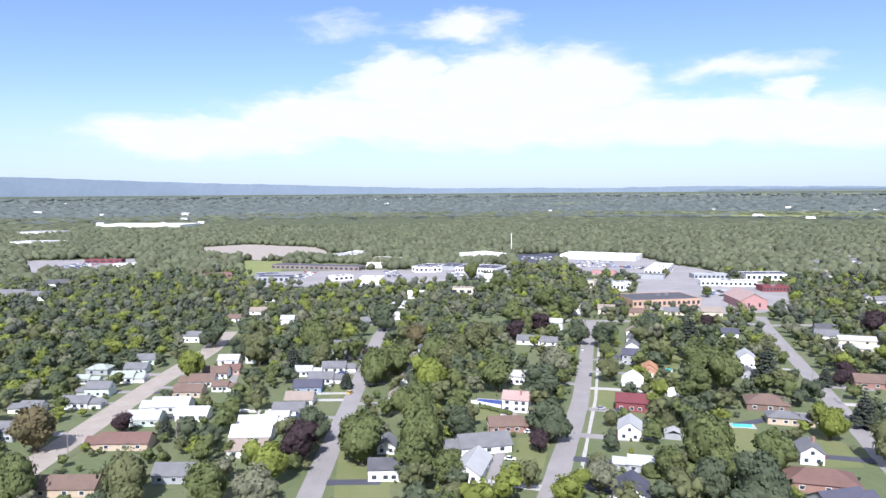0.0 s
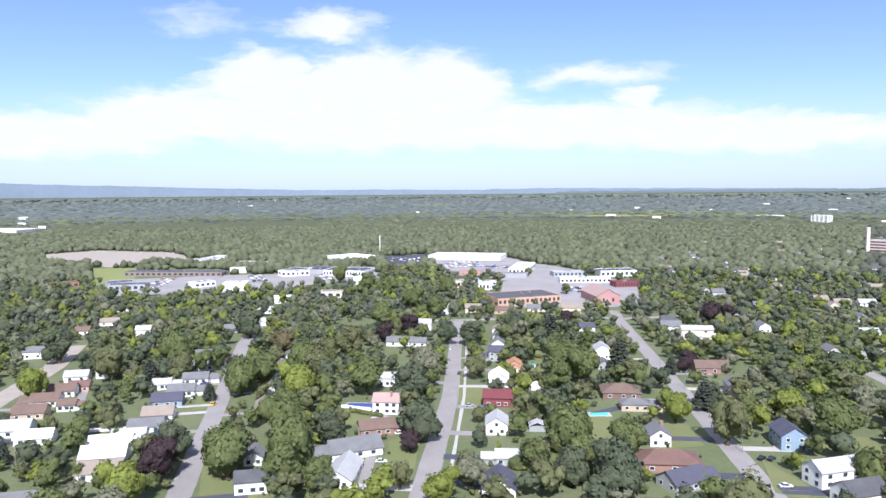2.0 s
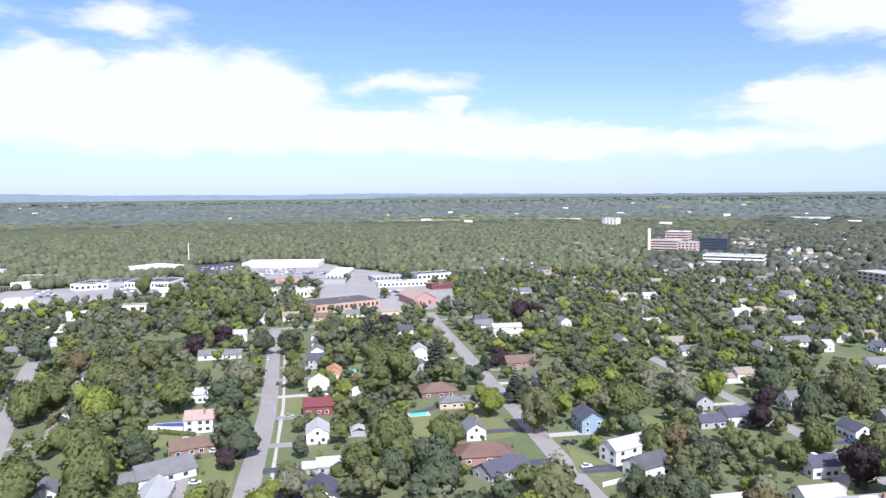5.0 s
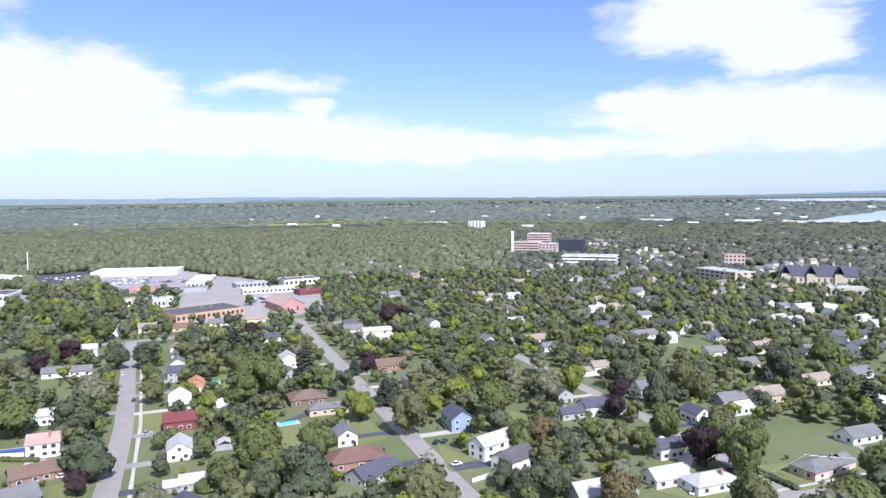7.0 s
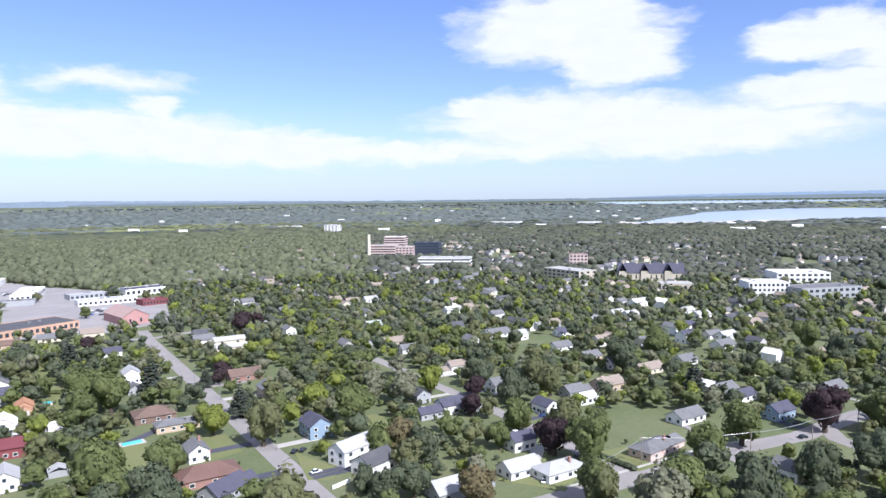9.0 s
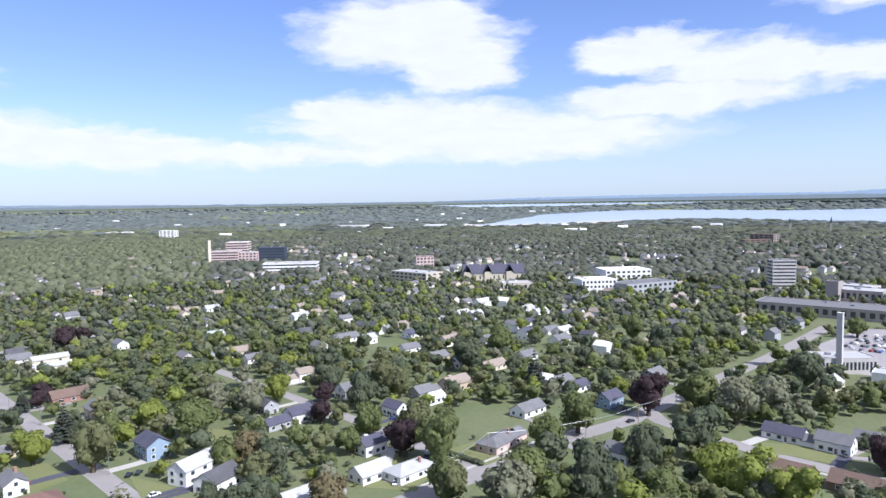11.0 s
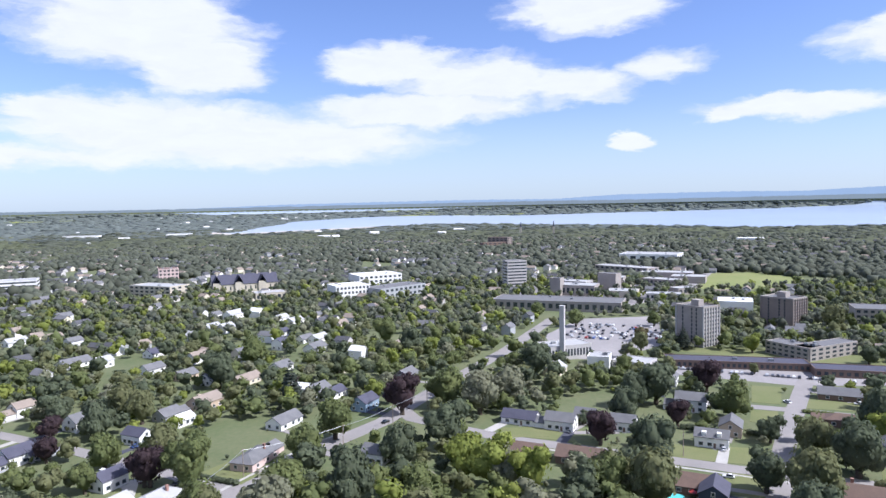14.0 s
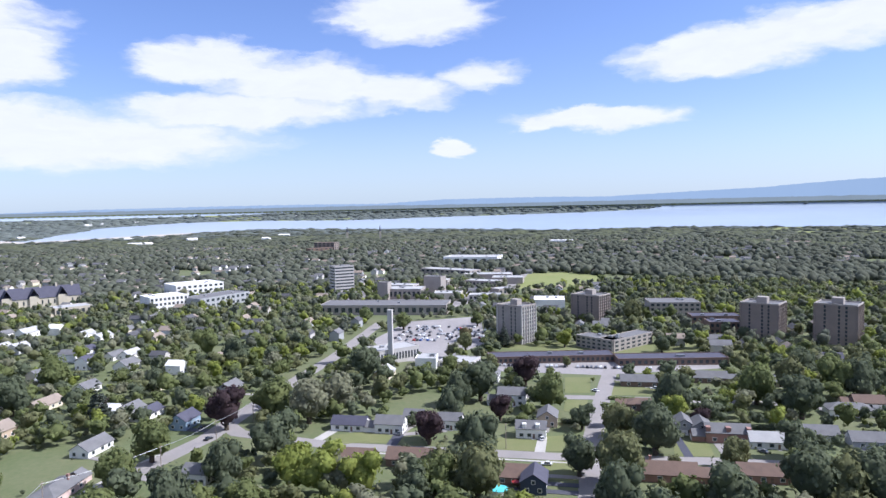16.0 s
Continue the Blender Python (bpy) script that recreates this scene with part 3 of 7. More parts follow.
def block(name, x, y, az, wide, deep, high, wall, roof, label, storeys=1, bays=0, parapet=0.5, band=False, units=True, win=GLASS, category="building"):
    """A flat-roofed building, its front (wide) facing against the bearing az."""
    base = thing(name, face_az(x, y, az), label, category)
    HOUSES.append((x, y, max(wide, deep) * 0.6))
    w, d = wide / 2, deep / 2
    part("wall", [box(-w, w, -d, d, -0.4, high)], WALLS[wall], base)
    t = 0.35
    part("roof", [box(-w + t, w - t, -d + t, d - t, high + 0.004, high + 0.12)], ROOFS[roof], base)
    part("parapet", [box(-w - 0.08, w + 0.08, -d - 0.08, -d + t, high, high + parapet), box(-w - 0.08, w + 0.08, d - t, d + 0.08, high, high + parapet),
                     box(-w - 0.08, -w + t, -d + t, d - t, high, high + parapet), box(w - t, w + 0.08, -d + t, d - t, high, high + parapet)], WALLS[wall], base)
    fh = high / storeys
    for s in range(storeys):
        z = fh * (s + 0.52)
        if band:
            part("window_band", [box(-w + 0.6, w - 0.6, -d - 0.06, -d + 0.02, z - fh * 0.22, z + fh * 0.22)], win, base)
            part("window_band", [box(w - 0.02, w + 0.06, -d + 0.6, d - 0.6, z - fh * 0.22, z + fh * 0.22)], win, base)
            part("window_band", [box(-w - 0.06, -w + 0.02, -d + 0.6, d - 0.6, z - fh * 0.22, z + fh * 0.22)], win, base)
        elif bays:
            step = wide / bays
            windows(base, [(-w + step * (k + 0.5), -d, z) for k in range(bays)], step * 0.55, fh * 0.5, (0, -1, 0), win)
            n = max(1, int(deep / step))
            windows(base, [(w, -d + deep / n * (k + 0.5), z) for k in range(n)], step * 0.55, fh * 0.5, (1, 0, 0), win)
    if units:
        for k in range(2):
            ux, uy = random.uniform(-w * 0.6, w * 0.6), random.uniform(-d * 0.5, d * 0.5)
            part("roof_unit", [box(ux - 1.4, ux + 1.4, uy - 1, uy + 1, high + 0.1, high + 1.5)], STEEL, base)
    return base


def tower(x, y, az, wide, deep, high, storeys, wall, label, bays=6, pier="pale"):
    """A slab tower: concrete piers, window columns between them, a lift house on its roof."""
    base = thing("residence_tower", face_az(x, y, az), label, "tower block", "concrete towers")
    HOUSES.append((x, y, max(wide, deep) * 0.6))
    w, d = wide / 2, deep / 2
    part("wall", [box(-w, w, -d, d, -0.4, high)], WALLS[wall], base)
    part("roof", [box(-w + 0.4, w - 0.4, -d + 0.4, d - 0.4, high + 0.004, high + 0.1)], ROOFS["grey"], base)
    part("parapet", [box(-w - 0.3, w + 0.3, -d - 0.3, -d + 0.4, high, high + 1.0), box(-w - 0.3, w + 0.3, d - 0.4, d + 0.3, high, high + 1.0),
                     box(-w - 0.3, -w + 0.4, -d + 0.4, d - 0.4, high, high + 1.0), box(w - 0.4, w + 0.3, -d + 0.4, d - 0.4, high, high + 1.0)], WALLS["concrete"], base)
    part("lift_house", [box(-w * 0.3, w * 0.25, -d * 0.3, d * 0.35, high + 0.1, high + 4.4)], WALLS["concrete"], base)
    fh = high / storeys
    for ax, span, at in (((0, -1, 0), wide, d), ((1, 0, 0), deep, w), ((-1, 0, 0), deep, w)):
        step = span / bays
        for k in range(bays) if ax[1] == 0 else (1, bays // 2, bays - 2):
            c = -span / 2 + step * (k + 0.5)
            for s in range(storeys):
                z = fh * (s + 0.5)
                windows(base, [(c, -at, z) if ax[1] else (at * ax[0], c, z)], step * (0.3 if ax[1] else 0.6), fh * (0.7 if ax[1] else 0.55), ax)
        for k in range(bays + 1) if ax[1] == 0 else (0, bays):
            c = -span / 2 + step * k
            if ax[1]:
                part("pier", [box(c - 0.35, c + 0.35, -at - 0.55, -at + 0.02, -0.3, high)], WALLS[pier], base)
            else:
                s = ax[0]
                part("pier", [box(min(s * at, s * (at + 0.55)), max(s * at, s * (at + 0.55)), c - 0.35, c + 0.35, -0.3, high)], WALLS[pier], base)
    return base

# ---- trees ----


def icosphere(sub):
    bm = bmesh.new()
    bmesh.ops.create_icosphere(bm, subdivisions=sub, radius=1.0)
    v = np.array([p.co[:] for p in bm.verts])
    f = np.array([[q.index for q in p.verts] for p in bm.faces])
    bm.free()
    return v, f


ICO0, ICO1 = icosphere(1), icosphere(2)


def leaf_cards(rng, centres, radii, n, size, squash=0.8):
    """n small leaf clumps on the outsides of lobes: bent quads that face outwards, unevenly, as two triangles each."""
    pick = rng.choice(len(centres), n, p=radii ** 2 / (radii ** 2).sum())
    way = rng.normal(size=(n, 3))
    way[:, 2] = np.abs(way[:, 2]) * 0.9 + way[:, 2] * 0.25
    way /= np.linalg.norm(way, axis=1, keepdims=True)
    at = centres[pick] + way * (radii[pick] * rng.uniform(0.82, 1.12, n))[:, None] * np.array([1, 1, squash])
    nrm = way + rng.normal(size=(n, 3)) * 0.3
    nrm /= np.linalg.norm(nrm, axis=1, keepdims=True)
    u = np.cross(nrm, rng.normal(size=(n, 3)))
    u /= np.linalg.norm(u, axis=1, keepdims=True)
    w = np.cross(nrm, u)
    s = size * rng.uniform(0.6, 1.35, n)[:, None]
    a = at + u * s * 0.6
    b = at + w * s * 0.5 - nrm * s * 0.25
    c = at - u * s * 0.6
    d = at - w * s * 0.5 - nrm * s * 0.25
    v = np.stack([a, b, c, d], 1).reshape(-1, 3)
    k = np.arange(n)[:, None] * 4
    return v, np.concatenate([k + [0, 1, 2], k + [0, 2, 3]])


def lumps(rng, centres, radii, base, rough=0.18, squash=0.8):
    """The dense inside of a crown: one dented ball a lobe."""
    v0, f0 = base
    bits = []
    for c, r in zip(centres, radii):
        k = 1 + rng.uniform(-rough, rough, len(v0))
        bits.append((v0 * k[:, None] * r * np.array([1, 1, squash]) + c, f0))
    return soup(bits)


def swell(rng, lobes, tight=0.08, amp=0.42):
    """How far a crown bulges in each direction: a handful of rounded boughs."""
    ways = rng.normal(size=(lobes, 3))
    ways[:, 2] = np.abs(ways[:, 2]) * 0.9 - 0.25
    ways /= np.linalg.norm(ways, axis=1, keepdims=True)
    push = amp * rng.uniform(0.3, 1.0, lobes)

    def bulge(u):
        return 0.7 + (np.exp((u @ ways.T - 1) / tight) * push).max(axis=1)
    return bulge


def crown(rng, at, r, half, lobes, cards, card, base, boughs=4, tall=False):
    """An uneven crown round the point at, half width r, half height half: one lobed mass and several lesser ones round and above it,
    with leaf clumps standing off their outsides."""
    turn = rng.uniform(0, TAU)
    masses = [(np.array([0.0, 0.0, -0.05]), 0.74, 0.86)]
    for k in range(boughs):
        a = turn + TAU * k / boughs + rng.uniform(-0.5, 0.5)
        out, up, w = (0.22, -0.75 + 1.45 * (k + 0.5) / boughs, 0.55) if tall else (rng.uniform(0.36, 0.58), rng.uniform(-0.42, 0.5), rng.uniform(0.34, 0.54))
        masses.append((np.array([math.cos(a) * out, math.sin(a) * out, up]), w * (1 - 0.45 * max(up, 0) if tall else 1), w * rng.uniform(0.75, 1.0)))
    size = np.array([r, r, half])
    v0, f0 = base
    bits = []
    share = np.array([m[1] ** 2 for m in masses])
    counts = np.maximum((cards * share / share.sum()).astype(int), 1)
    for (c, w, h), n in zip(masses, counts):
        bulge = swell(rng, lobes)
        scale = np.array([w, w, h])
        bits.append(((v0 * (bulge(v0) * rng.uniform(0.9, 1.06, len(v0)))[:, None] * scale + c) * size + at, f0))
        if not cards:
            continue
        u = rng.normal(size=(n, 3))
        u[:, 2] = np.where(rng.rand(n) < 0.6, np.abs(u[:, 2]), u[:, 2])
        u /= np.linalg.norm(u, axis=1, keepdims=True)
        p = (u * (bulge(u) * rng.uniform(0.95, 1.2, n))[:, None] * scale + c) * size + at
        nrm = u + rng.normal(size=(n, 3)) * 0.32
        nrm /= np.linalg.norm(nrm, axis=1, keepdims=True)
        a = np.cross(nrm, rng.normal(size=(n, 3)))
        a /= np.linalg.norm(a, axis=1, keepdims=True)
        b = np.cross(nrm, a)
        s = card * r * rng.uniform(0.5, 1.4, n)[:, None]
        v = np.stack([p + a * s * 0.6, p + b * s * 0.5 - nrm * s * 0.2, p - a * s * 0.6, p - b * s * 0.5 - nrm * s * 0.2], 1).reshape(-1, 3)
        k = np.arange(n)[:, None] * 4
        bits.append((v, np.concatenate([k + [0, 1, 2], k + [0, 2, 3]])))
    return soup(bits)


def trunk_mesh(rng, high, r):
    bits = [tube(0, 0, -0.4, high * 0.4, r * 0.075 + 0.08, r * 0.045 + 0.05)]
    for k in range(4):
        a = rng.uniform(0, TAU)
        v, f = tube(0, 0, 0, high * 0.42, r * 0.035 + 0.03, 0.04)
        v = np.array(v) @ np.array(Euler((0.55, 0, a)).to_matrix()).T + np.array([0, 0, high * 0.26])
        bits.append((v, f))
    return soup(bits)


TREE_KINDS = {}


def tree_kind(name, mat, kind, variants, cards=950, card=0.125):
    """Crown and trunk meshes of unit size: crown radius 1, height 2.4 (tall and spruce shapes: 3.4)."""
    made = []
    for k in range(variants):
        rng = np.random.RandomState(len(TREE_KINDS) * 17 + k)
        if kind == "spruce":
            cs, rs = [], []
            for z in np.linspace(0.35, 3.25, 12):
                rr = 0.95 * (1 - z / 3.5)
                for a in np.arange(0, TAU, TAU / 5) + rng.uniform(0, 1):
                    cs.append((math.cos(a) * rr * 0.6, math.sin(a) * rr * 0.6, z + rng.uniform(-0.06, 0.06)))
                    rs.append(max(rr * 0.42, 0.06))
            cs, rs = np.array(cs), np.array(rs)
            core = lumps(rng, cs, rs * 0.85, ICO0, 0.3, 0.55)
            v, f = soup([core, leaf_cards(rng, cs, rs, cards, card, 0.6)])
            high = 3.4
        else:
            high = 3.2 if kind == "tall" else 2.3
            v, f = crown(rng, np.array([0, 0, high * 0.54]), 1.0, high * 0.46, 12, cards, card, ICO1, 6, kind == "tall")
        v[:, :2] /= np.percentile(np.hypot(v[:, 0], v[:, 1]), 96)
        v[:, 2] = (v[:, 2] - v[:, 2].min()) * (high * 0.93) / (v[:, 2].max() - v[:, 2].min()) + high * 0.07
        made.append((mesh_np("crown", v, f, mat, smooth=True), mesh_np("trunk", *trunk_mesh(rng, high, 1.0), BARK)))
    TREE_KINDS[name] = made


tree_kind("green", LEAF, "round", 4)
tree_kind("dark", LEAF_DARK, "round", 3)
tree_kind("olive", LEAF_OLIVE, "round", 3)
tree_kind("yellow", LEAF_LIGHT, "round", 2)
tree_kind("willow", LEAF_GREY, "round", 2)
tree_kind("plum", LEAF_PLUM, "round", 2)
tree_kind("rust", LEAF_RUST, "round", 1)
tree_kind("poplar", LEAF, "tall", 2)
tree_kind("spruce", NEEDLE, "spruce", 2)
TREE_WORDS = {"green": "broad leafy green shade tree on a lawn", "dark": "dense dark green maple beside the houses", "olive": "olive-green broadleaf tree with a ragged crown",
              "yellow": "bright yellow-green tree turning early", "willow": "pale silvery green spreading tree", "plum": "dark purple-leaved plum tree", "rust": "tree with rusty autumn tinted leaves",
              "poplar": "tall narrow green tree", "spruce": "dark pointed spruce tree"}
TREES = []


def tree(x, y, r, kind="green", high=None):
    """A tree of crown radius r, trimmed back where it would lean on a house; high: its height."""
    r = min(r * 1.1 if r == 8.0 else r, 9.2)
    for hx, hy, hr in HOUSES:
        gap = math.hypot(hx - x, hy - y) - hr * 0.62
        if gap < r * 0.85:
            r = max(min(r, gap / 0.85), 2.8)
    high = high or r * {"poplar": 3.2, "spruce": 3.4}.get(kind, 2.4)
    unit = {"poplar": 3.2, "spruce": 3.4}.get(kind, 2.3)
    me, bark = random.choice(TREE_KINDS[kind])
    base = thing("tree", pose(x, y, 0, 0, 0, random.uniform(0, 360)) @ Matrix.Diagonal((r, r, high / unit, 1)), TREE_WORDS[kind], "tree", "trees of the suburb")
    put("trunk", bark, base)
    put("crown", me, base)
    TREES.append((x, y, r))


def hedge(x0, y0, x1, y1, wide, high, mat=LEAF, label="long clipped green hedge beside the gardens"):
    rng = np.random.RandomState(int(abs(x0 * 13 + y0)) % 1000)
    n = max(3, int(math.hypot(x1 - x0, y1 - y0) / (wide * 0.5)))
    t = np.linspace(0, 1, n)
    cs = np.stack([x0 + (x1 - x0) * t + rng.normal(0, wide * 0.08, n), y0 + (y1 - y0) * t + rng.normal(0, wide * 0.08, n), np.full(n, high * 0.5)], -1)
    rs = np.full(n, wide * 0.6) * rng.uniform(0.85, 1.15, n)
    v, f = soup([lumps(rng, cs, rs, ICO1, 0.2, high / wide / 1.1), leaf_cards(rng, cs, rs * 1.02, n * 45, 0.5, high / wide / 1.1)])
    ob = put("hedge", mesh_np("hedge", v, f, mat))
    LOTS.append([(x0 - 1, y0 - 1), (x1 + 1, y1 - 1), (x1 + 1, y1 + 1), (x0 - 1, y0 + 1)])
    return tagged(ob, label, "hedge")


# ---- small things ----


def car_rows(name, label, x, y, az, rows, cols, share, seed, gap=6.5):
    """Rows of parked cars too small to pick apart; each a low body with a cabin."""
    r0 = np.random.RandomState(seed)
    bits = []
    m = np.array(face_az(x, y, az, 0.1))
    for i in range(rows):
        for j in range(cols):
            if r0.rand() > share:
                continue
            cx, cy = (j - cols / 2) * 2.7 + r0.uniform(-0.2, 0.2), (i - rows / 2) * gap + r0.uniform(-0.3, 0.3)
            v = [(-0.88, -2.2, 0.2), (0.88, -2.2, 0.2), (0.88, 2.2, 0.2), (-0.88, 2.2, 0.2), (-0.84, -2.1, 0.85), (0.84, -2.1, 0.85), (0.84, 2.1, 0.8), (-0.84, 2.1, 0.8),
                 (-0.66, -1.2, 1.45), (0.66, -1.2, 1.45), (0.66, 0.4, 1.45), (-0.66, 0.4, 1.45)]
            f = BOXF[:1] + BOXF[2:] + [(4, 5, 9, 8), (5, 6, 10, 9), (6, 7, 11, 10), (7, 4, 8, 11), (8, 9, 10, 11)]
            bits.append(((np.array(v) + (cx, cy, 0)) @ m[:3, :3].T + m[:3, 3], f))
    v, f = soup(bits)
    tagged(put(name, mesh_np(name, v, f, MIXED)), label, "cars", kind="stuff")



def car(x, y, az, paint="white", van=False):
    words = {"white": "white", "black": "black", "silver": "silver", "red": "red", "blue": "dark blue", "yellow": "yellow", "grey": "grey"}[paint]
    base = thing("car", face_az(x, y, az, 0.08), f"{words} {'van' if van else 'car'} parked on the asphalt", "car", "parked cars")
    h = 1.1 if van else 0.8
    part("body", [([(-0.88, -2.2, 0.35), (0.88, -2.2, 0.35), (0.88, 2.2, 0.35), (-0.88, 2.2, 0.35), (-0.84, -2.1, h), (0.84, -2.1, h), (0.84, 2.1, h - 0.1), (-0.84, 2.1, h - 0.1)], BOXF)], PAINT[paint], base)
    top = 2.0 if van else 1.42
    y0, y1 = (-2.05, 1.2) if van else (-1.5, 0.9)
    part("cabin", [([(-0.82, y0, h - 0.05), (0.82, y0, h - 0.05), (0.82, y1, h - 0.05), (-0.82, y1, h - 0.05), (-0.66, y0 + 0.35, top), (0.66, y0 + 0.35, top), (0.66, y1 - 0.65, top), (-0.66, y1 - 0.65, top)], BOXF)], GLASS, base, "dark windows")
    part("roof", [box(-0.66, 0.66, y0 + 0.36, y1 - 0.66, top, top + 0.05)], PAINT[paint], base)
    for sx in (-1, 1):
        for yy in (-1.35, 1.35):
            v, f = tube(0, 0, -0.11, 0.11, 0.33, 0.33)
            v = np.array(v)[:, [2, 0, 1]] + np.array([sx * 0.82, yy, 0.33 - 0.08])
            put("wheel", mesh_np("wheel", v, f, RUBBER), base)
    return base


def street_lamp(x, y, az, high=9.0):
    base = thing("street_lamp", face_az(x, y, az), "tall grey steel street lamp with a short arm", "street lamp", "street lamps")
    part("pole", [tube(0, 0, -0.4, high, 0.13, 0.08)], STEEL, base)
    part("arm", [box(-0.05, 0.05, 0, 2.1, high - 0.12, high - 0.02)], STEEL, base)
    part("lamp_head", [box(-0.16, 0.16, 1.7, 2.5, high - 0.22, high - 0.02)], WALLS["grey"], base)
    LOTS.append([(x - 1, y - 1), (x + 1, y - 1), (x + 1, y + 1), (x - 1, y + 1)])


def utility_pole(x, y, az, high=11.0):
    base = thing("utility_pole", face_az(x, y, az), "weathered wooden utility pole with a crossarm", "utility pole", "utility poles")
    part("pole", [tube(0, 0, -0.5, high, 0.17, 0.11)], POLEWOOD, base)
    part("crossarm", [box(-1.2, 1.2, -0.06, 0.06, high - 0.8, high - 0.65)], POLEWOOD, base)
    part("transformer", [tube(0.32, 0, high - 2.6, high - 1.6, 0.2, 0.2)], STEEL, base)


def cable(a, b, sag=1.0, r=0.06, mat=None):
    a, b = Vector(a), Vector(b)
    v, f, n = [], [], 14
    for k in range(n + 1):
        p = a.lerp(b, k / n)
        p.z -= sag * 4 * (k / n) * (1 - k / n)
        d = (b - a).normalized()
        s = Vector((d.y, -d.x, 0)) * r
        v += [tuple(p - s), tuple(p + Vector((0, 0, r))), tuple(p + s), tuple(p - Vector((0, 0, r)))]
    for k in range(n):
        for j in range(4):
            f.append((4 * k + j, 4 * k + (j + 1) % 4, 4 * k + 4 + (j + 1) % 4, 4 * k + 4 + j))
    return tagged(put("cable", mesh_np("cable", v, f, mat or STEEL)), "overhead cable slung between utility poles", "cable")


def round_pool(x, y, r):
    base = thing("round_pool", pose(x, y, 0), "round above-ground pool with turquoise water", "pool")
    part("rim", [tube(0, 0, -0.2, 1.15, r, r, 24)], WALLS["white"], base)
    v, f = tube(0, 0, 1.0, 1.22, r - 0.2, r - 0.2, 24)
    a = np.arange(24)
    vv = np.array(v)[24:]
    put("pool_water", mesh_np("pool_water", np.concatenate([vv, [[0, 0, 1.22]]]), [(i, (i + 1) % 24, 24) for i in range(24)], POOL), base)
    HOUSES.append((x, y, r + 1))


def long_pool(x, y, az, L, W, mat, label):
    base = thing("garden_pool", face_az(x, y, az), label, "pool")
    part("pool_deck", [box(-W / 2 - 1.2, W / 2 + 1.2, -L / 2 - 1.2, L / 2 + 1.2, -0.3, 0.12)], CONCRETE, base)
    part("pool_surface", [box(-W / 2, W / 2, -L / 2, L / 2, 0.0, 0.2)], mat, base)
    HOUSES.append((x, y, L / 2 + 1))


def shed(x, y, az, L, W, wall="white", roof="white", high=2.3):
    base = thing("shed", face_az(x, y, az), f"small {wall} garden shed with a {NAMED_ROOF[roof]} roof", "shed", "garden sheds")
    part("wall", [box(-W / 2, W / 2, -L / 2, L / 2, -0.2, high)], WALLS[wall], base)
    part("roof", gable(L, W, high, W * 0.22, 0.25, 0.12), ROOFS[roof], base)
    part("door", [box(-0.8, 0.8, -L / 2 - 0.05, -L / 2 + 0.02, 0.05, 2.0)], WALLS["grey"], base)
    HOUSES.append((x, y, max(L, W) / 2 + 1))


def fence(x0, y0, x1, y1, high=1.7, wall="white"):
    d = math.hypot(x1 - x0, y1 - y0)
    az = math.degrees(math.atan2(x1 - x0, y1 - y0))
    base = thing("fence", face_az(x0, y0, az), f"{wall} board garden fence", "fence")
    n = max(1, int(d / 2.4))
    for k in range(n):
        part("panel", [box(-0.04, 0.04, k * d / n + 0.06, (k + 1) * d / n - 0.06, 0.08, high - random.uniform(0, 0.05))], WALLS[wall], base)
    for k in range(n + 1):
        part("post", [box(-0.08, 0.08, k * d / n - 0.06, k * d / n + 0.06, -0.3, high + 0.1)], WALLS[wall], base)


def parasol(x, y):
    base = thing("parasol", pose(x, y, 0), "open red garden parasol beside the pool", "parasol")
    part("pole", [tube(0, 0, -0.1, 2.3, 0.04, 0.04)], STEEL, base)
    part("canopy", [tube(0, 0, 2.0, 2.7, 1.7, 0.1)], PAINT["red"], base)

# ---- the town ----
road("road_a", [(-45, 175), (-45, 360), (-46, 480), (-40, 560)], 8.5, ASPHALT, "worn grey residential street between lawns")
road("road_b", [(21, 175), (66, 330), (112, 528)], 8.5, ASPHALT, "long straight grey residential street with patched asphalt")
road("road_c", [(141, 175), (190, 345), (236, 505), (250, 545)], 8.5, ASPHALT, "grey residential street running towards the shops")
road("road_d", [(60, 541), (114, 532), (213, 524), (240, 508), (330, 506), (420, 480)], 8, ASPHALT, "cross street before the shops", z=0.075)
road("road_e", [(150, 138), (227.4, 110.4), (273.6, 96.6), (313.2, 77.8), (341.2, 71.1), (393.3, 56.7), (476, 32), (611, 1)], 10, ASPHALT, "wide grey road running to the campus")
road("road_f", [(330, 72), (318.5, 65), (294.3, 17.9), (279.9, -34), (264.9, -84.5), (253.7, -137.3), (238.5, -186.6), (228, -220)], 8.5, ASPHALT, "grey residential street with a pale pavement", z=0.075)
road("road_g", [(205, -65), (239, -75.4), (272.5, -85.6), (312, -100.4), (364.6, -121.5), (410, -140)], 8.5, ASPHALT, "grey side street across the neighbourhood", z=0.09)
road("road_h", [(362, -60), (350, -112), (331, -178), (318, -220)], 7.5, ASPHALT, "narrow grey residential street", z=0.075)
road("road_i", [(-153, 175), (-153, 360), (-150, 440), (-156, 500)], 13, DIRT, "street torn up to bare pale earth")
road("road_j", [(228, 114), (243, 150), (262, 205), (300, 330)], 7, ASPHALT, "grey side street under trees", z=0.075)
road("pavement_b", [(30, 175), (73, 330), (118, 520)], 1.5, CONCRETE, "pale concrete pavement along the street", z=0.1)
road("pavement_e", [(205, 125), (229, 117), (275, 103), (296, 92)], 1.5, CONCRETE, "pale concrete pavement along the road", z=0.1)
road("pavement_j", [(234, 124), (249, 153)], 1.5, CONCRETE, "pale concrete pavement along the side street", z=0.11)
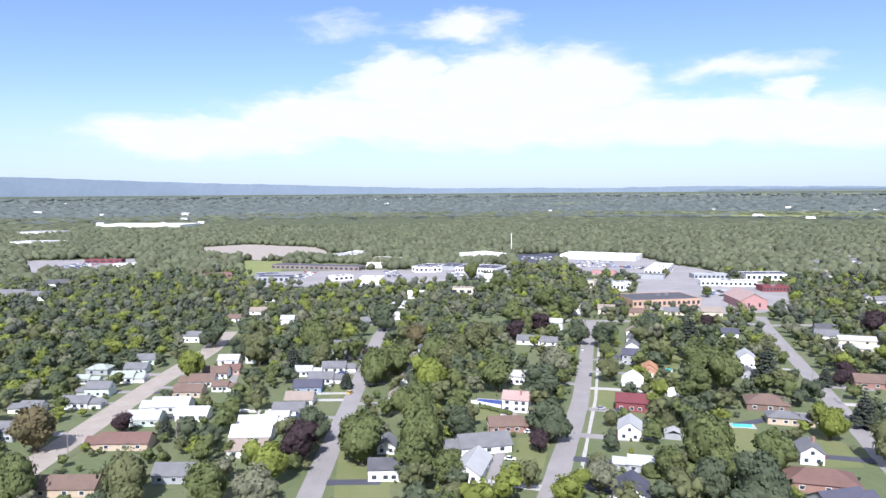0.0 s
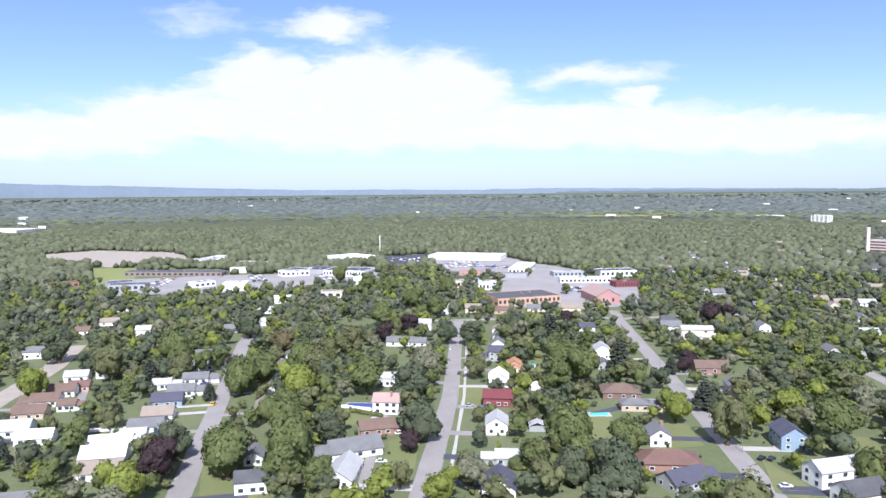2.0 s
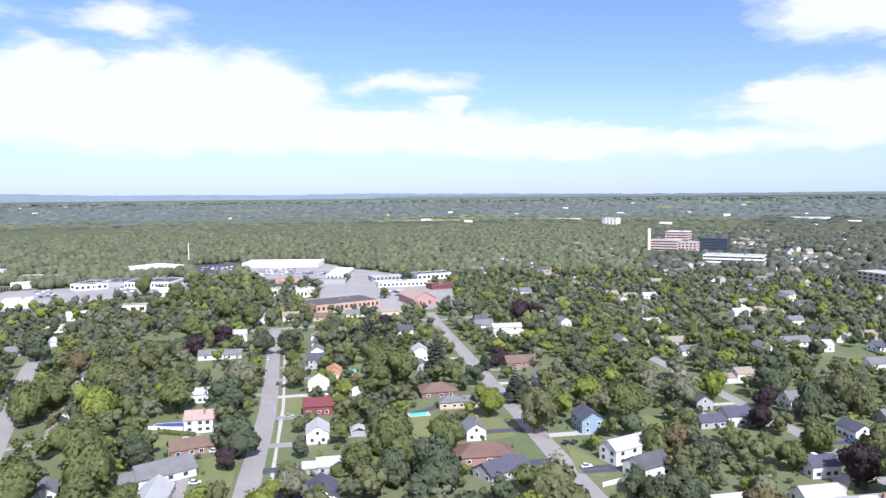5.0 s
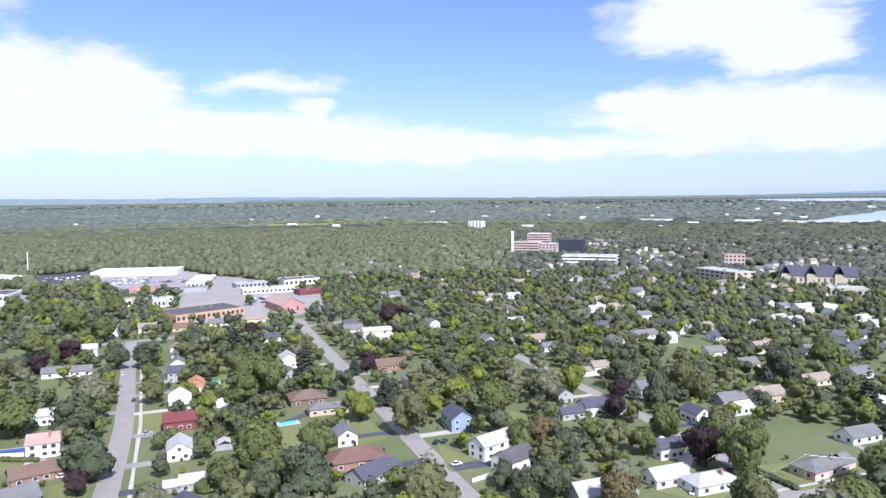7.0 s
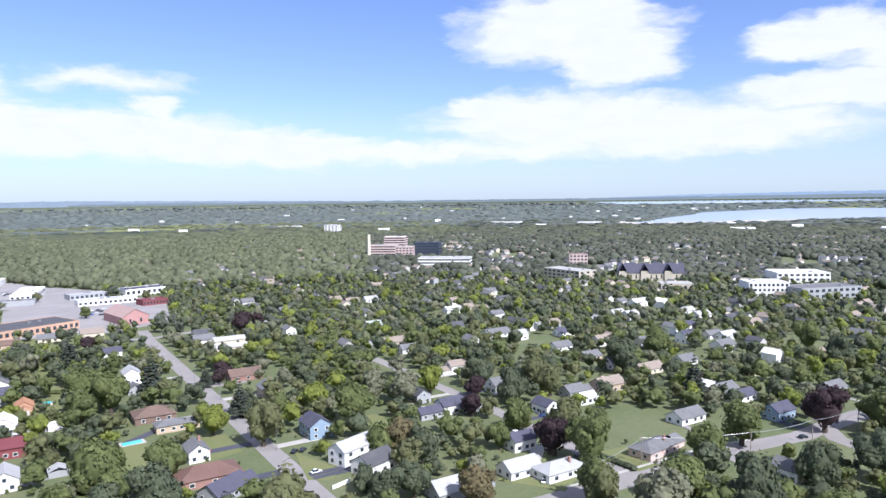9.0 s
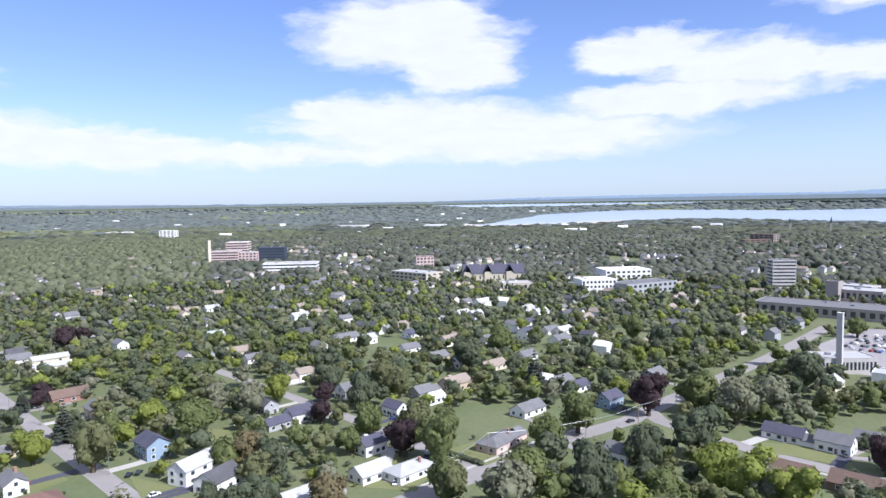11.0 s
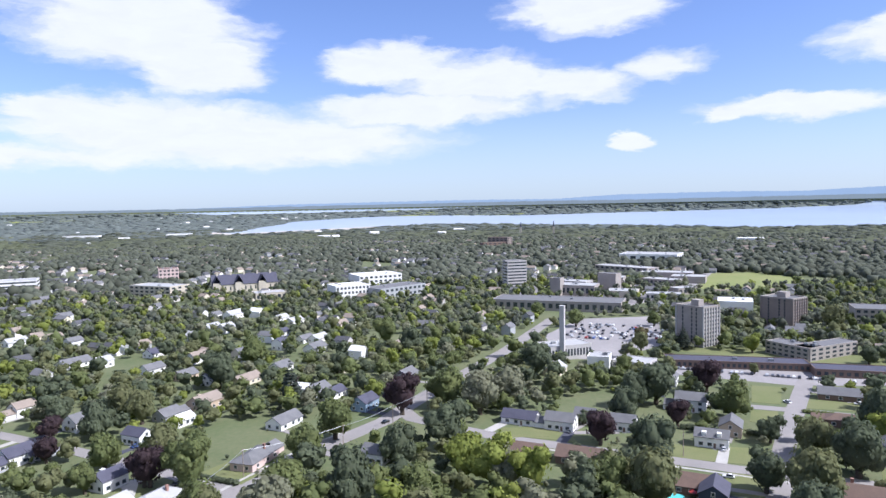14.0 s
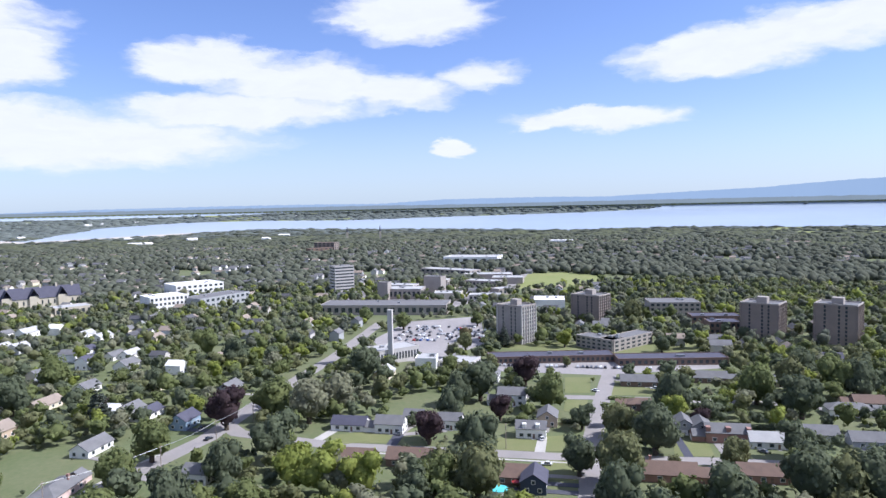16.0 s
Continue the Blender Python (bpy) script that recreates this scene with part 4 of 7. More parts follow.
road("pavement_f", [(289, 22), (273.5, -34), (258.5, -84), (247, -137)], 1.4, CONCRETE, "pale concrete pavement along the street", z=0.1)
lot("plaza_lot", [(180.9, 1069.1), (300.3, 1031.1), (306.5, 951.4), (334.5, 855.6), (308.6, 735.8), (235.4, 741.6), (195.1, 788.1), (154.8, 855.8)], LOT, "grey shopping plaza car park", z=0.0325)
lot("dark_lot", [(108.7, 1104.3), (186.7, 1129.7), (160.8, 937.9), (101.0, 921.6)], DARKLOT, "freshly sealed dark car park", z=0.035)
lot("shop_lot", [(212.8, 756.7), (300.5, 776.1), (357.9, 725.3), (284.6, 565.9), (216.8, 558.2), (161.7, 591.1)], LOT, "worn grey car park round the brick shop", z=0.0375)
lot("west_lot", [(-237.5, 883.2), (-106.3, 900.2), (10.9, 892.3), (88.2, 942.2), (80.8, 827.0), (-15.8, 770.0), (-87.4, 736.9), (-197.2, 743.0)], LOT, "grey yards between the low shops", z=0.04)
lot("far_west_lot", [(-642.7, 1060.5), (-480.4, 1083.9), (-393.1, 893.4), (-510.9, 852.6)], LOT, "grey car dealer yard with parked cars", z=0.0425)
lot("dirt_lot", [(-455.4, 1304.6), (-382.9, 1367.9), (-234.3, 1283.5), (-180.2, 1137.9), (-264.3, 1031.5), (-392.1, 1135.1)], DIRT, "bare pale cleared building site", z=0.045)
lot("dirt_green", [(-307.2, 1034.8), (-236.7, 1021.0), (-202.5, 856.6), (-242.0, 835.9)], FIELD, "rough grass beside the cleared site", z=0.03)
lot("campus_lot", [(532.6, 6.6), (611.7, -22.3), (629.1, -90.4), (503.3, -76.8), (450.0, -35.2), (455.3, -5.6)], LOT, "large grey campus car park", z=0.05)
lot("mall_lot", [(450.0, -35.2), (428.9, -153.5), (409.9, -215.4), (400.6, -207.0), (396.8, -128.5), (422.7, -54.2)], LOT, "grey car park before the long low building", z=0.0525)
lot("sports_field", [(998.3, -196.4), (1011.0, -271.2), (932.0, -309.7), (838.2, -268.1), (811.9, -208.0), (823.7, -162.4)], FIELD, "open green sports field", category='lawn', z=0.055)
lot("campus_yard", [(833.1, 50.8), (927.3, -63.6), (1140.1, -247.9), (1043.2, -227.0), (784.0, -144.8), (688.0, -70.2), (652.8, 18.7)], LOT, "paved grey campus yards", keep=False, z=0.0575)
lot("tower_lawn", [(498.4, -80.3), (496.6, -134.5), (471.8, -264.0), (439.0, -341.3), (407.8, -317.5), (416.6, -222.5), (465.7, -126.3), (481.8, -81.7)], GRASS, "mown grass round the towers", z=0.03, keep=False, category='lawn')
lot("meadow_strip", [(-538.1, 2015.0), (-466.8, 2569.0), (32.7, 2578.8), (9.8, 2173.6), (-373.9, 2055.5)], FIELD, "long green meadow in the woods", category='meadow', z=0.0625)
lot("lawn_1", [(394.9, -107.5), (392.4, -122.0), (359.1, -111.9), (361.3, -98.6)], GRASS, "mown green garden lawn", category='lawn', keep=True, z=0.065)
lot("lawn_2", [(353.6, -117.9), (349.4, -144.0), (364.1, -153.1), (376.1, -125.2)], GRASS, "mown green garden lawn", category='lawn', keep=True, z=0.0675)
lot("lawn_3", [(348.5, -95.2), (346.7, -106.7), (327.4, -100.9), (329.2, -89.5)], GRASS, "mown green garden lawn", category='lawn', keep=True, z=0.07)
lot("lawn_4", [(294.9, -48.2), (293.3, -89.4), (272.8, -83.4), (279.5, -45.8)], GRASS, "mown green garden lawn", category='lawn', keep=True, z=0.0725)
lot("lawn_5", [(265.7, -65.2), (263.4, -81.7), (244.1, -74.9), (246.3, -59.5)], GRASS, "mown green garden lawn", category='lawn', keep=True, z=0.075)
lot("lawn_6", [(279.4, -123.3), (281.4, -139.2), (260.5, -132.7), (262.7, -117.3)], GRASS, "mown green garden lawn", category='lawn', keep=True, z=0.0775)
lot("lawn_7", [(309.8, 21.4), (309.6, -6.5), (293.7, -11.1), (299.0, 20.6)], GRASS, "mown green garden lawn", category='lawn', keep=True, z=0.08)
lot("lawn_8", [(230.8, 157.9), (218.3, 126.8), (201.5, 123.6), (194.3, 147.4)], GRASS, "mown green garden lawn", category='lawn', keep=True, z=0.0825)
lot("lawn_9", [(242.7, 133.5), (234.0, 112.3), (248.5, 107.9), (255.7, 127.9)], GRASS, "mown green garden lawn", category='lawn', keep=True, z=0.085)
lot("lawn_10", [(30.5, 277.0), (43.2, 276.7), (34.8, 242.3), (21.6, 241.1)], GRASS, "mown green garden lawn", category='lawn', keep=True, z=0.0875)
lot("lawn_11", [(11.4, 318.7), (24.7, 320.1), (24.5, 302.1), (11.8, 296.3)], GRASS, "mown green garden lawn", category='lawn', keep=True, z=0.09)
lot("lawn_12", [(73.7, 345.1), (86.4, 344.8), (77.2, 312.9), (66.2, 313.2)], GRASS, "mown green garden lawn", category='lawn', keep=True, z=0.0925)
lot("lawn_13", [(-41.0, 262.9), (-21.8, 268.5), (-18.2, 221.5), (-36.8, 221.8)], GRASS, "mown green garden lawn", category='lawn', keep=True, z=0.095)
lot("lawn_14", [(-58.7, 382.1), (-51.6, 388.0), (-49.4, 338.4), (-55.7, 333.9)], GRASS, "mown green garden lawn", category='lawn', keep=True, z=0.0975)
lot("lawn_15", [(144.6, 483.8), (168.1, 483.0), (135.7, 388.9), (116.7, 389.4)], GRASS, "mown green garden lawn", category='lawn', keep=False, z=0.1)
lot("lawn_16", [(129.9, 417.1), (139.9, 404.8), (114.0, 332.2), (104.9, 343.2)], GRASS, "mown green garden lawn", category='lawn', keep=False, z=0.1025)
lot("lawn_17", [(121.0, 289.9), (130.2, 284.0), (117.8, 255.3), (108.3, 258.1)], GRASS, "mown green garden lawn", category='lawn', keep=True, z=0.105)
lot("lawn_18", [(149.7, 277.3), (157.6, 267.7), (150.9, 243.7), (134.1, 244.8)], GRASS, "mown green garden lawn", category='lawn', keep=True, z=0.1075)
lot("lawn_19", [(210.3, 254.8), (221.1, 234.8), (208.6, 217.9), (191.7, 232.4)], GRASS, "mown green garden lawn", category='lawn', keep=True, z=0.11)
lot("lawn_20", [(164.2, 227.7), (164.4, 199.6), (156.1, 192.9), (150.1, 200.0)], GRASS, "mown green garden lawn", category='lawn', keep=True, z=0.1125)
lot("lawn_21", [(157.0, 591.3), (230.5, 547.3), (199.3, 481.8), (136.7, 484.1)], GRASS, "mown green garden lawn", category='lawn', keep=False, z=0.115)
lot("lawn_22", [(307.7, 23.1), (313.5, 3.2), (299.2, 0.6), (295.5, 20.9)], GRASS, "mown green garden lawn", category='lawn', keep=True, z=0.1175)
house(-173.4, 322.8, 90, 13.0, 8.0, 1, "white", "grey", "gable", wing=1)
house(-172.2, 342.3, 90, 12.0, 8.0, 1.5, "sage", "grey", "gable", wing=-1)
house(-171.5, 367.3, 90, 12.0, 8.0, 1, "white", "green", "gable", wing=1)
house(-172.7, 386.1, 90, 12.0, 8.0, 1, "sage", "grey", "gable")
house(-175.9, 407.8, 90, 12.0, 8.0, 1, "sage", "grey", "gable", detail=False)
house(-193.2, 385.3, 90, 12.0, 9.0, 1, "grey", "green", "hip", detail=False)
house(-191.7, 364.5, 90, 7.0, 5.0, 1, "sage", "green", "gable", wing=1)
house(-181.3, 280.6, 90, 12.0, 9.0, 1.5, "grey", "grey", "gable")
house(-190.1, 316.0, 90, 10.0, 7.0, 1, "white", "grey", "gable", wing=-1)
house(-126.5, 359.3, 90, 13.0, 9.0, 1, "white", "brown", "gable", wing=-1)
house(-124.4, 375.7, 90, 13.0, 9.0, 1, "white", "brown", "gable")
house(-126.7, 340.4, 90, 14.0, 9.0, 1, "tan", "brown", "gable")
house(-118.5, 382.6, 90, 10.0, 7.0, 1, "orange", "rust", "gable")
house(-113.8, 348.8, 90, 8.0, 6.0, 1, "white", "brown", "gable", wing=1)
house(-126.2, 317.0, 90, 17.0, 10.0, 1, "white", "light", "gable", wing=-1)
house(-111.9, 304.2, 90, 14.0, 8.0, 1, "white", "white", "gable")
house(-130.7, 298.4, 90, 14.0, 9.0, 1, "sage", "light", "gable")
house(-126.3, 270.0, 90, 20.0, 9.0, 1, "tan", "rust", "gable", wing=-1)
house(-94.5, 238.3, 90, 14.0, 9.0, 1, "grey", "grey", "gable")
house(-127.2, 228.0, 90, 22.0, 9.0, 1, "tan", "brown", "gable")
house(-170.3, 468.3, 90, 12.0, 8.0, 1.5, "white", "grey", "gable", detail=False)
house(-164.0, 541.5, 90, 10.0, 8.0, 1, "white", "brown", "gable", detail=False)
house(-154.3, 575.1, 90, 14.0, 8.0, 1, "white", "tan", "gable", detail=False)
house(-162.1, 639.5, 90, 14.0, 8.0, 1, "white", "grey", "gable", detail=False)
house(-126.3, 404.6, 90, 12.0, 8.0, 1, "white", "light", "gable", detail=False)
house(-112.7, 408.4, 90, 9.0, 7.0, 1.5, "white", "grey", "gable", detail=False)
house(-117.4, 519.8, 90, 10.0, 8.0, 2, "white", "light", "gable", detail=False)
house(-64.2, 442.2, 90, 12.0, 8.0, 1, "grey", "grey", "gable", detail=False)
house(-62.0, 414.8, 90, 12.0, 8.0, 1, "white", "grey", "gable", wing=1)
house(-61.6, 385.6, 90, 13.0, 8.0, 1, "white", "grey", "gable", wing=1)
house(-65.1, 362.7, 90, 13.0, 8.5, 1, "white", "grey", "gable", wing=1)
house(-68.8, 347.0, 90, 14.0, 9.0, 1, "blue", "slate", "gable")
house(-68.7, 325.7, 90, 13.0, 9.0, 1, "white", "tan", "gable")
house(-70.3, 309.6, 90, 14.0, 8.0, 1, "white", "grey", "gable")
house(-74.1, 296.9, 90, 13.0, 8.0, 1, "white", "light", "gable")
house(-78.2, 277.2, 90, 16.0, 10.0, 1, "white", "white", "gable")
house(-75.4, 261.4, 90, 15.0, 9.0, 1, "white", "tan", "gable")
house(-79.7, 291.8, 90, 16.0, 7.0, 1, "white", "white", "gable", wing=1)
house(-77.2, 377.6, 90, 9.0, 7.0, 1, "white", "light", "gable", wing=1)
house(-44.0, 524.5, 90, 12.0, 8.0, 1, "white", "grey", "gable", detail=False)
house(-36.8, 547.9, 90, 12.0, 8.0, 1, "white", "light", "gable", detail=False)
house(-38.7, 602.4, 90, 14.0, 8.0, 1, "white", "light", "gable", detail=False)
house(-25.8, 656.0, 90, 16.0, 8.0, 1.5, "white", "white", "gable", detail=False)
house(-58.5, 525.0, 90, 11.0, 8.0, 1, "grey", "grey", "gable", detail=False)
house(-9.9, 457.1, 0, 10.0, 8.0, 1, "white", "grey", "gable", detail=False)
house(-14.0, 425.0, 0, 10.0, 8.0, 1, "white", "grey", "gable", detail=False)
house(-17.3, 401.5, 0, 10.0, 8.0, 1, "white", "tan", "gable")
house(-19.0, 380.4, 0, 10.0, 8.0, 1, "white", "grey", "gable")
house(-20.9, 354.2, 0, 10.0, 8.0, 1, "white", "tan", "gable")
house(-22.6, 328.4, 0, 10.0, 8.0, 1, "white", "tan", "gable", wing=-1)
house(-22.5, 264.7, 0, 10.0, 7.0, 1, "white", "grey", "gable")
house(-21.2, 238.5, 90, 11.0, 8.0, 1.5, "white", "dark", "gable", wing=1)
house(-91.8, 926.7, 90, 20.0, 12.0, 1, "white", "white", "gable", detail=False)
house(-392.8, 663.0, 90, 30.0, 12.0, 1.5, "white", "grey", "gable", detail=False)
house(-421.0, 676.3, 90, 26.0, 12.0, 1.5, "white", "grey", "gable", detail=False)
house(-410.7, 742.6, 90, 26.0, 12.0, 2, "white", "dark", "gable", detail=False)
house(9.8, 242.0, 16, 19.0, 10.0, 1, "white", "light", "gable")
house(14.8, 264.7, 78, 20.0, 11.0, 1, "white", "grey", "gable", wing=-1)
house(25.3, 286.9, 86, 14.0, 9.0, 1, "brick", "brown", "gable", garage=True, wing=1)
house(33.2, 314.0, 106, 12.0, 9.0, 2, "white", "pink", "gable", chimney=True)
house(38.3, 358.8, 106, 9.0, 7.0, 1.5, "white", "light", "gable")
house(57.3, 452.7, 106, 18.0, 8.0, 1, "white", "grey", "gable", detail=False)
house(68.7, 447.9, 106, 10.0, 8.0, 1, "white", "grey", "gable", detail=False)
house(80.8, 498.7, 106, 10.0, 8.0, 2, "white", "light", "gable", detail=False)
house(75.7, 278.5, 16, 12.0, 9.0, 1.5, "white", "light", "gable", wing=1)
house(85.4, 313.4, 106, 13.0, 9.0, 1.5, "red", "red", "gable", wing=1)
house(95.5, 347.8, 16, 13.0, 10.0, 1.5, "white", "white", "gable")
house(108.6, 399.1, 106, 10.0, 9.0, 2, "grey", "slate", "gable", wing=-1)
house(112.8, 377.6, 16, 10.0, 8.0, 1, "orange", "orange", "gable", wing=-1)
house(116.9, 427.6, 16, 10.0, 8.0, 1.5, "white", "grey", "gable", detail=False)
house(124.8, 455.2, 16, 10.0, 8.0, 1, "white", "grey", "gable", detail=False)
house(130.4, 477.6, 16, 10.0, 8.0, 1, "white", "tan", "gable", detail=False)
house(70.9, 243.3, 106, 10.0, 7.0, 1, "grey", "light", "gable", wing=-1)
house(60.8, 220.7, 16, 13.0, 11.0, 1, "white", "slate", "gable")
house(105.4, 563.0, 106, 12.0, 9.0, 2, "white", "light", "gable", detail=False)
house(132.8, 564.6, 106, 13.0, 9.0, 1.5, "cream", "tan", "gable", detail=False)
house(156.2, 554.4, 106, 15.0, 9.0, 1, "tan", "brown", "gable", detail=False)
house(185.6, 557.7, 106, 15.0, 9.0, 1, "cream", "grey", "gable", detail=False)
house(211.8, 546.5, 106, 16.0, 10.0, 1.5, "cream", "tan", "gable", detail=False)
house(172.0, 391.6, 16, 12.0, 9.0, 2, "white", "light", "gable", detail=False)
house(195.2, 471.3, 106, 11.0, 8.0, 1, "white", "slate", "gable", detail=False)
house(147.9, 314.4, 106, 18.0, 13.0, 1, "brown", "brown", "hip")
house(145.4, 293.3, 106, 13.0, 8.0, 1, "tan", "grey", "hip", wing=1)
house(135.0, 251.6, 16, 11.0, 8.0, 1.5, "white", "grey", "gable", chimney=True)
house(162.3, 366.8, 16, 9.0, 7.0, 1, "grey", "grey", "gable")
house(126.5, 228.2, 106, 22.0, 13.0, 1, "brick", "rust", "hip")
house(123.3, 211.6, 76, 15.0, 10.0, 1, "grey", "slate", "gable", wing=1)
house(251.8, 454.3, 106, 14.0, 10.0, 1.5, "white", "grey", "gable", detail=False)
house(266.2, 444.6, 106, 22.0, 7.0, 1, "cream", "light", "gable", detail=False)
house(253.6, 421.3, 106, 22.0, 6.0, 1, "cream", "light", "gable", detail=False)
house(217.2, 347.2, 106, 18.0, 10.0, 1, "brick", "brown", "gable")
house(206.5, 307.6, 16, 11.0, 9.0, 1.5, "tan", "grey", "gable", chimney=True)
house(183.1, 237.7, 16, 13.0, 10.0, 2, "blue", "slate", "gable")
house(174.4, 203.5, 86, 17.0, 9.0, 2, "white", "light", "gable")
house(172.0, 188.5, 86, 14.0, 10.0, 1.5, "white", "dark", "gable", garage=True)
house(247.9, 237.2, 16, 9.0, 8.0, 1.5, "grey", "dark", "gable")
house(244.9, 214.4, 106, 12.0, 9.0, 1.5, "white", "slate", "gable", wing=-1)
house(232.2, 216.3, 106, 12.0, 7.0, 1, "grey", "slate", "gable")
house(306.1, 263.3, 106, 11.0, 8.0, 1.5, "white", "tan", "gable", wing=-1)
house(334.9, 347.5, 106, 18.0, 9.0, 1, "cream", "tan", "gable", detail=False)
house(326.0, 322.7, 106, 12.0, 8.0, 1, "white", "grey", "gable", detail=False)
house(367.2, 401.9, 106, 12.0, 9.0, 1.5, "white", "green", "gable", detail=False)
house(314.9, 440.1, 16, 12.0, 8.0, 1.5, "white", "grey", "gable", detail=False)
house(405.4, 309.6, 106, 20.0, 10.0, 1, "white", "grey", "gable", detail=False)
house(582.2, 454.3, 106, 15.0, 9.0, 1.5, "white", "grey", "gable", detail=False)
house(469.5, 408.2, 106, 16.0, 9.0, 1, "white", "light", "gable", detail=False)
house(469.4, 517.4, 106, 14.0, 9.0, 1, "white", "light", "gable", detail=False)
house(406.5, 290.1, 106, 12.0, 8.0, 1.5, "white", "light", "gable", detail=False)
house(553.8, 414.3, 106, 14.0, 8.0, 1, "white", "dark", "gable", detail=False)
house(496.4, 274.6, 16, 11.0, 9.0, 1.5, "white", "light", "gable", detail=False)
house(532.4, 266.3, 106, 13.0, 10.0, 1.5, "white", "light", "gable", detail=False)
house(533.4, 279.7, 106, 14.0, 9.0, 1.5, "white", "light", "gable", detail=False)
house(602.3, 293.8, 106, 18.0, 10.0, 1.5, "white", "light", "gable", detail=False)
house(608.7, 273.3, 16, 12.0, 9.0, 2, "white", "white", "gable", detail=False)
house(590.9, 242.6, 106, 14.0, 8.0, 1, "white", "light", "gable", detail=False)
house(576.1, 224.0, 106, 16.0, 9.0, 1, "white", "light", "gable", detail=False)
house(522.1, 213.9, 106, 12.0, 8.0, 1, "white", "slate", "gable", detail=False)
house(471.6, 192.9, 106, 13.0, 9.0, 2, "white", "slate", "gable", detail=False)
house(459.5, 163.6, 106, 15.0, 10.0, 1.5, "white", "grey", "gable", detail=False)
house(445.4, 128.6, 16, 10.0, 8.0, 2, "white", "white", "gable", detail=False)
house(497.3, 185.4, 106, 14.0, 8.0, 1, "white", "grey", "gable", detail=False)
house(441.8, 273.2, 106, 16.0, 9.0, 1, "white", "slate", "gable", detail=False)
house(395.3, 247.8, 106, 14.0, 9.0, 1, "white", "grey", "gable", detail=False)
house(289.7, 217.8, 106, 14.0, 10.0, 1.5, "white", "grey", "gable")
house(272.9, 178.6, 16, 11.0, 8.0, 1.5, "white", "slate", "gable")
house(305.8, 184.0, 106, 11.0, 9.0, 1, "grey", "grey", "gable", wing=1)
house(298.6, 172.7, 106, 11.0, 7.0, 1, "white", "white", "gable")
house(325.0, 174.5, 106, 16.0, 10.0, 1.5, "tan", "tan", "gable", dormers=1)
house(373.2, 195.7, 106, 12.0, 8.0, 1.5, "white", "slate", "gable")
house(381.4, 217.6, 106, 13.0, 9.0, 1, "tan", "grey", "gable", detail=False)
house(374.7, 175.7, 106, 18.0, 9.0, 1, "cream", "tan", "gable")
house(424.1, 197.1, 16, 10.0, 7.0, 1.5, "white", "light", "gable", detail=False)
house(408.3, 167.8, 106, 13.0, 9.0, 1, "white", "grey", "gable", detail=False)
house(302.5, 123.0, 106, 16.0, 9.0, 1, "white", "grey", "gable")
house(255.9, 116.4, 98, 20.0, 10.0, 1, "rose", "grey", "hip", chimney=True, wing=1)
house(226.4, 160.4, 106, 11.0, 8.0, 1.5, "white", "slate", "gable", dormers=1)
house(204.5, 145.1, 106, 14.0, 9.0, 1, "white", "light", "gable")
house(212.8, 133.1, 106, 18.0, 10.0, 1, "white", "light", "hip", chimney=True)
house(251.4, 209.4, 106, 12.0, 8.0, 1, "grey", "slate", "gable")
house(175.9, 151.9, 106, 18.0, 10.0, 1, "grey", "light", "gable", wing=1)
house(354.4, 134.1, 16, 10.0, 7.0, 1.5, "white", "white", "gable", wing=-1)
house(357.2, 126.4, 106, 14.0, 9.0, 1, "grey", "grey", "gable")
house(350.7, 115.6, 106, 16.0, 8.0, 1, "white", "slate", "gable")
house(332.9, 92.7, 106, 13.0, 9.0, 1.5, "blue", "slate", "gable")
house(262.7, 68.2, 16, 10.0, 8.0, 1.5, "white", "grey", "gable")
house(395.2, 85.0, 106, 14.0, 9.0, 1, "grey", "grey", "gable")
house(410.6, 127.5, 106, 13.0, 8.0, 1, "cream", "light", "gable", detail=False)
house(500.2, 175.7, 106, 15.0, 9.0, 1, "white", "light", "gable", detail=False)
house(318.1, 13.9, 16, 16.0, 9.0, 1, "white", "slate", "gable")
house(311.6, -4.6, 16, 13.0, 9.0, 1.5, "white", "grey", "gable", wing=1)
house(321.7, -15.8, 16, 9.0, 7.0, 1.5, "white", "grey", "gable")
house(274.0, 9.3, 16, 14.0, 9.0, 1, "tan", "brown", "gable", wing=1)
house(270.6, -12.0, 16, 18.0, 10.0, 1, "brown", "brown", "gable")
house(414.3, -1.8, 106, 16.0, 10.0, 1, "cream", "light", "gable")
house(247.3, -50.3, 16, 16.0, 10.0, 1, "brown", "brown", "gable", wing=1)
house(239.4, -55.0, 106, 12.0, 9.0, 1.5, "navy", "slate", "gable", wing=1)
house(346.0, -67.0, 16, 14.0, 9.0, 2, "white", "grey", "gable", wing=1)
house(295.4, -66.0, 16, 13.0, 8.0, 1.5, "white", "grey", "gable", dormers=2)
house(311.6, -77.2, 106, 12.0, 9.0, 1.5, "tan", "grey", "gable")
house(242.6, -103.6, 16, 24.0, 10.0, 1, "brick", "brown", "gable", chimney=True, wing=-1)
house(370.8, -144.2, 16, 22.0, 9.0, 1, "brown", "grey", "gable")
house(327.4, -129.7, 16, 17.0, 9.0, 1, "brown", "brown", "hip", wing=1)
house(291.9, -133.4, 106, 11.0, 8.0, 1.5, "grey", "grey", "gable", garage=True, wing=1)
house(288.3, -139.8, 106, 11.0, 8.0, 1.5, "grey", "grey", "gable", garage=True)
house(277.9, -146.5, 16, 18.0, 9.0, 1.5, "brick", "grey", "gable", dormers=3, wing=1)
house(268.7, -161.0, 16, 18.0, 9.0, 1, "white", "light", "gable")
house(236.1, -138.9, 16, 18.0, 9.0, 1, "brick", "brown", "gable")
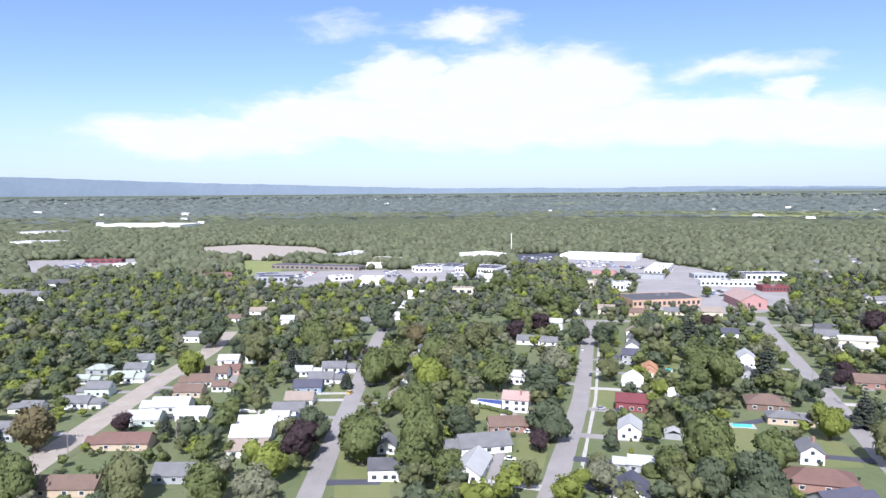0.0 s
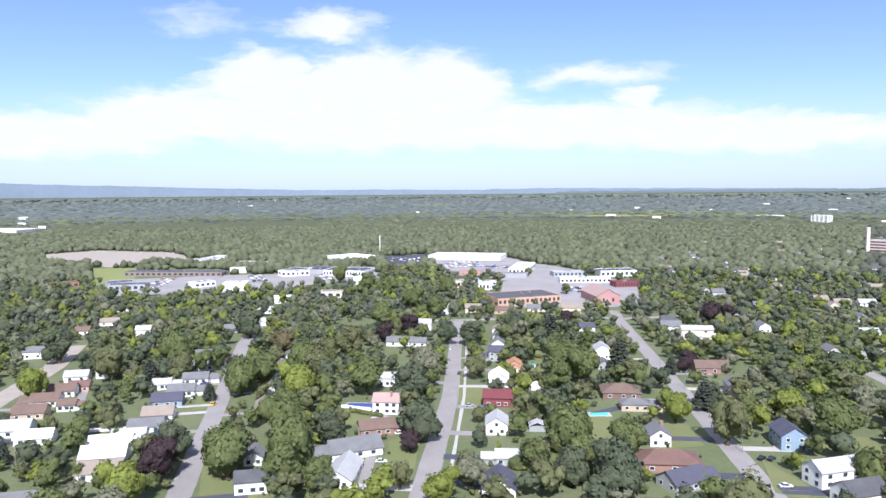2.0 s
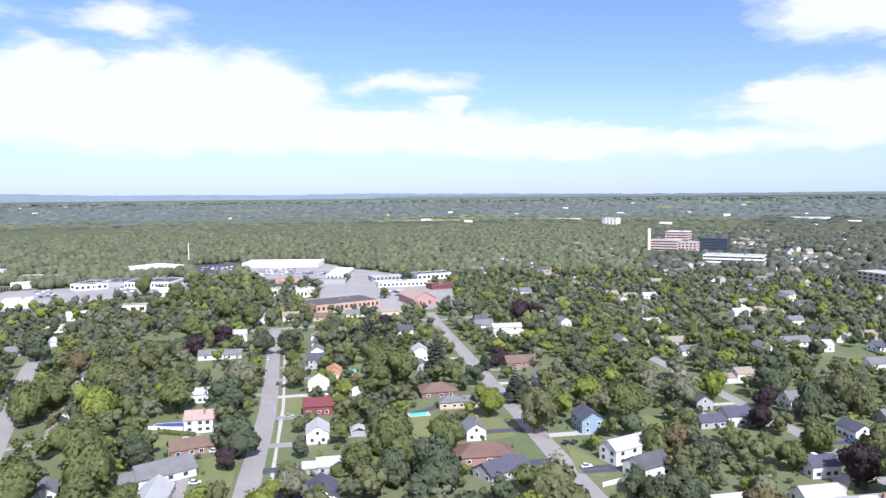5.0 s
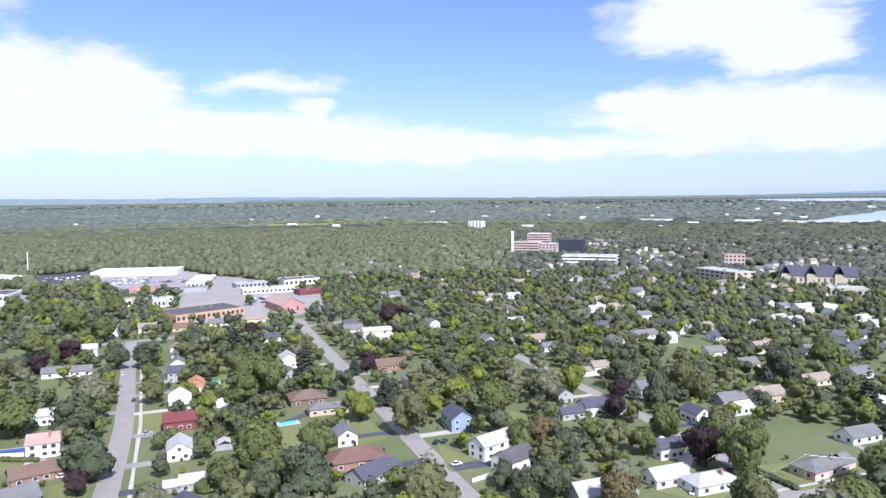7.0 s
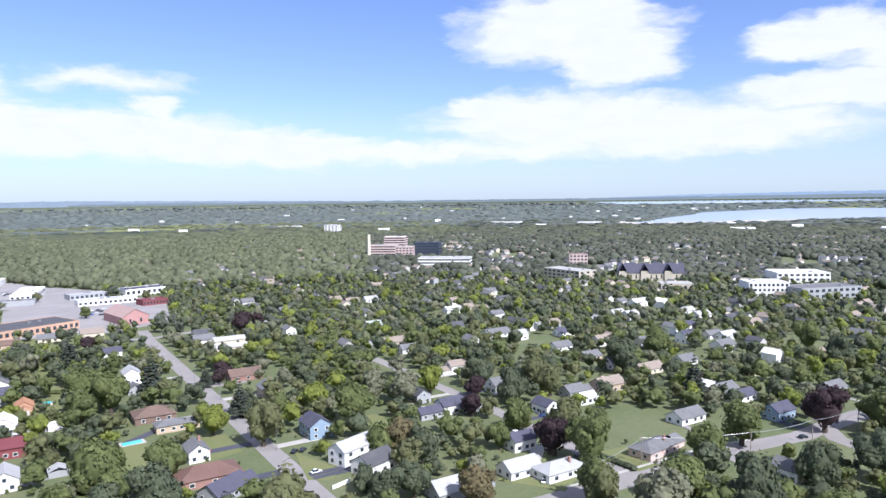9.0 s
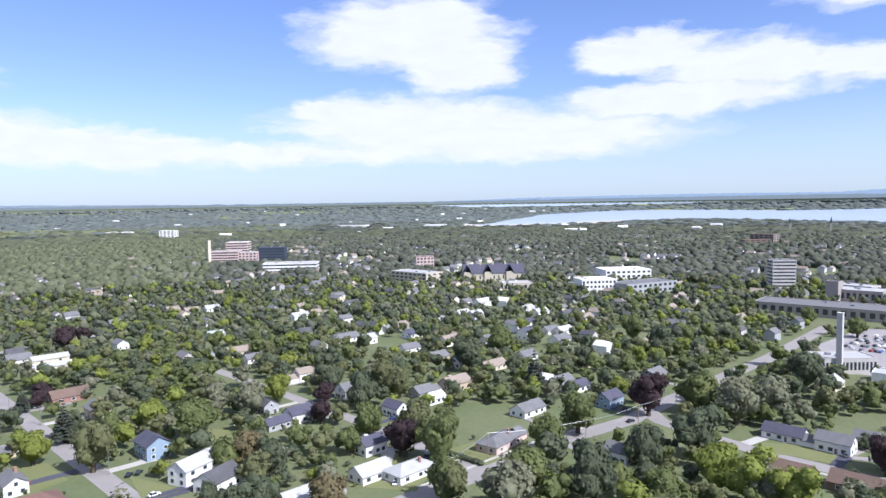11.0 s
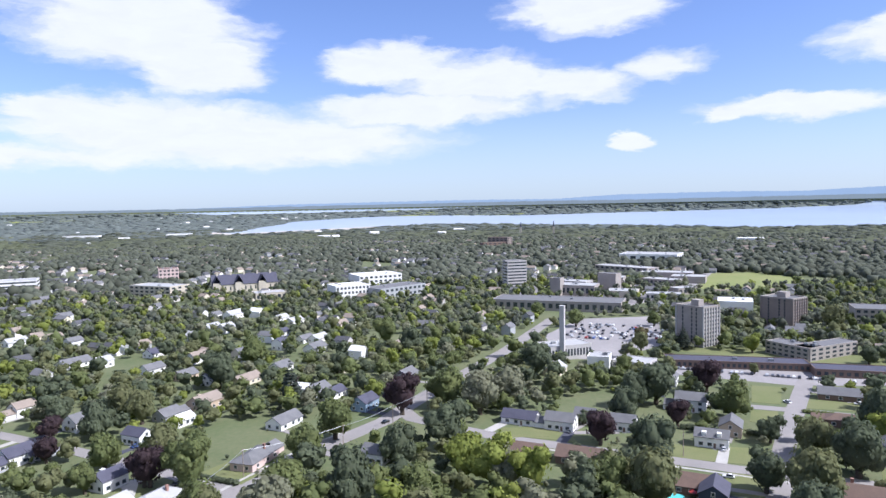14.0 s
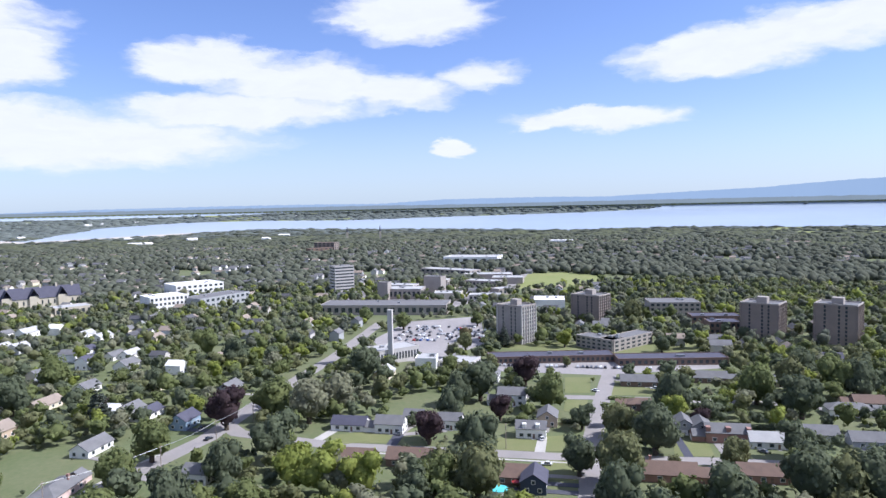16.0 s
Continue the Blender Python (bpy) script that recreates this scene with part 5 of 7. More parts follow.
house(274.6, -184.3, 16, 16.0, 9.0, 1, "grey", "grey", "gable")
house(304.3, -219.7, 16, 20.0, 10.0, 1, "white", "grey", "hip", wing=-1)
house(262.6, -202.0, 16, 20.0, 9.0, 1, "grey", "grey", "gable", wing=-1)
house(405.2, -279.2, 16, 12.0, 9.0, 1, "grey", "slate", "gable", detail=False)
house(394.0, -64.3, 106, 13.0, 8.0, 1.5, "white", "grey", "gable")
house(372.4, -184.6, 16, 18.0, 9.0, 1, "brown", "grey", "gable", wing=-1)
house(358.9, -215.0, 16, 18.0, 9.0, 1, "cream", "grey", "gable", wing=-1)
house(312.5, -31.9, 16, 11.0, 8.0, 1.5, "white", "grey", "gable")
house(313.7, -236.1, 16, 14.0, 9.0, 1, "tan", "brown", "gable", wing=1)
tower(507.8, -100.7, 137, 22.3, 17.8, 27.2, 10, "concrete", "grey concrete residence tower of ten storeys", 6, "pale")
tower(583.1, -180.2, 135, 25.9, 20.7, 23.2, 10, "umber", "brownish concrete residence tower with deep window bays", 6, "umber")
tower(485.1, -280.1, 135, 26.1, 20.9, 26.3, 10, "umber", "brown concrete residence tower above the trees", 6, "umber")
tower(460.5, -321.8, 135, 26.8, 21.5, 27.6, 10, "umber", "brown concrete residence tower beside a lawn", 6, "umber")
block("office_tower", 834.8, 46.9, 66, 24.0, 18.0, 33.0, "pale", "grey", "slim pale office tower with dark window bands", storeys=9, band=True)
block("campus_slab", 674.1, -4.4, -258, 122.6, 38.0, 9.0, "concrete", "grey", "long low campus hall with a flat grey roof", bays=18)
block("campus_hall", 778.6, -26.4, -256, 41.3, 30.0, 11.0, "concrete", "light", "pale flat-roofed concrete campus hall", bays=8)
block("campus_block", 837.8, -69.0, -256, 25.4, 25.0, 13.0, "concrete", "light", "boxy concrete campus teaching block", bays=3)
block("campus_wing", 751.2, -72.0, -257, 30.6, 25.0, 8.0, "stone", "light", "low pale flat-roofed campus wing")
block("sports_hall", 1223.8, -162.0, -251, 94.9, 60.0, 12.0, "white", "light", "long pale sports hall", bays=6)
block("campus_low", 894.7, -164.4, -255, 39.9, 30.0, 8.0, "concrete", "light", "low flat-roofed concrete campus building")
block("campus_low", 955.7, -148.0, -254, 66.2, 30.0, 7.0, "concrete", "light", "low flat-roofed concrete campus building")
block("campus_east", 670.4, -164.8, -257, 29.7, 30.0, 9.0, "white", "white", "low white-roofed building beside the towers")
block("mall", 440.0, -109.4, 95, 80.6, 16.0, 4.2, "brown", "slate", "long low dark building with a flat roof", bays=26)
block("mall", 420.8, -182.0, 97, 68.0, 16.0, 4.2, "brown", "slate", "long low dark building with a flat roof", bays=18)
block("dormitory", 472.3, -153.2, 145, 31.3, 14.0, 8.0, "concrete", "grey", "low grey concrete dormitory block", storeys=3, bays=7)
block("dormitory", 473.8, -172.4, 55, 45.6, 13.0, 8.0, "concrete", "grey", "low grey concrete dormitory wing", storeys=3, bays=7)
block("dormitory", 607.1, -262.7, -258, 43.6, 30.0, 12.0, "concrete", "grey", "flat-roofed grey campus residence", storeys=3, bays=9)
block("dormitory", 541.1, -269.8, -258, 38.0, 18.0, 9.0, "brown", "slate", "brown flat-roofed residence wing", storeys=2, bays=9)
block("dormitory", 512.5, -262.6, -259, 23.2, 18.0, 9.0, "brown", "slate", "brown flat-roofed residence wing", storeys=2, bays=6)
block("chapel", 459.0, -7.0, 61, 31.6, 18.0, 9.0, "pale", "light", "low chapel with dark vertical slats", bays=14)
block("chapel", 434.2, -28.8, -260, 13.1, 14.0, 7.0, "white", "light", "low white flat-roofed chapel annexe")
block("brick_shop", 189.5, 615.4, -8, 62.0, 40.0, 6.0, "orange", "dark", "orange brick shop with a dark flat roof", bays=14)
block("plaza_store", 234.8, 1034.8, 26, 110.2, 55.0, 6.0, "white", "white", "long white plaza supermarket with a flat roof")
block("plaza_store", 264.1, 849.0, 25, 23.7, 80.0, 7.0, "white", "white", "white flat-roofed plaza side wing", bays=5)
block("plaza_shop", 193.6, 835.7, 25, 28.0, 8.0, 4.0, "pink", "grey", "small pink-roofed kiosk in the car park")
block("plaza_shop", 234.4, 790.0, 25, 33.5, 15.0, 5.0, "grey", "grey", "low grey shop beside a car park")
block("sports_dome", 59.5, 1027.6, -33, 51.7, 60.0, 9.0, "white", "white", "large pale hall with a white roof")
block("long_shop", 46.5, 867.0, 25, 52.7, 40.0, 7.0, "white", "slate", "long white shop front with a dark roof", bays=14)
block("long_shop", -19.5, 891.6, 25, 27.2, 40.0, 6.0, "white", "slate", "low white shop with a dark roof", bays=6)
block("long_shop", 10.0, 907.4, 25, 27.3, 40.0, 5.0, "grey", "slate", "low grey shop beside a car park")
block("shop", 149.3, 724.5, 24, 19.1, 16.0, 7.0, "cream", "tan", "small cream shop with a tan roof", bays=4)
block("shop", 177.0, 697.3, 24, 11.1, 14.0, 7.0, "white", "light", "small white shop with a pale roof", bays=3)
block("red_shop", 325.8, 686.3, 3, 25.4, 18.0, 5.0, "red", "red", "low red-fronted diner with a red roof", bays=8)
block("strip_shop", 357.0, 775.3, 3, 46.1, 25.0, 7.0, "white", "slate", "white strip of shops under a dark roof", bays=8)
block("strip_shop", 298.2, 728.8, 12, 55.2, 18.0, 5.0, "white", "light", "low strip of white shops", bays=12)
block("strip_shop", 302.3, 790.1, 3, 38.7, 18.0, 5.0, "grey", "light", "low strip of pale shops", bays=8)
block("dealer_shop", -328.9, 996.5, 4, 41.3, 18.0, 5.0, "tan", "brown", "low flat shop with a brown fascia", bays=8)
block("dealer_shop", -165.7, 915.3, 16, 125.4, 22.0, 5.0, "umber", "slate", "long low brownish shops with a dark roof", bays=18)
block("dealer_shop", -191.5, 790.2, 3, 36.9, 20.0, 6.0, "grey", "slate", "low grey shop with a dark roof", bays=6)
block("dealer_shop", -149.5, 1072.0, -47, 57.9, 30.0, 6.0, "white", "light", "low white building with a pale roof", bays=6)
block("dealer_shop", -79.0, 764.6, 3, 24.8, 20.0, 7.0, "white", "white", "plain white hall beside the shops")
block("dealer_shop", -436.8, 957.4, 4, 32.1, 14.0, 5.0, "white", "light", "low white car dealer building", bays=5)
block("dealer_shop", -497.7, 1021.8, 4, 55.9, 12.0, 5.0, "red", "red", "long low red-roofed dealer building", bays=5)
block("warehouse", -869.8, 2061.3, 8, 258.7, 120.0, 12.0, "white", "white", "large white warehouse beyond the woods", units=False)
block("warehouse", -992.8, 1736.3, 7, 105.0, 60.0, 9.0, "white", "light", "pale warehouse among distant trees", units=False)
block("warehouse", -797.6, 1371.2, 6, 90.0, 40.0, 9.0, "white", "light", "low pale building among trees", bays=6, units=False)
block("hospital_wing", 863.6, 912.1, 57, 46.4, 30.0, 22.0, "rose", "light", "pinkish brick hospital wing with window bands", storeys=5, band=True)
block("hospital_wing", 920.6, 941.0, 57, 39.0, 30.0, 34.0, "rose", "white", "tall pinkish brick hospital block", storeys=8, band=True)
block("hospital_wing", 857.1, 853.2, 57, 29.8, 25.0, 22.0, "rose", "light", "brick hospital block with square windows", storeys=5, bays=5)
block("hospital_wing", 898.0, 837.6, 57, 44.1, 30.0, 28.0, "navy", "slate", "dark glazed hospital block", storeys=6, band=True)
block("hospital_wing", 794.2, 704.3, 56, 78.9, 35.0, 14.0, "white", "light", "white banded hospital wing", storeys=3, band=True)
block("far_block", 1455.2, 1780.7, 63, 47.6, 30.0, 26.0, "white", "white", "pale distant apartment block", storeys=7, bays=4, units=False)
block("far_block", 2304.5, 1714.3, 68, 125.5, 60.0, 12.0, "white", "light", "long white distant works", units=False)
block("far_block", 2431.1, 1396.7, 68, 87.1, 60.0, 10.0, "white", "white", "pale shed far off among trees", units=False)
block("far_block", 1632.6, 2257.9, 66, 78.9, 50.0, 9.0, "white", "white", "pale shed far off among trees", units=False)
block("tan_school", 756.9, 462.2, -255, 64.2, 30.0, 13.0, "stone", "light", "tan flat-roofed three-storey school", storeys=3, bays=8)
block("brick_hall", 895.1, 532.6, 56, 25.9, 25.0, 20.0, "rose", "rust", "red brick hall with square windows", storeys=4, bays=5)
block("white_school", 743.2, 225.9, 53, 38.6, 30.0, 15.0, "white", "white", "white modern school building", storeys=3, bays=9)
block("white_school", 862.2, 226.4, 54, 57.3, 40.0, 15.0, "white", "white", "white modern school wing", storeys=3, bays=9)
block("grey_school", 767.4, 178.8, 34, 70.2, 30.0, 11.0, "grey", "grey", "grey flat-roofed school wing", storeys=2, bays=10)
block("low_school", 733.6, 315.1, 54, 34.3, 25.0, 8.0, "stone", "light", "low tan building among trees", bays=6)
block("town_block", 1640.9, 128.5, -248, 52.0, 25.0, 22.0, "umber", "brown", "brick town block above the trees", storeys=5, bays=5, units=False)
block("town_hall", 1722.3, -450.7, -245, 53.7, 40.0, 10.0, "white", "white", "white hall far off among trees", units=False)

block("campus_low", 869.1, -129.1, 126, 44.0, 22.0, 7.0, "concrete", "light", "low flat-roofed concrete campus building", bays=8)
block("campus_low", 897.7, -161.7, 94, 36.2, 20.0, 6.0, "concrete", "slate", "low dark-roofed campus building", bays=6)
block("campus_low", 741.2, -111.7, 100, 34.1, 18.0, 6.0, "pale", "light", "low pale campus building beside trees", bays=8)
block("campus_low", 783.0, -138.0, 59, 25.4, 16.0, 7.0, "concrete", "light", "small boxy concrete campus building", bays=4)
block("campus_low", 1006.8, -99.5, 133, 90.2, 26.0, 10.0, "concrete", "light", "wide concrete campus building with a pale roof", storeys=2, bays=10)
block("campus_low", 807.0, -20.5, 115, 42.0, 20.0, 12.0, "pale", "light", "pale concrete campus hall behind the long slab", storeys=2, bays=5)
block("lift_tower", 768.8, -3.3, 115, 12.3, 10.0, 19.0, "concrete", "grey", "plain concrete service tower of the campus", units=False)
block("lift_tower", 809.2, -62.3, 121, 22.2, 14.0, 20.0, "concrete", "grey", "plain boxy concrete campus tower", units=False)
block("campus_low", 618.6, -263.7, 75, 31.6, 16.0, 9.0, "umber", "slate", "brownish flat-roofed residence beside the trees", storeys=2, bays=8)
block("town_block", 1601.8, 141.4, 59, 57.8, 20.0, 12.0, "brown", "brown", "brown brick town block above the trees", storeys=3, bays=5, units=False)
block("campus_low", 436.1, -50.0, 117, 21.9, 18.0, 4.0, "pale", "light", "low pale flat-roofed building beside a car park", bays=6)
block("dealer_shop", -334.7, 1012.4, -5, 39.3, 18.0, 5.0, "brown", "brown", "low flat shop with a brown fascia", bays=6)
block("dealer_shop", -269.8, 829.6, -23, 30.0, 18.0, 5.0, "brick", "rust", "low brick shop with a rusty roof", bays=5)
block("dealer_shop", -206.4, 813.4, -29, 26.1, 20.0, 6.0, "grey", "slate", "low grey shop with a dark roof", bays=5)
block("dealer_shop", -118.5, 798.2, -35, 24.2, 16.0, 5.0, "white", "light", "low white shop among trees", bays=4)
block("dealer_shop", -152.9, 1097.6, -68, 86.9, 16.0, 5.0, "white", "white", "low white shop with a pale roof", bays=4)
block("dealer_shop", -75.5, 1014.3, 31, 54.8, 16.0, 5.0, "cream", "light", "low cream shop at the edge of the woods", bays=4)
block("long_shop", -19.8, 875.8, -5, 33.9, 16.0, 6.0, "white", "slate", "white shop front with a dark roof", bays=6)
block("shop", 19.1, 680.2, 14, 22.0, 12.0, 6.0, "cream", "tan", "small cream building with a tan roof", bays=3)
block("shop", 151.5, 724.5, 19, 15.1, 10.0, 7.0, "cream", "tan", "small yellowish shop beside a pale lot", bays=3)
block("shop", 179.7, 701.0, -14, 15.4, 12.0, 8.0, "white", "light", "small white two-storey shop", storeys=2, bays=3)

def hall(name, x, y, az, L, W, high, rise, wall, roof, label):
    """A large gabled building, its ridge along az."""
    base = thing(name, face_az(x, y, az), label, "building")
    HOUSES.append((x, y, max(L, W) * 0.55))
    w, l = W / 2, L / 2
    body = [box(-w, w, -l, l, -0.4, high)]
    for s in (-1, 1):
        body.append(([(-w, s * l, high), (w, s * l, high), (0, s * l, high + rise), (0, s * l, high + rise)], [(0, 1, 2, 3) if s < 0 else (3, 2, 1, 0)]))
    part("wall", body, WALLS[wall], base)
    part("roof", gable(L, W, high, rise, 0.6, 0.3), ROOFS[roof], base)
    n = max(3, int(L / 6))
    windows(base, [(w, -l + L / n * (k + 0.5), high * 0.5) for k in range(n)], 1.6, high * 0.45, (1, 0, 0))
    windows(base, [(-w * 0.4, -l, high * 0.5), (w * 0.4, -l, high * 0.5)], 1.6, high * 0.45, (0, -1, 0))
    return base


def college(x, y, az):
    """The old stone college: a steep dark roof with cross gables and chimneys."""
    base = hall("old_college", x, y, az, 78, 20, 10, 11, "stone", "slate", "old tan stone college with a steep dark roof and chimneys")
    for k in range(5):
        yy = -32 + 16 * k
        part("chimney", [box(-1, 1, yy - 1, yy + 1, 16, 24.5)], WALLS["stone"], base)
    for k in (-34, -8, 20):
        v, f = soup(gable(26, 9, 12, 8))
        part("cross_wall", [box(-12, 12, k - 4.5, k + 4.5, 0, 12)], WALLS["stone"], base)
        part("cross_roof", [(np.array(v)[:, [1, 0, 2]] + np.array([0, k, 0]), f[:, ::-1])], ROOFS["slate"], base)
    return base


def shaft(name, x, y, wide, high, wall, label, az=16, taper=1.0):
    base = thing(name, face_az(x, y, az), label, "tower")
    w = wide / 2
    v, f = box(-w, w, -w, w, -0.4, high)
    v = [(a * (taper if c > 1 else 1), b * (taper if c > 1 else 1), c) for a, b, c in v]
    part("shaft", [(v, f)], WALLS[wall], base)
    part("cap", [box(-w * taper - 0.2, w * taper + 0.2, -w * taper - 0.2, w * taper + 0.2, high, high + 0.6)], WALLS[wall], base)
    HOUSES.append((x, y, wide))


def steeple(x, y, high, label):
    base = thing("steeple", pose(x, y, 0), label, "church steeple")
    part("belfry", [box(-3, 3, -3, 3, -0.4, high * 0.6)], WALLS["stone"], base)
    part("spire", [tube(0, 0, high * 0.6, high, 3.4, 0.15)], ROOFS["slate"], base)

hall("red_hall", 261.9, 601.4, 4, 44, 22, 7, 6, "pink", "pink", "red gabled hall with a faded pink roof")
hall("gabled_hall", 56.4, 777.0, 114, 18.5, 18.0, 4.0, 4.0, "white", "white", "low white hall with a gabled roof")
college(807.0, 378.7, 145)
shaft("bell_tower", 447.4, -6.4, 3.0, 35, "pale", "tall plain pale concrete bell tower", 106)
shaft("hospital_chimney", 828.8, 915.9, 5, 42, "cream", "tall pale hospital chimney")
steeple(2233.2, 109.5, 42, "distant church steeple above the town")
steeple(2179.0, 5.5, 46, "distant church steeple above the town")
shed(113.7, 334.3, 106, 9, 6, "white", "white")
shed(92.8, 276.1, 16, 6, 7, "grey", "light")
long_pool(22.3, 326.0, 106, 14, 5, POOLCOVER, "long rectangular pool under a dark blue cover")
long_pool(126.3, 289.3, 100, 8, 4, POOL, "small turquoise garden pool beside a deck")
round_pool(238.1, -41.9, 3.6)
round_pool(123.9, 379.4, 2.4)
parasol(241.5, -48.7)
car(71.8, 313.5, 90, "silver")
car(79.4, 371.9, 16, "black")
car(87.0, 432.8, 16, "white")
car(-47.2, 341.4, 20, "yellow")
car(24.3, 253.5, 100, "white")
car(22.5, 262.7, 100, "silver")
car(35.0, 282.8, 80, "white")
car(163.9, 226.9, 60, "black")
car(167.1, 225.6, 60, "black")
car(156.3, 203.1, 100, "white")
car(203.7, 133.7, 60, "white")
car(234.1, 131.1, 110, "black")
car(231.4, 136.2, 110, "grey")
car(328.9, 83.7, 106, "black")
car(362.2, -115.5, 60, "white")
car(361.6, -148.2, 16, "white")
car(260.6, -64.5, 16, "white")
car(311.1, 76.6, 120, "black")
car(294.2, 19.2, 20, "silver")
car(261.8, -153.7, 60, "grey")
car(-173.8, 331.8, 0, "grey")
car(-58.9, 355.4, 0, "silver")
street_lamp(161.3, 234.9, 60)
street_lamp(184.7, 318.2, 60)
street_lamp(195.5, 363.7, 60)
street_lamp(65.2, 308.6, 290)
street_lamp(185.1, 318.2, 290)
street_lamp(-188.8, 370.0, 90)
utility_pole(241.6, 114.8, 20)
utility_pole(273.8, 85.5, 20)
utility_pole(304.6, 71.5, 20)
utility_pole(335.5, 61.3, 20)
utility_pole(-143.4, 258.3, 0)
utility_pole(-106.3, 269.5, 0)
utility_pole(-101.7, 405.2, 0)
utility_pole(84.5, 583.8, 16)
utility_pole(281.0, -52.1, 16)
cable((203.0, 115.6, 10.2), (241.6, 114.8, 10.2), 0.9, 0.09)
cable((241.6, 114.8, 10.2), (273.8, 85.5, 10.2), 0.9, 0.09)
cable((273.8, 85.5, 10.2), (304.6, 71.5, 10.2), 0.9, 0.09)
cable((304.6, 71.5, 10.2), (335.5, 61.3, 10.2), 0.9, 0.09)
cable((335.5, 61.3, 10.2), (385.5, 57.1, 10.2), 0.9, 0.09)
shaft("floodlight_mast", 106.8, 1093.5, 1.0, 34, "white", "tall white floodlight mast")
hedge(80.4, 249.7, 107.8, 235.7, 5.0, 4.5, LEAF)
hedge(85.6, 236.5, 99.6, 229.7, 6.0, 5.0, LEAF)
hedge(238.8, 133.8, 233.8, 114.3, 2.0, 1.8, LEAF_DARK)
hedge(292.9, -157.6, 287.6, -175.0, 2.5, 2.0, LEAF_DARK)
hedge(17.0, 316.7, 29.1, 306.3, 2.0, 1.8, LEAF)
hedge(103.5, 359.8, 120.6, 351.5, 2.5, 2.2, LEAF)
hedge(131.4, 436.2, 143.9, 426.0, 2.5, 2.2, LEAF)
hedge(71.9, 237.2, 90.8, 228.4, 5.0, 4.0, LEAF)
hedge(121.4, 411.4, 135.4, 396.6, 2.2, 2.0, LEAF)
hedge(345.9, -118.5, 342.0, -129.2, 2.0, 1.6, LEAF)
hedge(316.4, -58.3, 312.8, -70.2, 3.0, 2.4, LEAF_DARK)
hedge(310.6, -85.0, 307.1, -93.0, 2.5, 2.2, LEAF_DARK)
hedge(-194.7, 350.6, -180.9, 350.3, 2.0, 2.0, LEAF)
hedge(-117.2, 324.4, -100.9, 318.1, 2.0, 2.0, LEAF)
fence(225.6, 236.1, 240.0, 225.8, 1.7, "white")
fence(12.6, 324.1, 25.9, 315.8, 1.7, "white")
fence(150.4, 186.3, 158.4, 186.4, 1.7, "white")
fence(-99.1, 312.5, -73.7, 311.9, 1.7, "white")
fence(244.6, 154.2, 250.8, 170.0, 1.7, "white")
tree(221.7, 66.7, 9.3, "dark")
tree(258.3, 58.7, 7.5, "dark")
tree(279.2, 42.8, 10.1, "dark")
tree(245.9, 30.6, 7.7, "yellow")
tree(241.5, 20.6, 8.4, "yellow")
tree(237.9, 6.8, 7.9, "yellow")
tree(227.3, 44.7, 6.1, "green")
tree(199.6, 110.3, 7.2, "green")
tree(218.6, 88.3, 7.4, "green")
tree(197.1, 86.4, 8.0, "willow")
tree(228.0, 144.8, 6.9, "plum")
tree(324.3, 71.5, 8.9, "plum")
tree(257.5, 95.6, 7.0, "green")
tree(286.2, 93.0, 8.2, "green")
tree(317.1, -14.5, 13.9, "dark")
tree(328.1, 34.0, 16.1, "willow")
tree(343.0, 21.4, 13.3, "willow")
tree(338.5, 52.5, 11.5, "green")
tree(401.7, 9.4, 11.3, "dark")
tree(414.6, -0.6, 9.6, "yellow")
tree(323.0, -33.1, 10.9, "dark")
tree(353.9, -51.7, 9.6, "dark")
tree(267.7, -38.5, 7.9, "dark")
tree(265.1, -10.0, 7.3, "dark")
tree(239.2, -20.9, 8.3, "olive")
tree(290.9, -20.6, 6.4, "plum")
tree(230.7, -33.4, 9.3, "olive")
tree(235.1, -19.1, 7.0, "green")
tree(232.5, -12.1, 6.5, "dark")
tree(319.6, -16.4, 12.9, "dark")
tree(330.6, -82.0, 8.6, "green")
tree(377.3, -80.4, 7.7, "plum")
tree(347.6, -39.2, 7.6, "dark")
tree(266.3, -38.3, 9.2, "dark")
tree(275.1, -9.5, 6.1, "dark")
tree(300.6, -90.3, 5.3, "dark")
tree(237.4, -85.4, 8.7, "olive")
tree(247.7, -73.9, 6.7, "dark")
tree(281.6, -99.5, 7.6, "olive")
tree(265.7, -110.4, 9.3, "dark")
tree(315.5, -138.7, 9.8, "dark")
tree(280.0, -147.2, 11.2, "dark")
tree(295.5, -143.3, 6.6, "plum")
tree(325.4, -186.4, 14.4, "green")
tree(343.9, -215.4, 13.5, "olive")
tree(245.6, -133.0, 5.7, "olive")
tree(207.6, -111.3, 8.6, "dark")
tree(212.0, -141.6, 9.7, "dark")
tree(208.7, -152.1, 10.2, "olive")
tree(208.6, -161.8, 9.1, "dark")
tree(247.6, -110.8, 6.0, "olive")
tree(253.9, -162.8, 6.6, "dark")
tree(326.0, -241.7, 16.2, "dark")
tree(212.3, -76.8, 8.3, "dark")
tree(300.3, -194.2, 9.0, "dark")
tree(303.4, -134.9, 6.1, "yellow")
tree(294.9, -220.7, 9.2, "dark")
tree(318.7, -56.1, 5.4, "plum")
tree(296.0, -20.0, 6.0, "plum")
tree(240.3, 14.4, 7.1, "willow")
tree(332.2, -232.5, 10.1, "green")
tree(-134.9, 284.8, 4.3, "plum")
tree(-53.9, 250.9, 7.0, "plum")
tree(-51.4, 271.9, 6.2, "dark")
tree(-135.4, 366.0, 7.7, "yellow")
tree(-61.1, 232.1, 7.0, "yellow")
tree(-58.8, 209.0, 7.3, "willow")
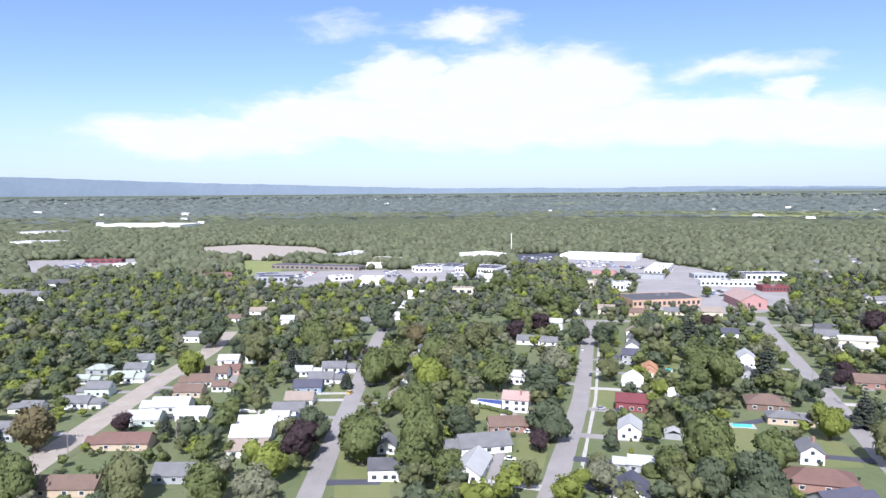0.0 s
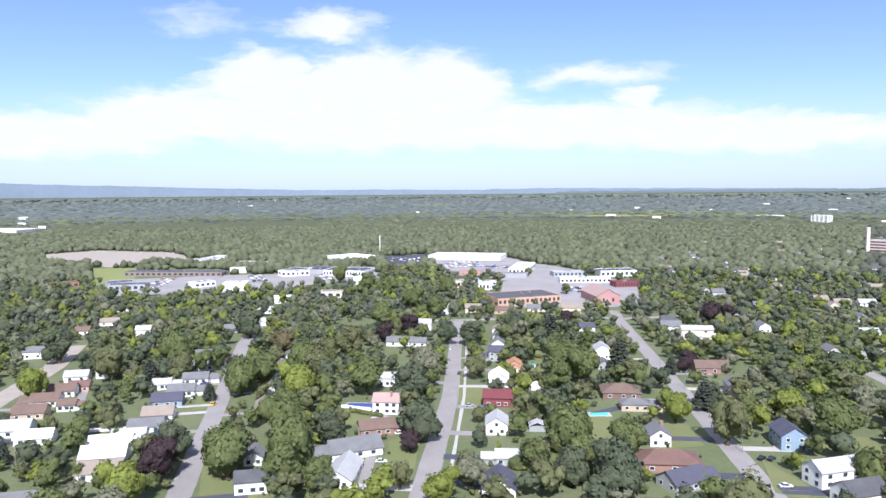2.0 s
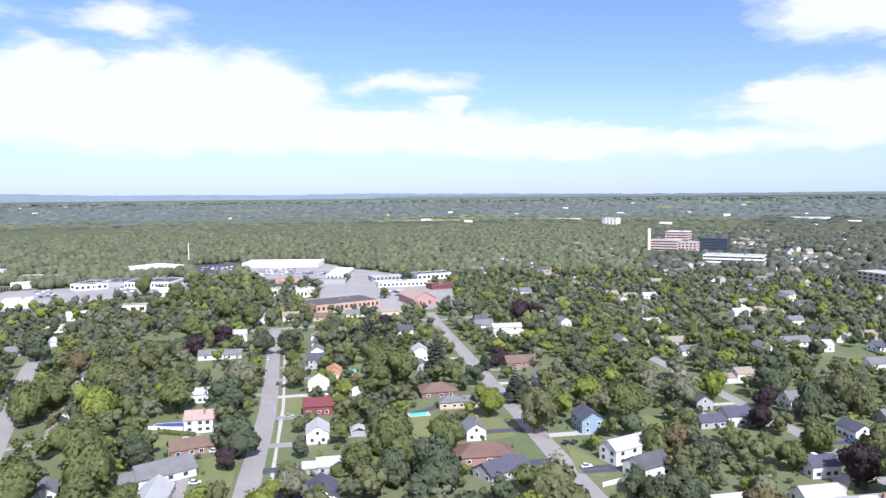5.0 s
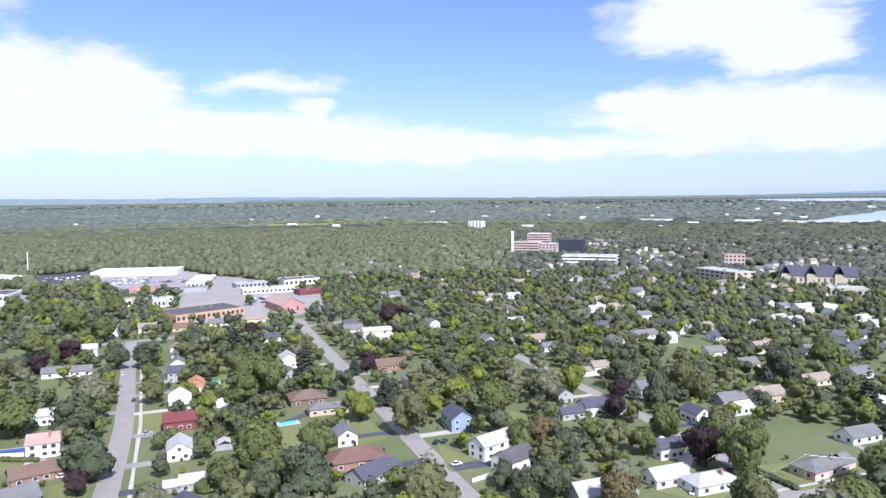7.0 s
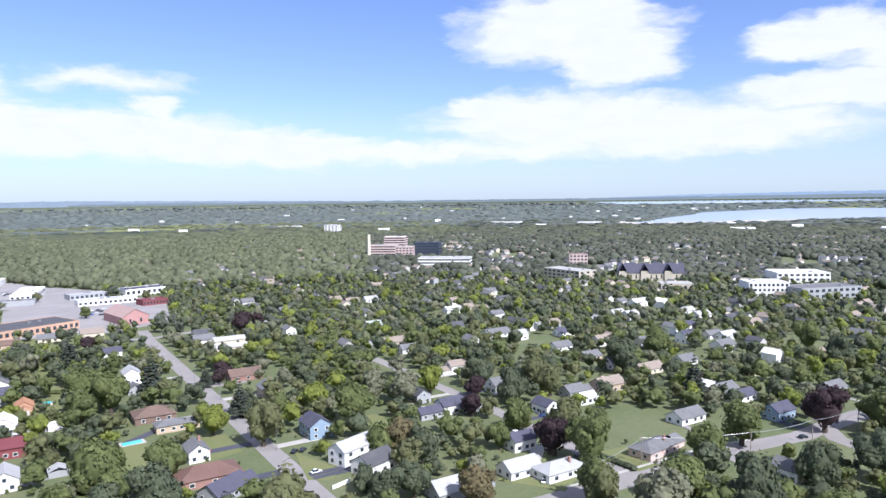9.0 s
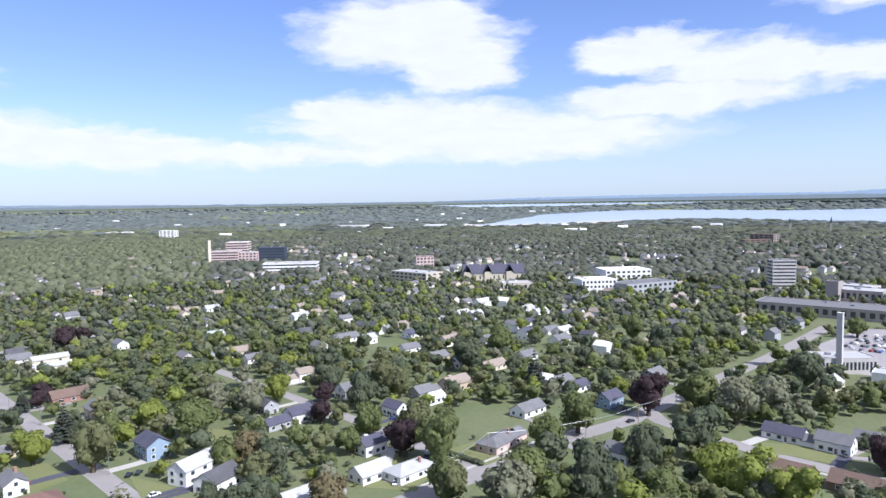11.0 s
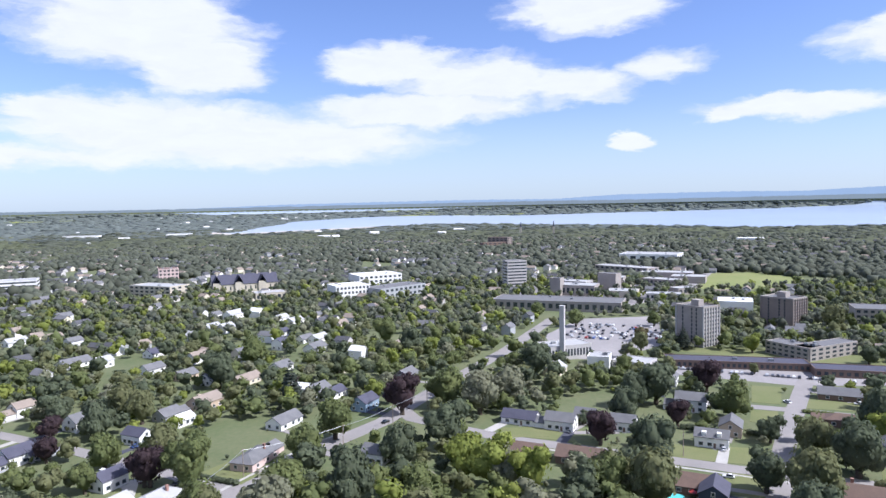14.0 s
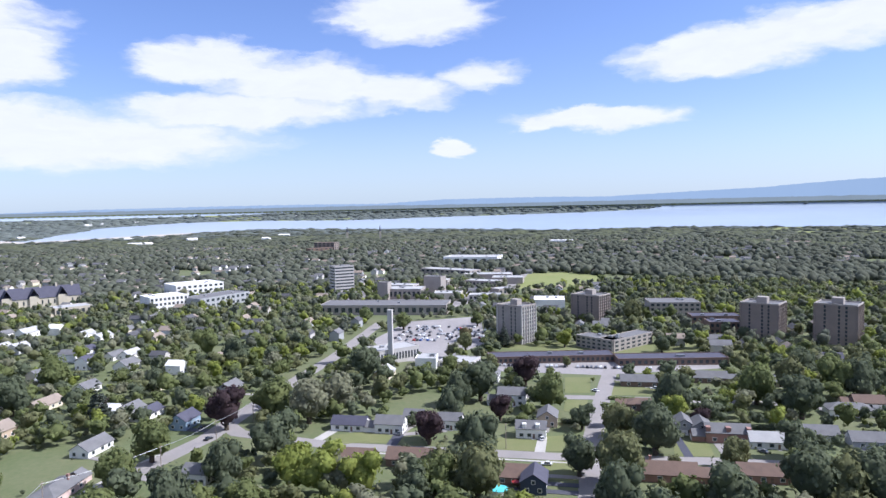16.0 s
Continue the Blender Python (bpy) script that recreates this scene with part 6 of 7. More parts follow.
tree(-115.1, 280.9, 3.3, "spruce")
tree(-159.2, 264.3, 8.0, "rust")
tree(-130.3, 322.0, 7.6, "dark")
tree(-79.0, 297.0, 8.0, "green")
tree(-122.8, 413.9, 8.0, "dark")
tree(-30.4, 249.1, 8.0, "green")
tree(-11.4, 300.1, 7.6, "green")
tree(-8.4, 256.0, 8.0, "green")
tree(-76.0, 214.6, 7.1, "green")
tree(-82.4, 258.8, 5.3, "green")
tree(-102.4, 217.2, 8.0, "olive")
tree(-132.5, 231.5, 5.0, "dark")
tree(-139.9, 218.6, 7.5, "green")
tree(-181.7, 283.4, 5.4, "dark")
tree(-36.0, 355.4, 8.0, "green")
tree(-53.8, 410.4, 7.8, "green")
tree(-44.1, 403.4, 4.4, "plum")
tree(-43.0, 499.2, 8.0, "dark")
tree(-85.5, 388.3, 5.0, "spruce")
tree(-69.8, 397.0, 6.2, "olive")
tree(-120.9, 232.1, 7.3, "olive")
tree(-79.5, 427.7, 8.0, "green")
tree(-50.1, 349.7, 3.5, "spruce")
tree(-150.2, 448.3, 8.0, "dark")
tree(-107.3, 398.1, 8.0, "olive")
tree(-32.4, 263.3, 8.0, "green")
tree(-12.4, 281.7, 8.0, "green")
tree(-7.9, 337.8, 8.0, "yellow")
tree(6.3, 273.2, 5.7, "dark")
tree(3.0, 248.3, 5.3, "green")
tree(47.7, 460.8, 6.2, "plum")
tree(66.6, 481.9, 6.9, "plum")
tree(44.5, 320.0, 8.0, "dark")
tree(57.9, 358.6, 8.0, "willow")
tree(42.8, 272.4, 7.7, "dark")
tree(36.4, 260.5, 3.9, "plum")
tree(87.5, 447.8, 7.3, "dark")
tree(101.9, 438.9, 7.7, "dark")
tree(51.1, 222.7, 8.0, "willow")
tree(39.4, 211.9, 5.7, "yellow")
tree(26.2, 342.4, 8.0, "green")
tree(2.5, 379.3, 8.0, "olive")
tree(51.5, 519.0, 8.0, "green")
tree(-11.2, 240.5, 6.8, "green")
tree(0.3, 231.4, 5.5, "green")
tree(28.0, 228.0, 4.4, "olive")
tree(137.1, 466.9, 6.9, "dark")
tree(86.3, 359.7, 5.9, "olive")
tree(95.9, 404.0, 4.7, "green")
tree(-55.4, 280.3, 5.9, "dark")
tree(-54.9, 259.8, 5.6, "plum")
tree(22.1, 424.3, 8.0, "olive")
tree(98.1, 545.5, 8.0, "green")
tree(85.6, 580.8, 8.0, "green")
tree(-18.1, 444.5, 7.2, "rust")
tree(-5.0, 389.3, 8.0, "green")
tree(-25.7, 367.7, 8.0, "green")
tree(70.8, 289.1, 3.3, "olive")
tree(94.0, 245.7, 8.0, "green")
tree(122.9, 332.6, 8.0, "green")
tree(138.2, 338.3, 8.0, "green")
tree(116.0, 236.8, 7.6, "green")
tree(153.4, 270.7, 6.4, "yellow")
tree(175.6, 285.0, 5.5, "spruce")
tree(154.4, 310.0, 8.0, "willow")
tree(209.4, 357.3, 4.8, "plum")
tree(189.2, 495.3, 4.7, "plum")
tree(162.5, 455.0, 6.5, "spruce")
tree(92.5, 283.0, 4.1, "olive")
tree(97.8, 208.5, 8.0, "dark")
tree(85.7, 219.6, 6.1, "dark")
tree(77.6, 232.7, 5.8, "green")
tree(95.6, 231.9, 5.9, "green")
tree(165.6, 353.1, 7.0, "spruce")
tree(295.4, 475.0, 7.4, "plum")
tree(76.0, 220.2, 4.4, "olive")
tree(135.8, 362.1, 8.0, "green")
tree(123.9, 176.3, 8.0, "olive")
tree(160.1, 242.9, 8.0, "olive")
tree(200.3, 259.4, 6.7, "yellow")
tree(203.9, 236.2, 8.0, "green")
tree(237.9, 238.4, 8.0, "willow")
tree(222.6, 340.1, 8.0, "willow")
tree(200.8, 346.6, 4.3, "plum")
tree(192.7, 346.5, 3.9, "spruce")
tree(306.8, 489.2, 6.6, "plum")
tree(313.8, 481.0, 5.6, "plum")
tree(261.9, 243.0, 6.5, "yellow")
tree(189.8, 192.6, 6.9, "rust")
tree(188.7, 179.0, 6.1, "dark")
tree(183.8, 197.3, 6.3, "green")
tree(156.1, 175.4, 4.5, "dark")
tree(156.3, 164.2, 5.4, "dark")
tree(164.3, 159.5, 5.5, "dark")
tree(170.1, 156.1, 6.6, "dark")
tree(184.0, 151.6, 8.0, "dark")
tree(219.6, 165.2, 5.7, "green")
tree(243.1, 173.6, 6.2, "green")
tree(228.1, 147.2, 6.3, "plum")
tree(271.4, 220.2, 5.1, "plum")
tree(245.7, 201.6, 5.2, "plum")
tree(197.2, 108.1, 6.7, "olive")
tree(226.6, 129.3, 8.0, "green")
tree(254.3, 154.6, 6.8, "olive")
tree(172.6, 139.0, 6.4, "rust")
tree(276.0, 200.8, 7.8, "dark")
tree(287.4, 229.2, 8.0, "dark")
tree(305.0, 206.9, 8.0, "olive")
tree(297.1, 192.2, 7.2, "olive")
tree(339.5, 134.3, 6.6, "spruce")
tree(333.2, 96.4, 6.6, "spruce")
tree(392.4, 88.3, 8.0, "green")
tree(457.1, 95.5, 8.0, "dark")
tree(362.5, 185.8, 8.0, "dark")
tree(413.1, 188.5, 8.0, "green")
tree(400.8, 128.7, 7.5, "dark")
tree(437.8, 257.9, 3.2, "spruce")
tree(488.8, 119.9, 8.0, "green")
tree(415.0, 0.2, 7.4, "yellow")
tree(416.9, 11.7, 6.7, "dark")
tree(479.4, -129.8, 5.7, "yellow")
tree(449.7, -188.7, 8.0, "dark")
tree(490.1, -88.1, 5.3, "spruce")
tree(362.2, -232.1, 8.0, "dark")
tree(237.1, 789.4, 8.0, "olive")
tree(31.1, 785.4, 8.0, "green")
tree(55.7, 700.6, 8.0, "green")
tree(73.0, 661.3, 8.0, "green")
tree(129.2, 657.7, 8.0, "green")
tree(336.5, 722.4, 4.2, "olive")
tree(206.7, 755.7, 4.8, "green")
tree(246.1, 646.5, 4.9, "green")
tree(255.3, 797.6, 5.2, "olive")
tree(561.6, -135.6, 5.1, "green")
tree(578.1, -80.7, 5.7, "green")
tree(514.1, -63.3, 5.1, "rust")
tree(567.5, -212.2, 8.0, "olive")
tree(612.2, 14.1, 6.5, "green")
tree(572.3, -18.2, 6.6, "green")
car_rows("plaza_cars", "many parked cars in the plaza car park", 210.5, 946.1, 100, 8, 30, 0.55, 1)
car_rows("plaza_cars", "many parked cars in the dark car park", 141.5, 1030.9, 100, 7, 18, 0.40, 2)
car_rows("campus_cars", "many parked cars in the campus car park", 550.1, -51.8, 106, 10, 26, 0.38, 3)
car_rows("mall_cars", "row of parked cars before the long building", 422.9, -115.0, 106, 1, 50, 0.60, 4)
car_rows("yard_cars", "parked cars at the shops", 188.8, 763.0, 100, 3, 30, 0.40, 5)
car_rows("yard_cars", "parked cars in the yards of the shops", -166.1, 831.2, 92, 3, 40, 0.35, 6)
car_rows("dealer_cars", "parked cars at a dealer yard", -509.4, 970.0, 90, 6, 26, 0.60, 7)
car_rows("yard_cars", "parked cars on a campus yard", 1074.4, -188.8, 106, 4, 26, 0.50, 8)
car_rows("yard_cars", "parked cars beside the brick shop", 270.2, 668.7, 96, 4, 14, 0.40, 9)
car_rows("yard_cars", "parked cars along the shop yards", 20.0, 845.0, 96, 3, 30, 0.45, 10)
car_rows("yard_cars", "parked cars around the plaza shops", 250.0, 905.0, 60, 4, 14, 0.5, 11)
car_rows("yard_cars", "parked cars on the pale shop lots", -60.0, 855.0, 80, 3, 24, 0.45, 12)
tree(421.3, -115.8, 5.8, "olive")
tree(416.7, -42.3, 5.0, "green")
tree(480.8, -59.0, 5.8, "olive")

# ---- trees without a place of their own ----
SPOTS = np.array(HOUSES)
CELL, LOW, WIDE = 2.0, -700.0, 850
gx, gy = np.meshgrid(LOW + CELL * np.arange(WIDE), LOW + CELL * np.arange(WIDE), indexing="ij")


def inside_all(x, y, poly):
    """Which of many points lie inside a polygon."""
    hit = np.zeros(np.shape(x), bool)
    for (x0, y0), (x1, y1) in zip(poly, poly[1:] + poly[:1]):
        if y0 != y1:
            hit ^= ((y0 > y) != (y1 > y)) & (x < (x1 - x0) * (y - y0) / (y1 - y0) + x0)
    return hit


def open_at(x, y):
    i, j = int((x - LOW) / CELL), int((y - LOW) / CELL)
    return 0 <= i < WIDE and 0 <= j < WIDE and bool(kept_free[i, j])


def blocked(x, y, r, high, strict):
    """Whether a tree here would stand on a road, a lot or a house, or stand before one that lies open to the walk."""
    d = math.hypot(x, y)
    if open_at(x, y) or open_at(x + r * 0.6, y) or open_at(x - r * 0.6, y) or open_at(x, y + r * 0.6) or open_at(x, y - r * 0.6):
        return True
    reach = d * EYE / (EYE - high * 0.8) - d
    if strict and (open_at(x * (1 + reach * 0.5 / d), y * (1 + reach * 0.5 / d)) or open_at(x * (1 + reach / d), y * (1 + reach / d))):
        return True
    sx, sy, sr = SPOTS.T
    if (np.hypot(x - sx, y - sy) < sr * 0.8 + r * 0.7).any():
        return True
    if not strict:
        return False
    sx, sy, sr = own.T
    off = np.abs(sx * y - sy * x) / d
    along = (sx * x + sy * y) / d - d
    return bool(((off < sr * 0.6 + r * 0.75) & (along > 0) & (along < reach * 0.8)).any())


rng = np.random.RandomState(11)
grid = {}

# drives from the street to the houses beside it, and shrubs round the walls
bushes = []
for hx, hy, hr in HOUSES:
    if not 180 < math.hypot(hx, hy) < 430 or hr > 14:
        continue
    best = None
    for ax, ay, bx, by, w in ROADS:
        dx, dy = bx - ax, by - ay
        t = min(1, max(0, ((hx - ax) * dx + (hy - ay) * dy) / (dx * dx + dy * dy)))
        px, py = ax + t * dx, ay + t * dy
        d = math.hypot(hx - px, hy - py)
        if w > 2 and d < 38 and (best is None or d < best[0]):
            best = (d, px, py, dx, dy, w)
    if best:
        d, px, py, dx, dy, w = best
        n = math.hypot(dx, dy)
        side = rng.choice((-1, 1)) * hr * 0.62
        ox, oy = dx / n * side, dy / n * side
        ux, uy = (hx - px) / d, (hy - py) / d
        drive = road("driveway", [(px + ox + ux * (w - 0.3), py + oy + uy * (w - 0.3)), (hx + ox - ux * 1.0, hy + oy - uy * 1.0)], rng.uniform(3.0, 5.2),
                     (ASPHALT, CONCRETE, DARKLOT, ASPHALT)[rng.randint(4)], "short paved drive beside a house", z=0.12 + 0.002 * rng.randint(20))
        if rng.rand() < 0.3:
            car(hx + ox - ux * 4.5, hy + oy - uy * 4.5, math.degrees(math.atan2(ux, uy)), ("white", "black", "silver", "grey", "red", "blue")[rng.randint(6)])
    for k in range(rng.randint(3, 8)):
        a = rng.uniform(0, TAU)
        bushes.append((hx + math.cos(a) * hr * rng.uniform(0.85, 1.3), hy + math.sin(a) * hr * rng.uniform(0.85, 1.3), rng.uniform(0.6, 1.5)))


kept_free = np.zeros(gx.shape, bool)
for ax, ay, bx, by, w in ROADS:
    dx, dy = bx - ax, by - ay
    t = np.clip(((gx - ax) * dx + (gy - ay) * dy) / (dx * dx + dy * dy), 0, 1)
    kept_free |= (gx - ax - t * dx) ** 2 + (gy - ay - t * dy) ** 2 < (w + 0.6) ** 2
for p in LOTS:
    kept_free |= inside_all(gx, gy, p)


def free(x, y, r, share=0.75):
    cx, cy = int(x // 12), int(y // 12)
    for i in range(cx - 2, cx + 3):
        for j in range(cy - 2, cy + 3):
            for a, b, c in grid.get((i, j), ()):
                if (a - x) ** 2 + (b - y) ** 2 < ((c + r) * share) ** 2:
                    return False
    grid.setdefault((cx, cy), []).append((x, y, r))
    return True


for a, b, c in TREES:
    grid.setdefault((int(a // 12), int(b // 12)), []).append((a, b, c))

FOREST = [[(-722.6, 1132.1), (-251.3, 387.6), (-226.7, 413.2), (-195.0, 442.3), (-201.8, 565.5), (-195.9, 655.9), (-226.6, 782.3), (-311.7, 840.3), (-472.1, 1065.0)], [(-3028.7, 4774.9), (2075.8, 3274.6), (742.2, 1166.3), (404.1, 1197.9), (204.5, 1169.5), (-239.3, 1310.9), (-492.1, 1394.0), (-449.6, 1216.5), (-635.3, 994.1)], [(1099.8, -369.6), (974.1, -749.1), (555.5, -430.0), (635.0, -303.1), (759.3, -243.1)]]
MEADOW = [[(-538.1, 2015.0), (-466.8, 2569.0), (32.7, 2578.8), (9.8, 2173.6), (-373.9, 2055.5)]]


# small houses in rows along the streets further off; each wall mesh holds those of one colour
bw, br = [[], [], [], []], [[], [], []]
along = Vector((math.sin(radians(16)), math.cos(radians(16))))
own = SPOTS.copy()
for i in range(-40, 60):
    for j in range(-80, 140):
        k = rng.randint(12)
        across = i * 37 + (9 if i % 2 else -9) + rng.uniform(-3, 3)
        down = j * 23 + rng.uniform(-4, 4)
        x, y = along.x * down + along.y * across, along.y * down - along.x * across
        d, a = math.hypot(x, y), math.degrees(math.atan2(x, y))
        luck = rng.rand()
        if not 470 < d < 1950 or not -5 < a < 126 or luck > (0.62 if a > 42 else 0.4 if a > 28 and d < 1200 else 0.22 if d > 1150 else 0.0) * (1 if d > 800 else 0.62):
            continue
        if water_at(np.float64(a), np.float64(d * 1.04)) or beach_at(np.float64(a), np.float64(d)) or (np.hypot(x - own[:, 0], y - own[:, 1]) < own[:, 2] + 6).any():
            continue
        if any(inside_all(x, y, p) for p in LOTS + FOREST) or open_at(x, y):
            continue
        HOUSES.append((x, y, 6.5))
        L, W, hgt = rng.uniform(9, 14), rng.uniform(7, 9), rng.uniform(3.2, 6.4)
        m = np.array(face_az(x, y, 16 + 90 * rng.randint(2)))
        tr = lambda v: np.asarray(v) @ m[:3, :3].T + m[:3, 3]
        v, f = box(-W / 2, W / 2, -L / 2, L / 2, -0.3, hgt)
        bw[k % 4].append((tr(v), f))
        for v, f in gable(L, W, hgt, W * 0.33):
            br[k % 3].append((tr(v), f))
        for s in (-1, 1):
            bw[k % 4].append((tr([(-W / 2, s * L / 2, hgt), (W / 2, s * L / 2, hgt), (0, s * L / 2, hgt + W * 0.33), (0, s * L / 2, hgt + W * 0.33)]), [(0, 1, 2, 3)]))
SPOTS = np.array(HOUSES)
for bits, key in zip(bw + br, ("white", "cream", "pale", "grey", "grey", "dark", "tan")):
    v, f = soup(bits)
    roofs = len(bits) and any(bits is q for q in br)
    name = "far_house_roofs" if roofs else "far_house_walls"
    tagged(put(name, mesh_np(name, v, f, (ROOFS if roofs else WALLS)[key])), f"{key} {'roofs' if roofs else 'house walls'} showing between distant trees", "houses", kind="stuff")

near_trees, mid_trees = [], []
N = 42000
cd, ca = np.sqrt(rng.uniform(185 ** 2, 900 ** 2, N)), np.radians(rng.uniform(-37, 131, N))
cx, cy = cd * np.sin(ca), cd * np.cos(ca)
dense_at = np.zeros(N, bool)
for p in FOREST:
    dense_at |= inside_all(cx, cy, p)
thin = (noise_field(cx, cy, 0.04, 21) < -0.85 + np.where(cd < 400, 0.1, 0.0)) & ~dense_at
for p in MEADOW:
    thin |= inside_all(cx, cy, p)
for x, y, d, dense in zip(cx[~thin], cy[~thin], cd[~thin], dense_at[~thin]):
    r = rng.uniform(3.6, 7.4) if not dense else rng.uniform(4.2, 7.8)
    if rng.rand() < 0.14 and not dense:
        r = rng.uniform(1.3, 3.0)
    strict = rng.rand() < (0.95 if d < 340 else 0.75)
    if blocked(x, y, r, r * 2.2, strict) or not free(x, y, r, 0.58 if dense else 0.62):
        continue
    (near_trees if d < 330 else mid_trees).append((x, y, r, dense))

KINDS = ["green"] * 8 + ["dark"] * 3 + ["olive"] * 3 + ["willow"] * 3 + ["yellow"] + ["plum"] + ["poplar"] + ["spruce"] * 2
near_trees.sort(key=lambda q: q[0] ** 2 + q[1] ** 2)
for x, y, r, dense in near_trees[:70]:
    kind = random.choice(KINDS)
    tree(x, y, r * 0.88 * (0.7 if kind in ("poplar", "spruce") else 1.0), kind)
mid_trees = near_trees[70:] + mid_trees


def stand(name, label, spots, mats, lobes, cards, card, base, seed, boughs=3):
    """Many trees in one mesh; each tree takes one of mats."""
    r0 = np.random.RandomState(seed)
    for mi, mat in enumerate(mats):
        bits = []
        for i in range(mi, len(spots), len(mats)):
            x, y, r = spots[i][:3]
            high = r * r0.uniform(1.6, 2.3)
            bits.append(crown(r0, np.array([x, y, high * 0.52]), r, high * 0.5, lobes, cards, card, base, boughs))
        if bits:
            v, f = soup(bits)
            tagged(put(name, mesh_np(name, v, f, mat, smooth=True)), label, "trees", kind="stuff")


mid_trees = [mid_trees[i] for i in rng.permutation(len(mid_trees))]
inner = [s for s in mid_trees if s[0] ** 2 + s[1] ** 2 < 520 ** 2]
outer = [s for s in mid_trees if s[0] ** 2 + s[1] ** 2 >= 520 ** 2]
stand("suburb_trees", "leafy trees of many greens between the houses", inner, [LEAF, LEAF_DARK, LEAF, LEAF_OLIVE, LEAF_DARK, LEAF_GREY, LEAF_OLIVE, LEAF_LIGHT, LEAF, LEAF_DARK], 7, 105, 0.22, ICO0, 3, 4)
stand("town_trees", "leafy trees further off in the town", outer, [LEAF, LEAF_DARK, TOWN, LEAF_OLIVE, LEAF_GREY, WOODS, LEAF_LIGHT, LEAF, LEAF_DARK, TOWN], 6, 22, 0.32, ICO0, 4, 2)

bushes = [b for b in bushes if not open_at(b[0], b[1])]
stand("garden_shrubs", "low green garden shrubs round the houses", bushes, [LEAF, LEAF_DARK, LEAF_OLIVE], 6, 20, 0.4, ICO0, 8)

# far crowns, one dented clump each
v0, f0 = ICO0
N = 80000
cd, ca = np.sqrt(rng.uniform(880 ** 2, 2050 ** 2, N)), rng.uniform(-37, 131, N)
cx, cy = cd * np.sin(np.radians(ca)), cd * np.cos(np.radians(ca))
keep = rng.rand(N) > (cd - 880) / 2600
for p in LOTS + MEADOW:
    keep &= ~inside_all(cx, cy, p)
keep &= ~water_at(ca, cd) & ~beach_at(ca, cd) & ~((ca > 45) & (noise_field(cx, cy, 0.03, 23) < -0.4))
for sx, sy, sr in HOUSES:
    if sx * sx + sy * sy > 800 ** 2:
        keep &= (cx - sx) ** 2 + (cy - sy) ** 2 > (sr * 0.9 + 3) ** 2
spots = []
for x, y, a in zip(cx[keep], cy[keep], ca[keep]):
    r = rng.uniform(3.8, 8.2)
    if free(x, y, r, 0.47):
        spots.append((x, y, r, a))
sp = np.array(spots)
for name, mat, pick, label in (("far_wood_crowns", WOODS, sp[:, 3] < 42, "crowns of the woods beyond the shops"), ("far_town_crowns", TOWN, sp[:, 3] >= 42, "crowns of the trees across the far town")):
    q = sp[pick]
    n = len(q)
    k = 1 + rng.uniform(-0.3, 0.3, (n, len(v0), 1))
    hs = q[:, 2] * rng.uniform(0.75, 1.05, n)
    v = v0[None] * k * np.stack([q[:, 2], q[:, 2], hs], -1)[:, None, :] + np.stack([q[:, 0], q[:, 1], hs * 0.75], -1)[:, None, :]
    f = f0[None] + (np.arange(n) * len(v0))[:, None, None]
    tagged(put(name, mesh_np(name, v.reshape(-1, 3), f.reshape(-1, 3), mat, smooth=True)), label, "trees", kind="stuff")

